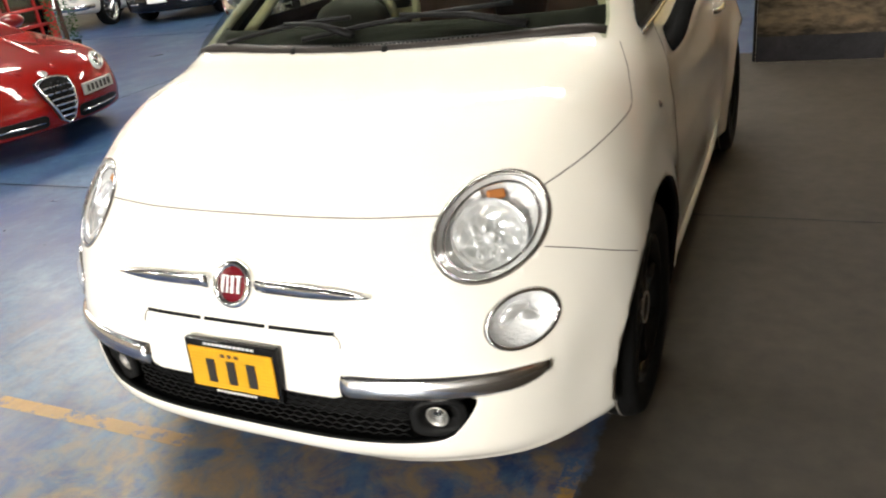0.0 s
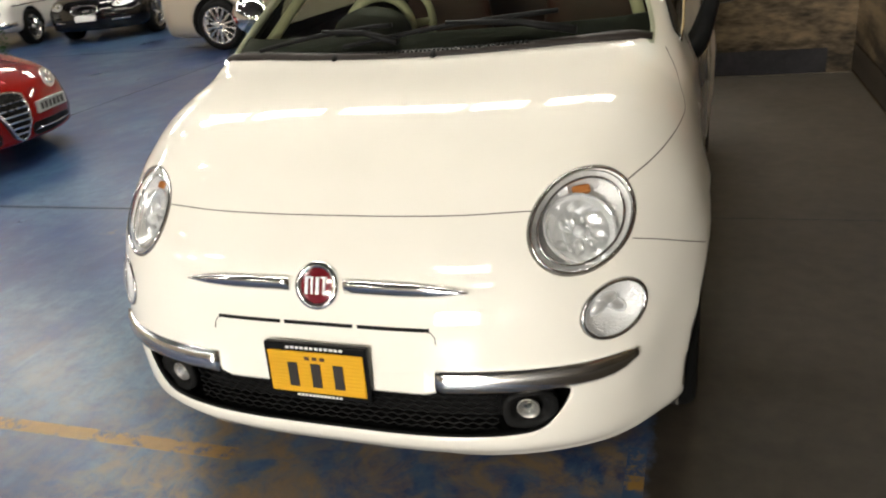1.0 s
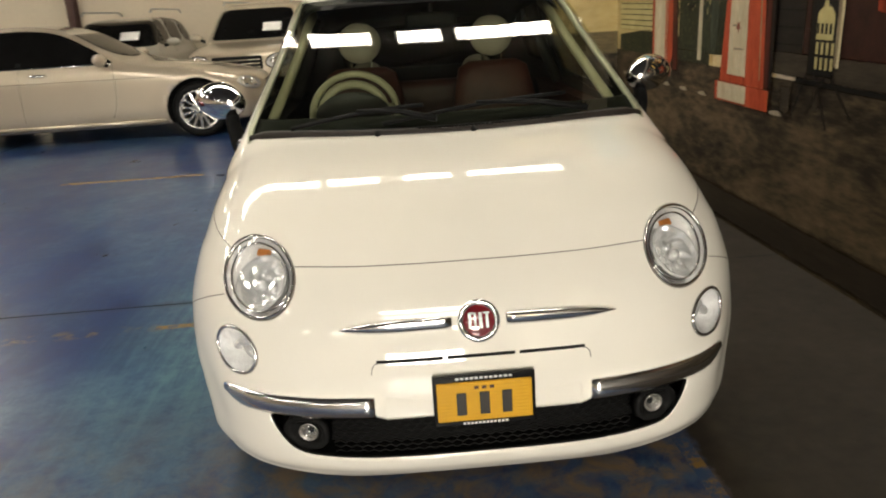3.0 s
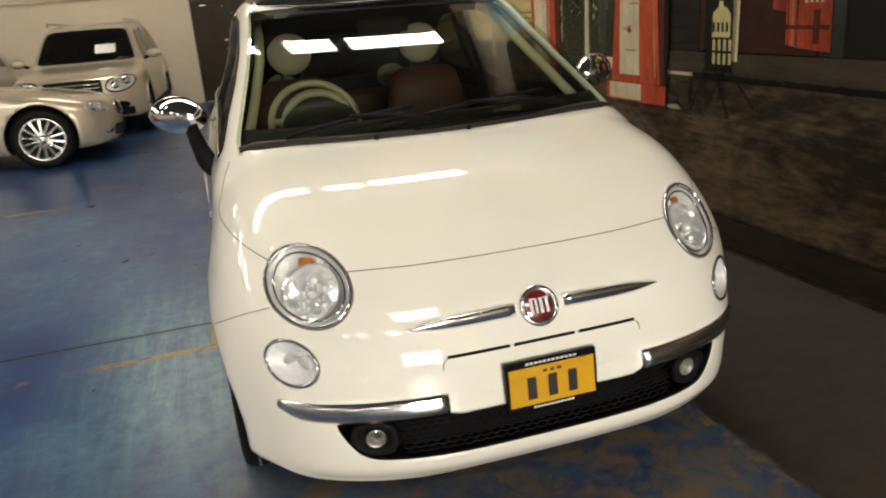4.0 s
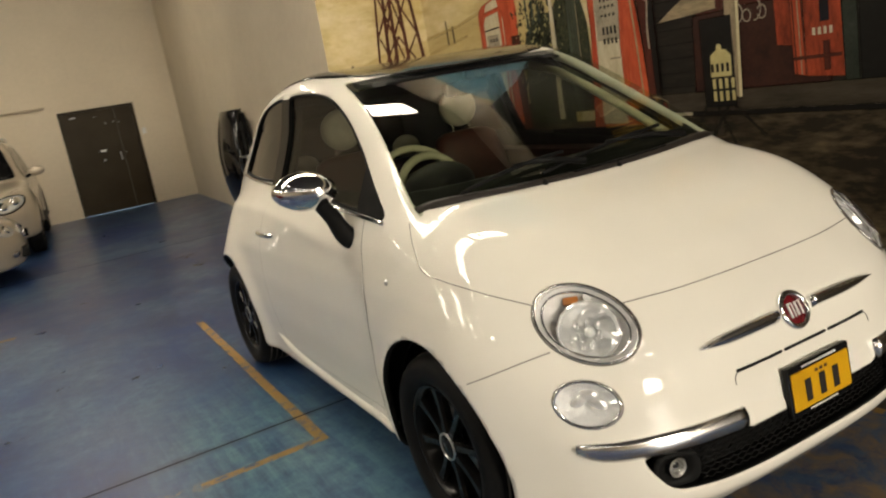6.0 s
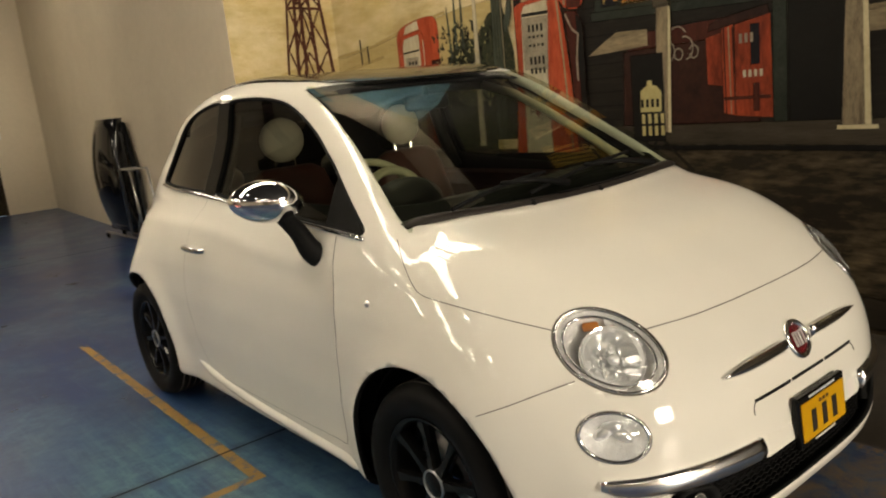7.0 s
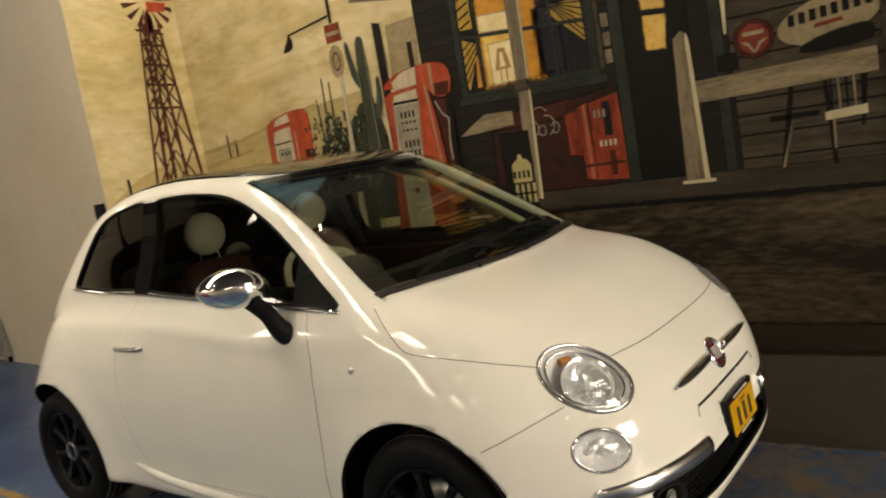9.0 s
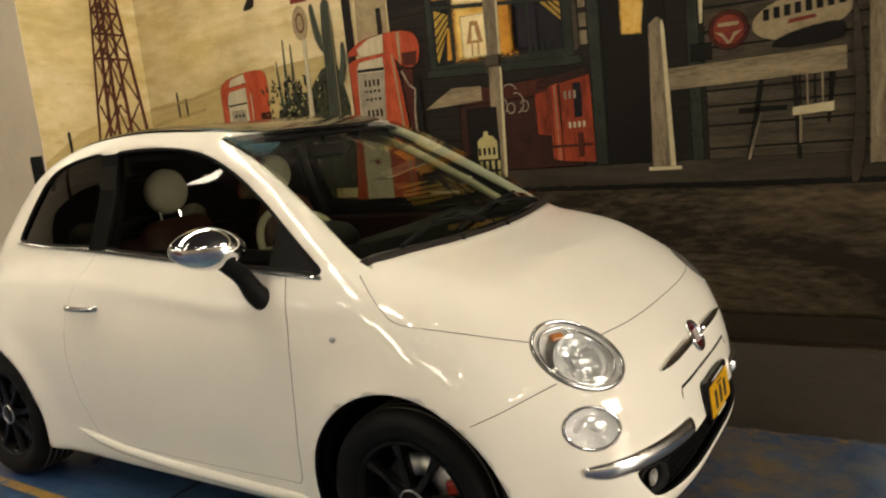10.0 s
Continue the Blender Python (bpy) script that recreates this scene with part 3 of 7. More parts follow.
SHIELD = [(0.0, 1.024), (0.35, 1.024), (0.57, 1.022), (0.668, 1.019), (0.678, 1.035), (0.633, 1.148), (0.588, 1.264), (0.555, 1.370), (0.541, 1.430), (0.536, 1.450), (0.528, 1.462), (0.25, 1.470), (0.0, 1.472)]
SHIELD = SHIELD + [(-x, z) for x, z in SHIELD[-2:0:-1]]
BACKLIGHT = [(0.0, 1.05), (0.45, 1.06), (0.50, 1.10), (0.42, 1.28), (0.25, 1.32), (0.0, 1.325), (-0.25, 1.32), (-0.42, 1.28), (-0.50, 1.10), (-0.45, 1.06)]


def shield_points(pts, y):
    return [(a, y, b) for a, b in eased(pts)]


def settle(points, field=hatch_field, lift=0.0, rounds=14):
    """Moves points along the field's slope on to the skin, or to a height over it."""
    p = np.array(points, float).reshape(-1, 3)
    e = 1e-3
    for _ in range(rounds):
        f = field(*p.T) - lift
        g = np.stack([(field(*(p + d).T) - field(*(p - d).T)) / (2 * e) for d in np.eye(3) * e], -1)
        p = p - (f / np.maximum((g * g).sum(-1), 0.2))[:, None] * g * 0.8
    return p


def slope(point, field=hatch_field, e=0.01):
    p = np.array(point, float).reshape(1, 3)
    g = np.array([float((field(*(p + d).T) - field(*(p - d).T))[0]) for d in np.eye(3) * e])
    return Vector(g).normalized()


def on_front(x, z, field=hatch_field):
    """The place on the nose at a width and a height."""
    a, b = -0.4, 0.7
    for _ in range(40):
        m = (a + b) / 2
        if field(np.array([x]), np.array([m]), np.array([z]))[0] > 0:
            a = m
        else:
            b = m
    return (x, b, z)


def on_side(s, y, z, field=hatch_field):
    a, b = 0.1, 1.2
    for _ in range(40):
        m = (a + b) / 2
        if field(np.array([s * m]), np.array([y]), np.array([z]))[0] > 0:
            b = m
        else:
            a = m
    return (s * a, y, z)


def seam(name, points, parent, field=hatch_field, radius=0.0020, per=6, label=""):
    pts = settle(curve(points, per), field, -0.0008)
    return part(name, tube(pts, radius, 5), SEAM, parent, label, True)


class Oval:
    """An oval lying on the skin: a centre and its two half sizes, along and up."""

    def __init__(self, c, half_u, half_v, field=hatch_field, tilt=0.0, lean=0.0):
        self.c = Vector(settle([c], field)[0])
        self.n = slope(self.c, field)
        u = Vector((0, 0, 1)).cross(self.n).normalized()
        v = self.n.cross(u)
        ct, st = math.cos(tilt), math.sin(tilt)
        self.u, self.v = u * ct + v * st, v * ct - u * st
        self.a, self.b, self.field, self.lean = half_u, half_v, field, lean

    def ring(self, k=1.0, lift=0.0, n=40, follow=True):
        cl, sl = math.cos(self.lean), math.sin(self.lean)
        uu, vv = self.u * cl + self.v * sl, self.v * cl - self.u * sl
        pts = [self.c + uu * (self.a * k * math.cos(t)) + vv * (self.b * k * math.sin(t)) for t in (2 * math.pi * i / n for i in range(n))]
        return [Vector(p) for p in settle(pts, self.field, lift)] if follow else pts

    def dome(self, k, edge, rise, steps=7, power=2.0, follow=True):
        """Rings from the rim inwards; rise at the middle, negative for a bowl."""
        bm = bmesh.new()
        rim = self.ring(k, edge, follow=follow)
        mid = sum(rim, Vector()) / len(rim) + self.n * rise
        rings = []
        for i in range(steps):
            r = 1 - i / steps
            rings.append([mid + (p - mid) * r + self.n * (rise * ((1 - r**power) - (1 - r))) for p in rim])
        rings.append([mid + (p - mid) * 0.02 for p in rim])
        loft(bm, rings, True, False)
        bm.faces.new([v for v in bm.verts[-len(rim):]][::-1]) if bm.verts.ensure_lookup_table() is None else None
        return bm

    def hoop(self, k, lift, radius, n=40):
        pts = self.ring(k, lift, n)
        return tube(pts + pts[:1], radius, 8, cap=False)

    def at(self, u, v, n=0.0):
        return self.c + self.u * u + self.v * v + self.n * n

    def place(self, u=0.0, v=0.0, n=0.0):
        m = Matrix((self.u, self.v, self.n)).transposed().to_4x4()
        m.translation = self.at(u, v, n)
        return m


# where the lamps sit on the wings
HEAD = {s: Oval((s * 0.586, 0.247, 0.745), 0.103, 0.142, lean=s * -0.974) for s in (-1, 1)}
TURN_LAMP = {s: Oval((s * 0.666, 0.185, 0.560), 0.0847, 0.0585, lean=s * 0.207) for s in (-1, 1)}
MOUTH = [(0.0, 0.286), (0.30, 0.287), (0.44, 0.291), (0.510, 0.300), (0.548, 0.345), (0.572, 0.390), (0.566, 0.406), (0.30, 0.412), (0.0, 0.415)]
MOUTH = MOUTH + [(-x, z) for x, z in MOUTH[-2:0:-1]]


def prisms(shapes):
    bm = bmesh.new()
    for outline, way, near, far in shapes:
        prism(bm, outline, way, near, far)
    return bm


body = skin(hatch_field, *SPAN, 0.026, (0.0, -0.022))
body.materials.append(PEARL)
body.materials.append(DARK_TRIM)
for f in body.polygons[len(body.polygons) // 2:]:
    f.material_index = 1
cut = bmesh.new()
for s in (-1, 1):
    for ay in (AXLE_F, AXLE_R):
        lathe([(s * 0.50, 0.358), (s * 1.0, 0.358)], 64, "X", cut, True)
        cut.verts.ensure_lookup_table()
        for v in cut.verts[-128:]:
            v.co += Vector((0, ay, WHEEL_Z + 0.006))
body = carve(body, cut, "DIFFERENCE", BLACK_PLASTIC)
body = carve(body, prisms([(side_points(shape, 0), (s, 0, 0), 0.45, 1.0) for s in (-1, 1) for shape in (DOOR_GLASS, QUARTER_GLASS)]), "DIFFERENCE", BLACK_PLASTIC)
body = carve(body, prisms([(shield_points(SHIELD, 0), (0, 1, 0), 0.4, 1.85)]), "DIFFERENCE", PEARL)
body = carve(body, prisms([(shield_points(BACKLIGHT, 0), (0, 1, 0), 2.9, 3.7), (shield_points(MOUTH, 0), (0, 1, 0), -0.3, 0.30)]), "DIFFERENCE", BLACK_PLASTIC)
body = carve(body, prisms([(o.ring(0.95, follow=False), o.n, -0.08, 0.10) for d in (HEAD, TURN_LAMP) for o in d.values()]), "DIFFERENCE", BLACK_PLASTIC)
shell = put("body", body, (), runabout, "pearl white painted body", True)

# glazing
panes = skin(hatch_field, *SPAN, 0.035, (-0.006, -0.010))


def pane(name, shapes, material, label):
    me = carve(panes.copy(), prisms(shapes), "INTERSECT")
    me.materials.clear()
    return put(name, me, material, runabout, label, True)


def sheet(name, outline, where, material, label, step=0.07):
    """A gently curved pane: an outline in two numbers, cut into a net and bent by where(a, b)."""
    bm = bmesh.new()
    bm.faces.new([bm.verts.new((a, b, 0)) for a, b in outline])
    for axis in (0, 1):
        lo, hi = min(p[axis] for p in outline), max(p[axis] for p in outline)
        for k in range(1, int((hi - lo) / step)):
            co, no = Vector((0, 0, 0)), Vector((0, 0, 0))
            co[axis], no[axis] = lo + k * step, 1.0
            bmesh.ops.bisect_plane(bm, geom=bm.verts[:] + bm.edges[:] + bm.faces[:], plane_co=co, plane_no=no)
    bmesh.ops.triangulate(bm, faces=[f for f in bm.faces if len(f.verts) > 4])
    for v in bm.verts:
        v.co = Vector(where(v.co.x, v.co.y))
    bmesh.ops.recalc_face_normals(bm, faces=bm.faces[:])
    return part(name, bm, material, runabout, label, True)


def shield_at(x, z, depth=0.008):
    a, b = 0.4, 2.2
    for _ in range(30):
        m = (a + b) / 2
        yu = m - 0.138 * x * x * min(1.0, max(0.0, 2.0 - m))
        if UPPER(np.array([yu]), np.array([z]))[0] > -depth:
            a = m
        else:
            b = m
    return (x, b, z)


sheet("windscreen", [(x * 1.02, 1.006 if z < 1.03 else z + 0.006) for x, z in eased(SHIELD, 2)], shield_at, WINDSCREEN, "clear greenish windscreen reflecting the ceiling lights")
pane("rear_window", [(shield_points(BACKLIGHT, 0), (0, 1, 0), 2.9, 3.7)], DARK_GLASS, "dark rear window")
for s in (-1, 1):
    for nm, shape, glass, lab in (("door_window", DOOR_GLASS, SIDE_GLASS, "clear door window"), ("quarter_window", QUARTER_GLASS, DARK_GLASS, "dark tinted rear quarter window")):
        sheet(nm, [tuple(p) for p in eased(shape, 2)], lambda y, z: (s * (float(cabin_half(y, z)) - 0.017), y, z), glass, lab)
# dark bands printed on the windscreen's rim, and the dark glass roof
rim_skin = skin(hatch_field, *SPAN, 0.04, (-0.0135, -0.017))
low_band = [(-0.71, 1.006), (0.71, 1.006), (0.71, 1.068), (0.62, 1.072), (0.3, 1.068), (0.0, 1.066), (-0.3, 1.068), (-0.62, 1.072), (-0.71, 1.068)]
top_band = [(-0.60, 1.420), (-0.3, 1.432), (0.0, 1.436), (0.3, 1.432), (0.60, 1.420), (0.60, 1.49), (-0.60, 1.49)]
for name, shape in (("lower_frit_band", low_band), ("upper_frit_band", top_band)):
    me = carve(rim_skin.copy(), prisms([([(a, 0, b) for a, b in shape], (0, 1, 0), 0.4, 1.95)]), "INTERSECT")
    me.materials.clear()
    put(name, me, BLACK_PLASTIC, runabout, "black printed band on the windscreen", True)
roof = carve(skin(hatch_field, *SPAN, 0.035, (0.0025, -0.002)), prisms([([(x, y, 0) for x, y in eased([(-0.505, 1.63), (-0.3, 1.585), (0, 1.572), (0.3, 1.585), (0.505, 1.63), (0.525, 2.0), (0.515, 2.45),
             (0.47, 2.66), (0.3, 2.72), (-0.3, 2.72), (-0.47, 2.66), (-0.515, 2.45), (-0.525, 2.0)], 2)], (0, 0, 1), 1.2, 1.6)]), "INTERSECT")
roof.materials.clear()
put("glass_roof", roof, ROOF_GLASS, runabout, "dark glass roof panel", True)

# seals and chrome strips round the side windows
for s in (-1, 1):
    for nm, shape in (("door_window_seal", DOOR_GLASS), ("quarter_window_seal", QUARTER_GLASS)):
        pts = [on_side(s, a, b) for a, b in eased(shape, 2)]
        part(nm, tube([Vector(p) + Vector((-s * 0.004, 0, 0)) for p in pts + pts[:1]], 0.0075, 6, cap=False), BLACK_PLASTIC, runabout, "", True)
    belt = [on_side(s, y, z) for y, z in curve([(1.035, 0.986), (1.37, 1.005), (1.8, 1.032), (2.25, 1.062), (2.6, 1.078), (2.91, 1.094)], 5)]
    part("chrome_waist_strip", tube([Vector(p) + Vector((s * 0.003, 0, 0)) for p in belt], 0.0075, 8), CHROME, runabout, "polished chrome strip under the side windows", True)
    pil = bmesh.new()
    rows = []
    for z in np.linspace(1.068, 1.446, 9):
        k = (z - 1.068) / 0.378
        ys = [2.204 - 0.008 * k + d * (0.112 - 0.006 * k) for d in (0, 0.33, 0.67, 1)]
        rows.append([Vector(on_side(s, y, z)) + Vector((s * 0.005, 0, 0)) for y in ys] + [Vector(on_side(s, y, z)) - Vector((s * 0.02, 0, 0)) for y in ys[::-1]])
    loft(pil, rows)
    part("window_pillar", pil, GLOSS_BLACK, runabout, "black pillar between the side windows")

# black corner panel at the front of the door window
for s in (-1, 1):
    sail = bmesh.new()
    rim = [Vector(on_side(s, y, z)) for y, z in ((1.050, 0.998), (1.10, 1.040), (1.20, 1.112), (1.265, 1.158), (1.272, 1.09), (1.275, 1.010), (1.15, 1.003))]
    loft(sail, [[p + Vector((s * d, 0, 0)) for p in rim] for d in (0.001, -0.02)])
    part("window_corner_panel", sail, BLACK_PLASTIC, runabout, "black corner panel of the door window")

# shut lines
seam("bonnet_shut_line", [(-0.484, 0.223, 0.771), (-0.33, 0.195, 0.768), (-0.17, 0.184, 0.767), (0, 0.182, 0.767), (0.17, 0.184, 0.767), (0.33, 0.195, 0.768), (0.484, 0.223, 0.771)], runabout)
for s in (-1, 1):
    seam("bonnet_side_line", [(s * 0.664, 0.352, 0.795), (s * 0.719, 0.452, 0.820), (s * 0.753, 0.56, 0.839), (s * 0.769, 0.646, 0.850), (s * 0.776, 0.731, 0.860), (s * 0.770, 0.778, 0.881), (s * 0.752, 0.834, 0.927), (s * 0.716, 0.903, 0.990)], runabout)
    seam("bumper_line", [(s * 0.688, 0.277, 0.690), (s * 0.748, 0.333, 0.665), (s * 0.803, 0.406, 0.630), (s * 0.838, 0.480, 0.597)], runabout, radius=0.0016)
    seam("door_front_line", [on_side(s, y, z) for y, z in ((1.19, 0.985), (1.170, 0.895), (1.157, 0.797), (1.153, 0.649), (1.160, 0.493), (1.176, 0.325), (1.20, 0.285))], runabout)
    seam("door_rear_line", [on_side(s, y, z) for y, z in ((2.27, 1.05), (2.35, 0.95), (2.42, 0.80), (2.435, 0.64), (2.40, 0.46), (2.33, 0.32), (2.31, 0.285))], runabout, radius=0.0012)
    seam("door_sill_line", [on_side(s, y, z) for y, z in ((1.20, 0.285), (1.6, 0.278), (2.0, 0.278), (2.31, 0.285))], runabout, radius=0.0014)
    # sill flare along the bottom of the door
    pts = [on_side(s, y, z) for y, z in curve([(1.13, 0.222), (1.5, 0.228), (1.9, 0.240), (2.2, 0.262), (2.42, 0.300), (2.56, 0.335)], 5)]
    part("sill_flare", tube([Vector(p) + Vector((-s * 0.012, 0, 0)) for p in pts], [0.012] + [0.026] * (len(pts) - 8) + [0.022, 0.018, 0.014, 0.012, 0.010, 0.008, 0.004], 12), PEARL, runabout, "", True)

# lamps in the wings
for s in (-1, 1):
    o = HEAD[s]
    lamp = part("headlight", o.hoop(1.0, 0.001, 0.0038), CHROME, runabout, "round headlight with a chrome rim and an amber marker", True)
    part("rim_shadow_gap", o.hoop(1.045, -0.0005, 0.0026), SEAM, lamp, "", True)
    part("reflector", o.dome(0.97, -0.004, -0.070, 8, 1.6), LAMP_GREY, lamp, "polished reflector bowl", True)
    part("inner_trim_ring", o.hoop(0.86, -0.012, 0.0035), CHROME, lamp, "", True)
    inner = bmesh.new()
    lathe([(0.006, 0.072), (0.012, 0.070), (0.010, 0.066), (0.000, 0.060), (-0.006, 0.050), (-0.012, 0.040), (-0.018, 0.029), (-0.022, 0.018), (-0.026, 0.002)], 26, "Z", inner)
    rnd = random.Random(5)
    for v in inner.verts:
        if v.co.z < -0.003:
            v.co += Vector((rnd.uniform(-1, 1) * 0.0022, rnd.uniform(-1, 1) * 0.0022, rnd.uniform(-1, 1) * 0.0034))
    bmesh.ops.transform(inner, matrix=o.place(s * -0.006, -0.014, -0.032) @ Matrix.Scale(1.17, 4), verts=inner.verts)
    part("main_beam_unit", inner, BRIGHT_FACET, lamp, "bright faceted main beam bowl")
    flutes = bmesh.new()
    for k in (-4, -2, 0, 2, 4):
        u = k * 0.0125
        for v0 in (-0.040, -0.012, 0.016):
            if math.hypot(u, v0 + 0.012) < 0.056:
                bmesh.ops.create_uvsphere(flutes, u_segments=8, v_segments=6, radius=1.0, matrix=o.place(s * -0.008 + u + rnd.uniform(-0.002, 0.002), -0.020 + v0 + 0.012, -0.046 - 0.15 * abs(u))
                                          @ Matrix.Diagonal((0.0056, rnd.uniform(0.010, 0.015), rnd.uniform(0.007, 0.012), 1)))
    part("reflector_flutes", flutes, BRIGHT_FACET, lamp, "", True)
    bulb = bmesh.new()
    bmesh.ops.create_uvsphere(bulb, u_segments=16, v_segments=10, radius=0.015, matrix=o.place(s * -0.008, -0.018, -0.030))
    part("bulb_cover", bulb, LAMP_SILVER, lamp, "", True)
    dipped = part("dipped_lens", o.dome(0.60, -0.016, 0.010, 5, 2.0), LENS, lamp, "", True)
    dipped.location += o.v * -0.016
    dipped.visible_shadow = False
    amber = boxed((-0.021, -0.011, -0.010), (0.021, 0.011, 0.008), 0.006)
    bmesh.ops.transform(amber, matrix=o.place(s * 0.026, 0.076, -0.031), verts=amber.verts)
    part("amber_marker", amber, ORANGE, lamp, "amber marker lens")
    part("marker_cup", o.dome(0.17, 0.0, -0.01, 3, 1.6), LAMP_SILVER, lamp, "", True).location += o.v * 0.074 - o.u * (s * 0.030) - o.n * 0.022
    part("lens", o.dome(0.965, 0.002, 0.026, 7, 2.2), LENS, lamp, "clear lens", True).visible_shadow = False
    o = TURN_LAMP[s]
    lamp = part("lower_lamp", o.hoop(1.0, 0.0005, 0.005), CHROME, runabout, "small oval clear lamp with a thin chrome rim", True)
    part("reflector", o.dome(0.97, -0.003, -0.045, 6, 1.6), MIRROR_FACET, lamp, "", True)
    part("rim_shadow_gap", o.hoop(1.06, -0.0005, 0.0022), SEAM, lamp, "", True)
    fac = bmesh.new()
    for u, v, a in ((-0.020, 0.006, 0.5), (0.024, -0.004, -0.5), (0.0, 0.018, 0.1)):
        bmesh.ops.create_uvsphere(fac, u_segments=14, v_segments=8, radius=1.0, matrix=o.place(u, v, -0.034) @ Matrix.Rotation(a, 4, "Z") @ Matrix.Diagonal((0.030, 0.016, 0.012, 1)))
    part("reflector_facets", fac, BRIGHT_FACET, lamp, "", True)
    part("lens", o.dome(0.965, 0.001, 0.016, 6, 2.2), LENS, lamp, "clear lens", True).visible_shadow = False
    # small side repeater
    o = Oval(on_side(s, 0.971, 0.807), 0.013, 0.011)
    part("side_repeater", o.dome(1.0, 0.0, 0.006, 4), BRUSHED, runabout, "tiny side repeater lamp", True)

# nose badge and chrome whiskers
o = Oval(on_front(0.0, 0.634), 0.048, 0.048)
badge = part("badge", o.hoop(1.0, 0.004, 0.0085), CHROME, runabout, "round chrome ringed badge with a dark red face", True)
part("red_face", o.dome(0.95, 0.002, 0.008, 5), BADGE_RED, badge, "", True)
bars = bmesh.new()
for k, w in ((-0.024, 0.007), (-0.010, 0.005), (0.004, 0.008), (0.021, 0.006)):
    box(bars, (-w / 2, -0.020, 0), (w / 2, 0.020, 0.003), o.place(k, 0.0, 0.0085))
box(bars, (-0.026, 0.017, 0), (-0.012, 0.021, 0.003), o.place(0, 0, 0.0085)), box(bars, (0.012, 0.017, 0), (0.028, 0.021, 0.003), o.place(0, 0, 0.0085))
part("silver_strokes", bars, LAMP_SILVER, badge)
for s in (-1, 1):
    spear = bmesh.new()
    rings = []
    for i in range(15):
        k = i / 14
        x = s * (0.071 + k * 0.288)
        h = 0.0165 * (1 - k**5) + 0.0025
        c = Vector(settle([on_front(x, 0.633 - 0.003 * k)], lift=0.002)[0])
        n = slope(c)
        rings.append([c + Vector((0, 0, h * math.sin(a))) + n * (0.014 * math.cos(a)) for a in (2 * math.pi * j / 10 for j in range(10))])
    loft(spear, rings)
    part("chrome_whisker", spear, CHROME, runabout, "slim tapering chrome bar beside the badge", True)

# number plate carrier, slots and plate
carrier = bmesh.new()
rings = []
for i in range(21):
    x = -0.283 + 0.566 * i / 20
    y = 0.5 * (on_front(x, 0.47)[1] + on_front(0, 0.47)[1]) + 0.004
    e = 0.006 if i in (0, 20) else 0.0
    rings.append([(x, y + 0.016 + e, 0.538 - e), (x, y + 0.022 + e, 0.545 - e), (x, y + 0.05, 0.545 - e), (x, y + 0.07, 0.398 + e), (x, y - 0.010 + e, 0.398 + e), (x, y - 0.016 + e, 0.406 + e)])
loft(carrier, rings)
part("plate_carrier", carrier, PEARL, runabout, "plain white number plate carrier")
for s in (-1, 1):
    edge = [Vector(on_front(s * x, z)) + Vector((0, -0.001, 0)) for x, z in ((0.262, 0.549), (0.276, 0.546), (0.2845, 0.536), (0.2865, 0.52))]
    part("carrier_gap", tube(edge, 0.0013, 5), SEAM, runabout, "", True)
for a, b in ((-0.272, -0.100), (-0.088, 0.088), (0.100, 0.272)):
    slot = bmesh.new()
    loft(slot, [[(x, on_front(x, 0.552)[1] - 0.0025 + d, z) for d, z in ((0, 0.547), (0, 0.555), (0.03, 0.555), (0.03, 0.547))] for x in np.linspace(a, b, 9)])
    part("air_slot", slot, BLACK_PLASTIC, runabout)
PLATE = pose(-0.001, 0.010, 0.4445, 90 - 5, 0, 0)
plate = part("number_plate", boxed((-0.133, -0.070, -0.012), (0.133, 0.070, 0.006), 0.004, 2, PLATE), GLOSS_BLACK, runabout, "yellow number plate in a black dealer frame")
part("plate_face", boxed((-0.123, -0.054, 0.006), (0.123, 0.052, 0.0085), 0.002, 1, PLATE), PLATE_YELLOW, plate, "yellow ribbed plate face")
for k in range(11):
    part("plate_rib", boxed((-0.121, -0.050 + k * 0.0095, 0.0085), (0.121, -0.0460 + k * 0.0095, 0.0094), 0, 1, PLATE), PLATE_YELLOW, plate)
INK = plain("plate_ink", (0.02, 0.016, 0.012), rough=0.5)
for x in (-0.060, 0.0, 0.058):
    part("plate_bar", boxed((x - 0.013, -0.038, 0.0085), (x + 0.013, 0.024, 0.0108), 0.001, 1, PLATE), INK, plate, "dark upright bar in place of a character")
for x in (-0.02, 0.0, 0.02):
    part("plate_small_bar", boxed((x - 0.006, 0.032, 0.0085), (x + 0.006, 0.040, 0.0105), 0, 1, PLATE), RUST, plate)
for y, w in ((0.0610, 0.075), (-0.0620, 0.060)):
    for k in range(12):
        x = -w + (k + 0.5) * w / 6
        part("frame_bar", boxed((x - w * 0.055, y - 0.0028, 0.006), (x + w * 0.055, y + 0.0028, 0.0075), 0, 1, PLATE), PAPER, plate, "pale bar of small lettering")

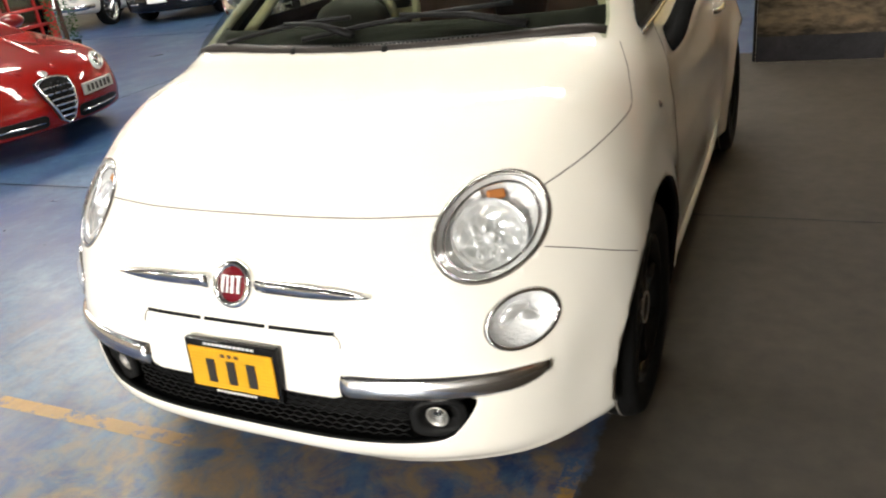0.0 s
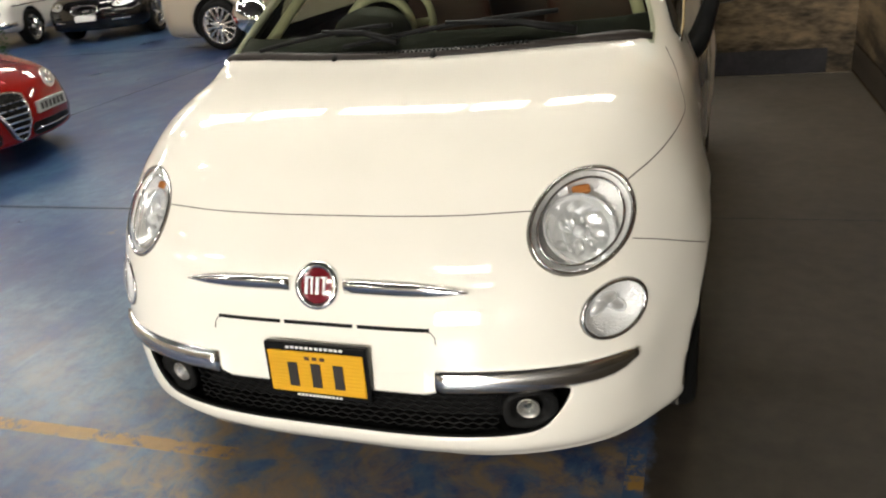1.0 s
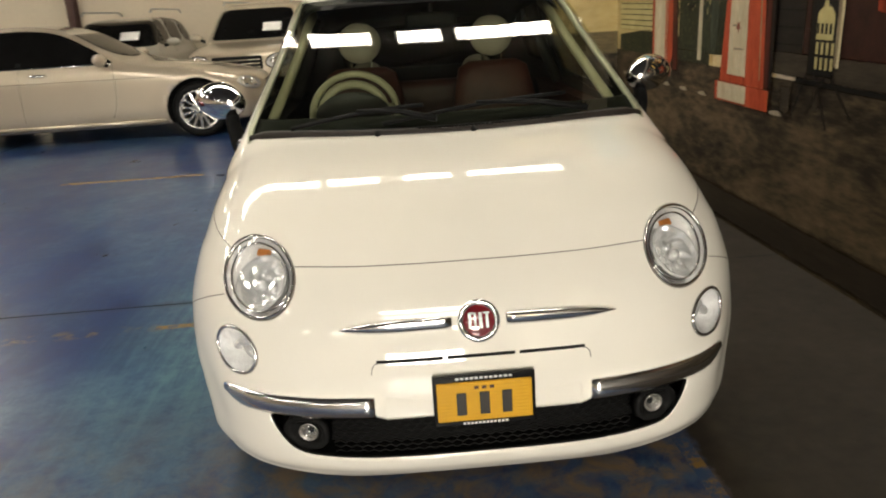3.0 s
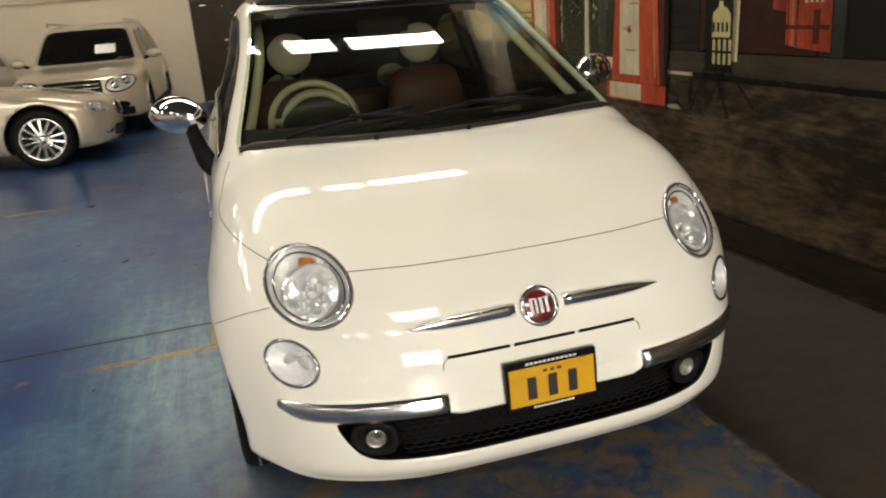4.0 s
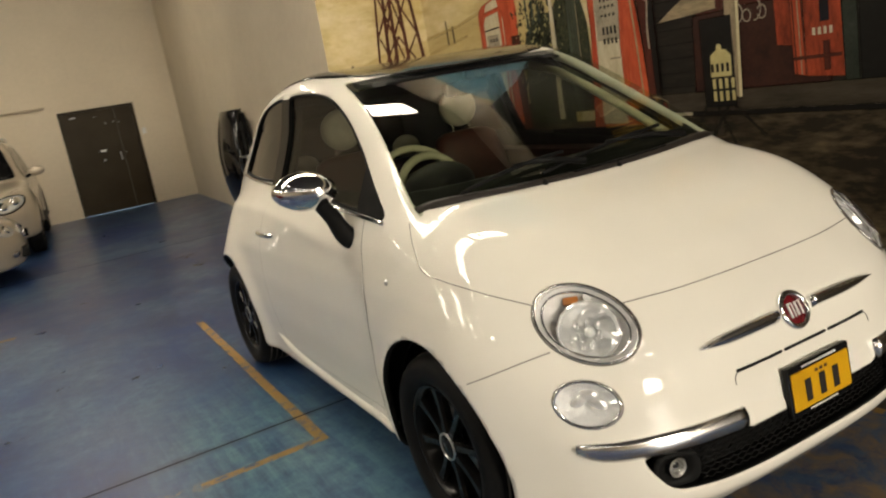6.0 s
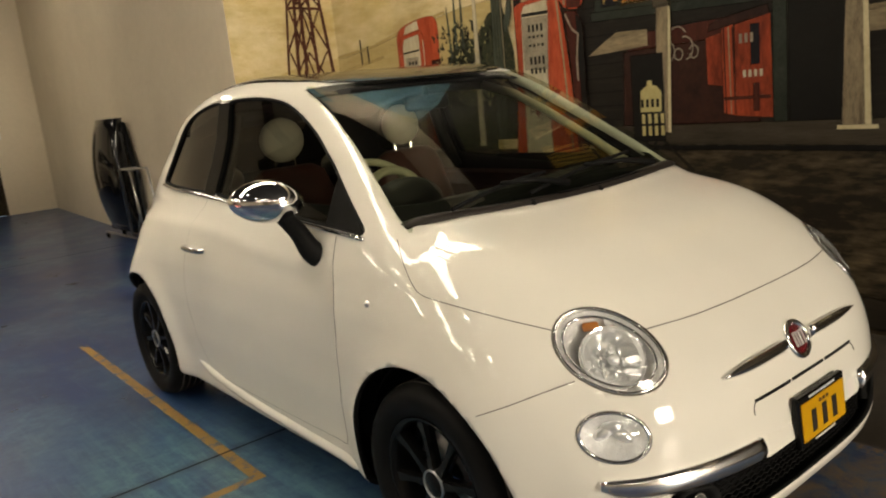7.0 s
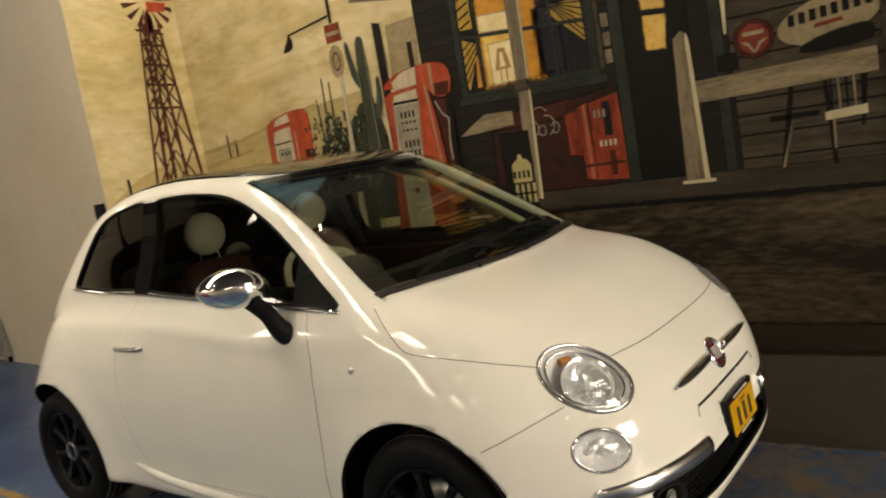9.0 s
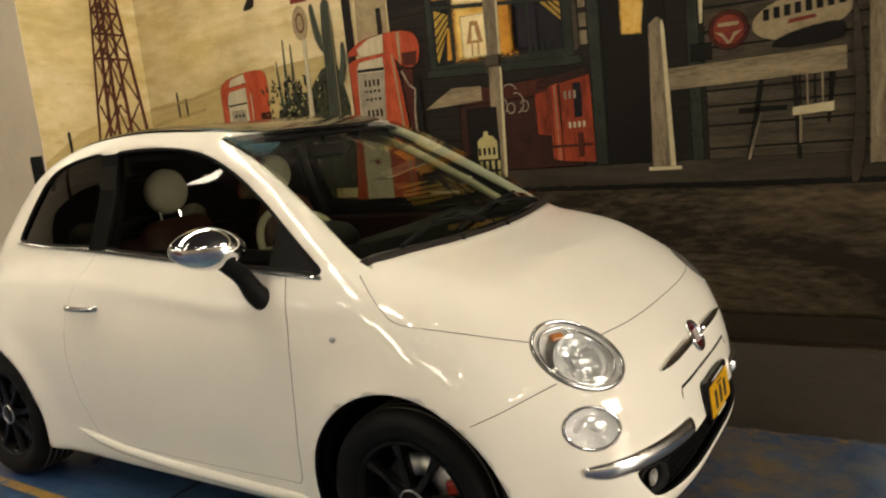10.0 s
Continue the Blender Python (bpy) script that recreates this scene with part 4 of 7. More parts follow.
# chrome bumper strips
for s in (-1, 1):
    strip = bmesh.new()
    rings = []
    for i in range(19):
        k = i / 18
        x = s * (0.284 + k * 0.416)
        top, low = 0.462 - 0.006 * k**4, 0.405 + 0.004 * k + 0.022 * max(0.0, (k - 0.85) / 0.15) ** 2
        zs = [low + (top - low) * j / 6 for j in range(7)]
        out = []
        for j, z in enumerate(zs):
            p = Vector(on_front(x, z))
            out.append(p + slope(p) * (0.004 + 0.016 * math.sin(math.pi * (0.12 + 0.76 * j / 6)) * (1 - 0.6 * k**4)))
        back = [p - slope(p) * 0.03 for p in (out[-1], out[0])]
        rings.append(out + back)
    loft(strip, rings)
    part("chrome_bumper_strip", strip, SATIN_CHROME, runabout, "polished chrome bumper strip", True)

# lower air intake with its mesh and the fog lamps
back = bmesh.new()
loft(back, [[(x, on_front(x, 0.34)[1] + d, z) for d, z in ((0.10, 0.26), (0.10, 0.43), (0.13, 0.43), (0.13, 0.26))] for x in np.linspace(-0.64, 0.64, 15)])
part("intake_back", back, BLACK_PLASTIC, runabout, "dark intake opening")
floor_lip = bmesh.new()
loft(floor_lip, [[(x, on_front(x, 0.28)[1] + d, z) for d, z in ((0.012, 0.262), (0.012, 0.274), (0.11, 0.280), (0.11, 0.262))] for x in np.linspace(-0.60, 0.60, 15)])
part("intake_floor", floor_lip, BLACK_PLASTIC, runabout)
for r in range(9):
    z = 0.286 + r * 0.0145
    wave = [(x, on_front(x, 0.34)[1] + 0.040, z + (0.0036 if (i + r) % 2 else -0.0036)) for i, x in enumerate(np.linspace(-0.405, 0.405, 55))]
    part("grille_mesh_bar", tube(wave, 0.0030, 4), BLACK_PLASTIC, runabout, "", True)
for s in (-1, 1):
    pod = bmesh.new()
    o = Oval(on_front(s * 0.488, 0.342), 0.066, 0.046)
    rings = []
    for k, d in ((1.0, -0.045), (0.95, -0.018), (0.62, -0.034), (0.55, -0.044), (0.02, -0.046)):
        rings.append([o.at(o.a * k * math.copysign(abs(math.cos(t)) ** 0.7, math.cos(t)), o.b * k * math.copysign(abs(math.sin(t)) ** 0.7, math.sin(t)), d) for t in (2 * math.pi * i / 32 for i in range(32))])
    loft(pod, rings)
    fog = part("fog_lamp", pod, BLACK_PLASTIC, runabout, "small round fog lamp in a black surround", True)
    cup = bmesh.new()
    lathe([(0.0, 0.024), (0.004, 0.027), (0.006, 0.024), (-0.004, 0.019), (-0.014, 0.005)], 24, "Z", cup)
    m = o.place(s * -0.004, 0.0, -0.034)
    m = Matrix.LocRotScale(m.translation, Euler((radians(90), 0, s * radians(8))), None)
    bmesh.ops.transform(cup, matrix=m, verts=cup.verts)
    part("reflector", cup, FOG_GREY, fog, "", True)
    lens = bmesh.new()
    bmesh.ops.create_uvsphere(lens, u_segments=16, v_segments=8, radius=0.023, matrix=m @ Matrix.Diagonal((1, 1, 0.3, 1)))
    part("lens", lens, LENS, fog, "", True).visible_shadow = False

# door mirrors and handles
for s in (-1, 1):
    head = bmesh.new()
    bmesh.ops.create_uvsphere(head, u_segments=36, v_segments=24, radius=1.0)
    for v in head.verts:
        p = v.co.copy()
        p.z *= 1.0 if p.z > 0 else 0.92
        p.z *= 1 - 0.16 * p.x * p.x
        v.co = Vector((s * p.x * 0.124, p.y * (0.082 if p.y < 0 else 0.045), p.z * 0.076))
    if s < 0:
        bmesh.ops.reverse_faces(head, faces=head.faces[:])
    mirror = part("door_mirror", head, CHROME, runabout, "chrome capped door mirror on a black arm", True, pose(s * 0.868, 1.405, 1.104, 0, s * -5, s * 38))
    face = bmesh.new()
    lathe([(0.0, 0.001), (0.0, 0.92), (0.05, 1.0), (0.0, 1.02)], 32, "Y", face)
    for v in face.verts:
        v.co = Vector((v.co.x * 0.112, v.co.y * 0.08 + 0.020, v.co.z * 0.062))
    part("mirror_glass", face, GLOSS_BLACK, mirror, "black backed mirror face", True)
    base = Vector(on_side(s, 1.285, 0.920))
    arm_pts = curve([base + Vector((-s * 0.02, 0, -0.012)), base + Vector((s * 0.018, 0.008, 0.020)), base + Vector((s * 0.045, 0.035, 0.085)), Vector((s * 0.843, 1.390, 1.055))], 5)
    arm = tube(arm_pts, [0.040, 0.042, 0.043, 0.043, 0.042, 0.041, 0.040, 0.038, 0.036, 0.035, 0.034, 0.033, 0.032, 0.031, 0.030, 0.030], 14)
    for v in arm.verts:
        v.co.x = arm_pts[0][0] + (v.co.x - arm_pts[0][0]) * 0.85
    part("mirror_arm", arm, BLACK_PLASTIC, runabout, "black plastic mirror arm", True)
    grip = bmesh.new()
    gp = [Vector(on_side(s, y, 0.850)) + Vector((s * d, 0, 0)) for y, d in ((2.19, 0.002), (2.205, 0.020), (2.245, 0.027), (2.295, 0.029), (2.345, 0.027), (2.38, 0.020), (2.395, 0.002))]
    tube(curve(gp, 4), 0.0115, 10, grip)
    handle = part("door_handle", grip, CHROME, runabout, "chrome door handle", True)
    o = Oval(on_side(s, 2.292, 0.854), 0.045, 0.030)
    part("handle_recess", o.dome(1.0, 0.001, -0.012, 5), PEARL, handle, "", True)

# cowl, wipers and washer jets
cowl = bmesh.new()
loft(cowl, [[Vector(settle([(x, y0, 1.02)])[0]) + Vector((0, dy, dz)) for dy, dz in ((-0.020, 0.004), (0.004, 0.007), (0.026, 0.006), (0.026, -0.02), (-0.020, -0.02))]
            for x, y0 in [(x, 0.812 + 0.225 * x * x) for x in np.linspace(-0.68, 0.68, 25)]])
part("cowl_strip", cowl, plain("grey_cowl", (0.022, 0.017, 0.014), rough=0.6, spec=0.3), runabout, "dark grey cowl strip below the windscreen", True)
for k in range(34):
    x = -0.10 + k * 0.0135
    p = Vector(settle([(x, 0.815 + 0.225 * x * x, 1.02)])[0])
    part("cowl_slot", boxed((-0.0035, -0.010, -0.002), (0.0035, 0.012, 0.0095), 0, 1, Matrix.Translation(p) @ pose(0, 0, 0, 0, 0, 25)), BLACK_PLASTIC, runabout)
for x in (-0.24, 0.08):
    jet = bmesh.new()
    p = Vector(settle([(x, 0.797 + 0.225 * x * x, 1.02)])[0])
    bmesh.ops.create_uvsphere(jet, u_segments=10, v_segments=8, radius=0.014, matrix=Matrix.Translation(p) @ Matrix.Diagonal((0.9, 1.2, 1.0, 1)))
    part("washer_jet", jet, BLACK_PLASTIC, runabout, "", True)


def glass_at(x, z, lift=0.012):
    a, b = 0.5, 2.0
    for _ in range(40):
        m = (a + b) / 2
        if hatch_field(np.array([x]), np.array([m]), np.array([z]))[0] > 0:
            a = m
        else:
            b = m
    p = Vector((x, b, z))
    return p + slope(p) * lift


for x0, z0, x1, z1, px in ((-0.53, 1.036, -0.08, 1.086, -0.04), (-0.22, 1.038, 0.42, 1.092, 0.48)):
    pts = [glass_at(x0 + (x1 - x0) * k, z0 + (z1 - z0) * k + 0.010 * math.sin(math.pi * k), 0.014) for k in np.linspace(0, 1, 9)]
    wiper = part("wiper", tube(pts, 0.0075, 6), BLACK_PLASTIC, runabout, "black windscreen wiper", True)
    mid = pts[4] + slope(pts[4]) * 0.014
    part("wiper_arm", tube([mid, mid.lerp(glass_at(px, 1.052, 0.022), 0.55) + Vector((0, 0, 0.004)), glass_at(px, 1.040, 0.02)], [0.006, 0.010, 0.013], 6), BLACK_PLASTIC, wiper, "", True)

# wheels
def wheel_parts(name, at, s):
    prof = [(-0.080, 0.203), (-0.120, 0.220), (-0.128, 0.250), (-0.122, 0.281), (-0.104, 0.295), (-0.080, WHEEL_R), (0.055, WHEEL_R), (0.080, 0.295), (0.098, 0.281), (0.104, 0.250), (0.096, 0.220), (0.080, 0.203)]
    m = pose(*at, 0, 0, 0 if s > 0 else 180)
    rim = bmesh.new()
    lathe([(-0.085, 0.192), (-0.075, 0.186), (0.0, 0.176), (0.068, 0.186), (0.082, 0.200), (0.086, 0.206), (0.088, 0.203), (0.084, 0.194), (0.070, 0.182), (-0.07, 0.178)], 48, "X", rim)
    w = part("wheel", rim, GLOSS_BLACK, runabout, "gloss black alloy wheel with a worn road tyre", True, m)
    tyre = lathe(prof, 64, "X")
    part("tyre", tyre, RUBBER, w, "black road tyre", True)
    for k in range(5):
        part("tread_groove", lathe([(-0.082 + k * 0.033, WHEEL_R - 0.003), (-0.082 + k * 0.033, WHEEL_R + 0.0012), (-0.075 + k * 0.033, WHEEL_R + 0.0012), (-0.075 + k * 0.033, WHEEL_R - 0.003)], 64, "X"), SEAM, w)
    for k in range(8):
        sp = bmesh.new()
        loft(sp, [[(0.066 - 0.020 * (r - 0.04) / 0.15 + dx + 0.018 * ((r - 0.04) / 0.15) ** 2, r, dy * wd) for dx, dy in ((0, -1), (0.012, -0.7), (0.012, 0.7), (0, 1), (-0.022, 0.8), (-0.022, -0.8))]
                  for r, wd in ((0.040, 0.020), (0.085, 0.014), (0.130, 0.013), (0.188, 0.021))])
        bmesh.ops.rotate(sp, verts=sp.verts, cent=(0, 0, 0), matrix=Matrix.Rotation(2 * math.pi * k / 8 + 0.2, 3, "X"))
        part("spoke", sp, GLOSS_BLACK, w, "", False)
    part("hub_cap", lathe([(0.040, 0.052), (0.072, 0.050), (0.080, 0.036), (0.083, 0.001)], 32, "X"), GLOSS_BLACK, w, "", True)
    part("hub_ring", lathe([(0.072, 0.046), (0.082, 0.044), (0.082, 0.041), (0.074, 0.040)], 32, "X"), BRUSHED, w, "thin metal hub ring", True)
    part("brake_disc", lathe([(-0.010, 0.06), (-0.010, 0.135), (0.012, 0.135), (0.012, 0.06)], 40, "X"), BRUSHED, w, "", True)
    cal = boxed((-0.030, 0.098, -0.045), (0.025, 0.148, 0.045), 0.012, 2)
    bmesh.ops.rotate(cal, verts=cal.verts, cent=(0, 0, 0), matrix=Matrix.Rotation(radians(10 if s < 0 else 170), 3, "X"))
    part("brake_caliper", cal, CALIPER, w, "red brake caliper")
    return w


for s in (-1, 1):
    for ay in (AXLE_F, AXLE_R):
        wheel_parts("wheel", (s * 0.726, ay, WHEEL_Z), s)
        liner = lathe([(s * 0.47, 0.02), (s * 0.47, 0.346), (s * 0.770, 0.353), (s * 0.770, 0.346)], 48, "X")
        bmesh.ops.translate(liner, verts=liner.verts, vec=(0, ay, WHEEL_Z + 0.006))
        bmesh.ops.delete(liner, geom=[v for v in liner.verts if v.co.z < 0.21], context="VERTS")
        part("arch_liner", liner, RUBBER, runabout, "", True)
part("underbody", boxed((-0.60, 0.25, 0.17), (0.60, 3.35, 0.22), 0.02), BLACK_PLASTIC, runabout)

# cabin
part("cabin_floor", boxed((-0.70, 0.9, 0.26), (0.70, 3.2, 0.30)), DARK_TRIM, runabout)
dash = bmesh.new()
loft(dash, [[(x, y + 0.10 * (abs(x) / 0.7) ** 2, z) for y, z in ((0.97, 0.94), (1.12, 1.000), (1.26, 1.020), (1.36, 1.000), (1.40, 0.95), (1.38, 0.80), (1.30, 0.62), (1.0, 0.60))] for x in np.linspace(-0.70, 0.70, 15)])
part("dashboard", dash, DARK_TRIM, runabout, "dark soft dashboard top", True)
fascia = bmesh.new()
loft(fascia, [[(x, y + 0.10 * (abs(x) / 0.7) ** 2, z) for y, z in ((1.395, 0.93), (1.412, 0.93), (1.410, 0.80), (1.393, 0.80))] for x in np.linspace(-0.68, 0.68, 15)])
part("fascia_panel", fascia, PEARL, runabout, "white painted fascia panel")
for s in (-1, 1):
    lining = bmesh.new()
    loft(lining, [[(s * (0.700 + d), y, z) for d, z in ((0, 0.32), (0, 0.90), (-0.02, 0.97), (0.02, 0.985), (0.03, 0.32))] for y in np.linspace(1.10, 2.9, 9)])
    part("door_lining", lining, SEAT_RED if s > 0 else DARK_TRIM, runabout, "dark door lining")
    post = [on_side(s, y, z) for y, z in ((1.06, 1.035), (1.25, 1.175), (1.45, 1.305), (1.62, 1.392), (1.80, 1.44))]
    part("pillar_trim", tube([Vector(p) + Vector((-s * 0.070, -0.004, -0.030)) for p in post], 0.019, 8), CREAM, runabout, "cream windscreen pillar trim", True)
    post = [on_side(s, y, z) for y, z in ((2.25, 1.02), (2.258, 1.2), (2.258, 1.40))]
    part("pillar_trim", tube([Vector(p) + Vector((-s * 0.05, 0.0, -0.01)) for p in post], 0.030, 8), DARK_TRIM, runabout, "", True)
lining = carve(skin(hatch_field, *SPAN, 0.05, (-0.030, -0.036)), prisms([([(x, y, 0) for x, y in ((-0.55, 1.62), (0.55, 1.62), (0.55, 2.95), (-0.55, 2.95))], (0, 0, 1), 1.30, 1.6)]), "INTERSECT")
lining.materials.clear()
put("headlining", lining, DARK_TRIM, runabout, "dark headlining", True)


def seat(x, y, back_lean, high=0.62):
    cushion = boxed((-0.235, -0.26, 0.40), (0.235, 0.26, 0.56), 0.06, 4)
    ob = part("seat", cushion, SEAT_RED, runabout, "oxblood leather front seat with a round cream headrest", True, pose(x, y, 0))
    bk = bmesh.new()
    rings = []
    for k in range(9):
        t = k / 8
        w = 0.235 * (1 - 0.25 * t**3)
        d = 0.075 * (1 - 0.3 * t)
        rings.append([(w * math.copysign(abs(math.cos(a)) ** 0.6, math.cos(a)), 0.24 + back_lean * t + d * math.copysign(abs(math.sin(a)) ** 0.7, math.sin(a)), 0.50 + high * t) for a in (2 * math.pi * i / 20 for i in range(20))])
    top = [(p[0] * 0.7, p[1] * 0.5 + 0.5 * (0.24 + back_lean), p[2] + 0.03) for p in rings[-1]]
    loft(bk, rings + [top])
    part("backrest", bk, SEAT_RED, ob, "oxblood leather backrest", True)
    hr = bmesh.new()
    bmesh.ops.create_uvsphere(hr, u_segments=24, v_segments=16, radius=1.0)
    for v in hr.verts:
        v.co = Vector((v.co.x * 0.108, v.co.y * 0.060 + 0.24 + back_lean + 0.03, v.co.z * 0.100 + 0.50 + high + 0.150))
    part("headrest", hr, HEADREST, ob, "round cream headrest", True)
    for dx in (-0.05, 0.05):
        part("headrest_post", tube([(dx, 0.24 + back_lean + 0.02, 0.50 + high - 0.02), (dx, 0.24 + back_lean + 0.03, 0.50 + high + 0.08)], 0.006, 8), CHROME, ob)
    return ob


for x in (-0.335, 0.335):
    seat(x, 1.84, 0.15, 0.61)
bench = part("rear_bench", boxed((-0.62, 2.42, 0.36), (0.62, 2.95, 0.56), 0.06, 3), SEAT_RED, runabout, "oxblood rear bench", True)
part("rear_backrest", boxed((-0.60, 2.86, 0.50), (0.60, 2.99, 1.00), 0.05, 3), SEAT_RED, bench, "", True)
for x in (-0.30, 0.30):
    hr = bmesh.new()
    bmesh.ops.create_uvsphere(hr, u_segments=20, v_segments=12, radius=1.0, matrix=pose(x * 1.1, 2.93, 1.06) @ Matrix.Diagonal((0.09, 0.045, 0.07, 1)))
    part("rear_headrest", hr, HEADREST, bench, "round cream headrest", True)
# steering wheel
SW = pose(-0.345, 1.50, 1.005, 62, 0, 0)
ring = [(0.178 * math.cos(t), 0.178 * math.sin(t), 0) for t in (2 * math.pi * i / 40 for i in range(41))]
sw = tube(ring, 0.0150, 10, cap=False)
bmesh.ops.transform(sw, matrix=SW, verts=sw.verts)
steer = part("steering_wheel", sw, CREAM, runabout, "cream steering wheel", True)
boss = bmesh.new()
lathe([(-0.07, 0.05), (-0.01, 0.075), (0.01, 0.070), (0.022, 0.045), (0.025, 0.002)], 24, "Z", boss)
bmesh.ops.transform(boss, matrix=SW, verts=boss.verts)
part("wheel_boss", boss, DARK_TRIM, steer, "", True)
for a in (0.15, math.pi - 0.15, -math.pi / 2):
    sp = tube([(0.05 * math.cos(a), 0.05 * math.sin(a), 0.0), (0.17 * math.cos(a), 0.17 * math.sin(a), 0.0)], [0.022, 0.014], 8)
    bmesh.ops.transform(sp, matrix=SW, verts=sp.verts)
    part("wheel_spoke", sp, CREAM, steer, "", True)
binnacle = bmesh.new()
bmesh.ops.create_uvsphere(binnacle, u_segments=24, v_segments=12, radius=1.0, matrix=pose(-0.345, 1.34, 1.02) @ Matrix.Diagonal((0.15, 0.10, 0.09, 1)))
part("instrument_hood", binnacle, DARK_TRIM, runabout, "dark instrument hood", True)
hood = [(-0.345 + 0.132 * math.cos(t), 1.405 + 0.030 * math.sin(t), 1.015 + 0.118 * math.sin(t)) for t in np.linspace(-0.25, math.pi + 0.25, 25)]
part("instrument_surround", tube(hood, 0.017, 10), CREAM, runabout, "cream instrument surround", True)
part("mirror_inside", boxed((-0.11, -0.02, -0.032), (0.11, 0.02, 0.032), 0.018, 3, pose(0.0, 1.60, 1.365)), BLACK_PLASTIC, runabout, "black inside mirror", True)
part("mirror_stalk", tube([(0, 1.60, 1.37), (0, 1.60, 1.43)], 0.012, 8), BLACK_PLASTIC, runabout)

# ---- the mural: layers of paint on the east wall and round the corner ----
def deep(c):
    """Printed ink: the darker the tone, the denser it lies."""
    k = 0.40 + 0.60 * min(1.0, max(c) / 0.30) ** 0.8
    return tuple(v * k for v in c)


def dab(name, a, b, c=None, scale=5.0, fine=45.0, rough=0.6, stretch=(1, 1, 1), low=0.35, high=0.65, fleck=0.55):
    """Brushed paint from one colour to another (and flecks of a third), thinning out towards the edge of its stroke."""
    n = Nodes(name)
    a, b, c = [deep(v) if v else None for v in (a, b, c)]
    f = n.math("ADD", n.math("MULTIPLY", n.noise(scale, 6, 0.65, stretch=stretch, distort=0.6), 0.7), n.math("MULTIPLY", n.noise(fine, 4, stretch=stretch), 0.3))
    col = n.mix(n.ramp(f, [(low, 0.0), (high, 1.0)]), a, b)
    if c:
        col = n.mix(n.ramp(n.noise(scale * 2.7, 7, 0.7, stretch=stretch), [(0.52, 0.0), (0.70, fleck)]), col, c)
    # uneven wash and the weave of the printed cloth
    wash = n.ramp(n.math("ADD", n.math("MULTIPLY", n.noise(1.9, 5, 0.6), 0.75), n.math("MULTIPLY", n.noise(150, 2), 0.25)), [(0.32, 0.74), (0.66, 1.0)])
    col = n.node("ShaderNodeVectorMath", Vector=col)
    col.operation = "MULTIPLY"
    n.set(col.inputs[1], wash)
    cover = n.node("ShaderNodeAttribute")
    cover.attribute_name = "cover"
    ragged = n.math("ADD", cover.outputs["Fac"], n.math("MULTIPLY", n.math("SUBTRACT", n.noise(45, 4, 0.65, stretch=stretch), 0.5), 0.8))
    return n.out(base=col.outputs[0], rough=rough, spec=0.18, alpha=n.ramp(ragged, [(0.0, 0.0), (0.62, 1.0)]))


SKY_M = dab("painted_dust_sky", (0.48, 0.375, 0.16), (0.70, 0.59, 0.37), (0.36, 0.262, 0.094), 0.85, 7, stretch=(0.8, 0.6, 2.0), low=0.36, high=0.62, fleck=0.75)
DUNE_M = dab("painted_dune", (0.40, 0.30, 0.115), (0.51, 0.405, 0.195), (0.33, 0.235, 0.095), 2.4, 16, stretch=(1, 0.5, 2.0))
ROAD_M = dab("painted_road", (0.030, 0.022, 0.014), (0.180, 0.130, 0.072), (0.022, 0.017, 0.011), 1.05, 11, stretch=(1, 0.7, 2.6), low=0.43, high=0.64, fleck=0.9)
KERB_M = dab("painted_boardwalk", (0.036, 0.028, 0.019), (0.090, 0.070, 0.047), (0.024, 0.019, 0.014), 3.0, 40, stretch=(1, 0.35, 3.0))
WOOD_DARK = dab("painted_dark_boards", (0.012, 0.009, 0.007), (0.026, 0.020, 0.015), (0.05, 0.038, 0.029), 3.5, 40, stretch=(1, 0.4, 3.0))
WOOD_GREY = dab("painted_grey_boards", (0.044, 0.035, 0.022), (0.128, 0.101, 0.064), (0.020, 0.016, 0.011), 4.0, 45, stretch=(1, 0.4, 3.0))
POST_M = dab("painted_pale_post", (0.13, 0.100, 0.064), (0.32, 0.255, 0.160), (0.060, 0.046, 0.036), 5.0, 60, stretch=(1, 3.0, 0.6))
POST_LIT = dab("painted_lit_edge", (0.44, 0.38, 0.23), (0.62, 0.54, 0.34), None, 6.0, 60)
RAIL_M = dab("painted_pale_rail", (0.16, 0.125, 0.078), (0.36, 0.285, 0.170), (0.08, 0.062, 0.04), 3.5, 40, stretch=(1, 0.5, 2.6))
MAROON_M = dab("painted_maroon", (0.030, 0.010, 0.007), (0.075, 0.022, 0.013), (0.018, 0.008, 0.006), 3.0, 40)
GREEN_FRAME = dab("painted_green_frame", (0.022, 0.030, 0.022), (0.055, 0.066, 0.050), (0.015, 0.020, 0.016), 5.0, 60)
BLACK_M = dab("painted_shadow", (0.006, 0.005, 0.004), (0.012, 0.010, 0.008), None, 4, 40)
RED_M = dab("painted_red", (0.26, 0.034, 0.012), (0.47, 0.078, 0.028), (0.52, 0.12, 0.045), 4, 40, stretch=(1, 2.6, 0.5))
RED_DARK = dab("painted_dark_red", (0.050, 0.011, 0.007), (0.13, 0.026, 0.014), (0.030, 0.009, 0.007), 5, 50, stretch=(1, 2.0, 0.6))
PUMP_WHITE = dab("painted_off_white", (0.38, 0.33, 0.22), (0.58, 0.52, 0.38), (0.30, 0.25, 0.16), 5, 50, stretch=(1, 2.0, 0.6))
PUMP_GREY = dab("painted_dial", (0.24, 0.21, 0.15), (0.36, 0.32, 0.24), (0.12, 0.10, 0.08), 10, 80)
LEAF_M = dab("painted_bush", (0.020, 0.028, 0.016), (0.060, 0.066, 0.034), (0.20, 0.17, 0.06), 16, 90)
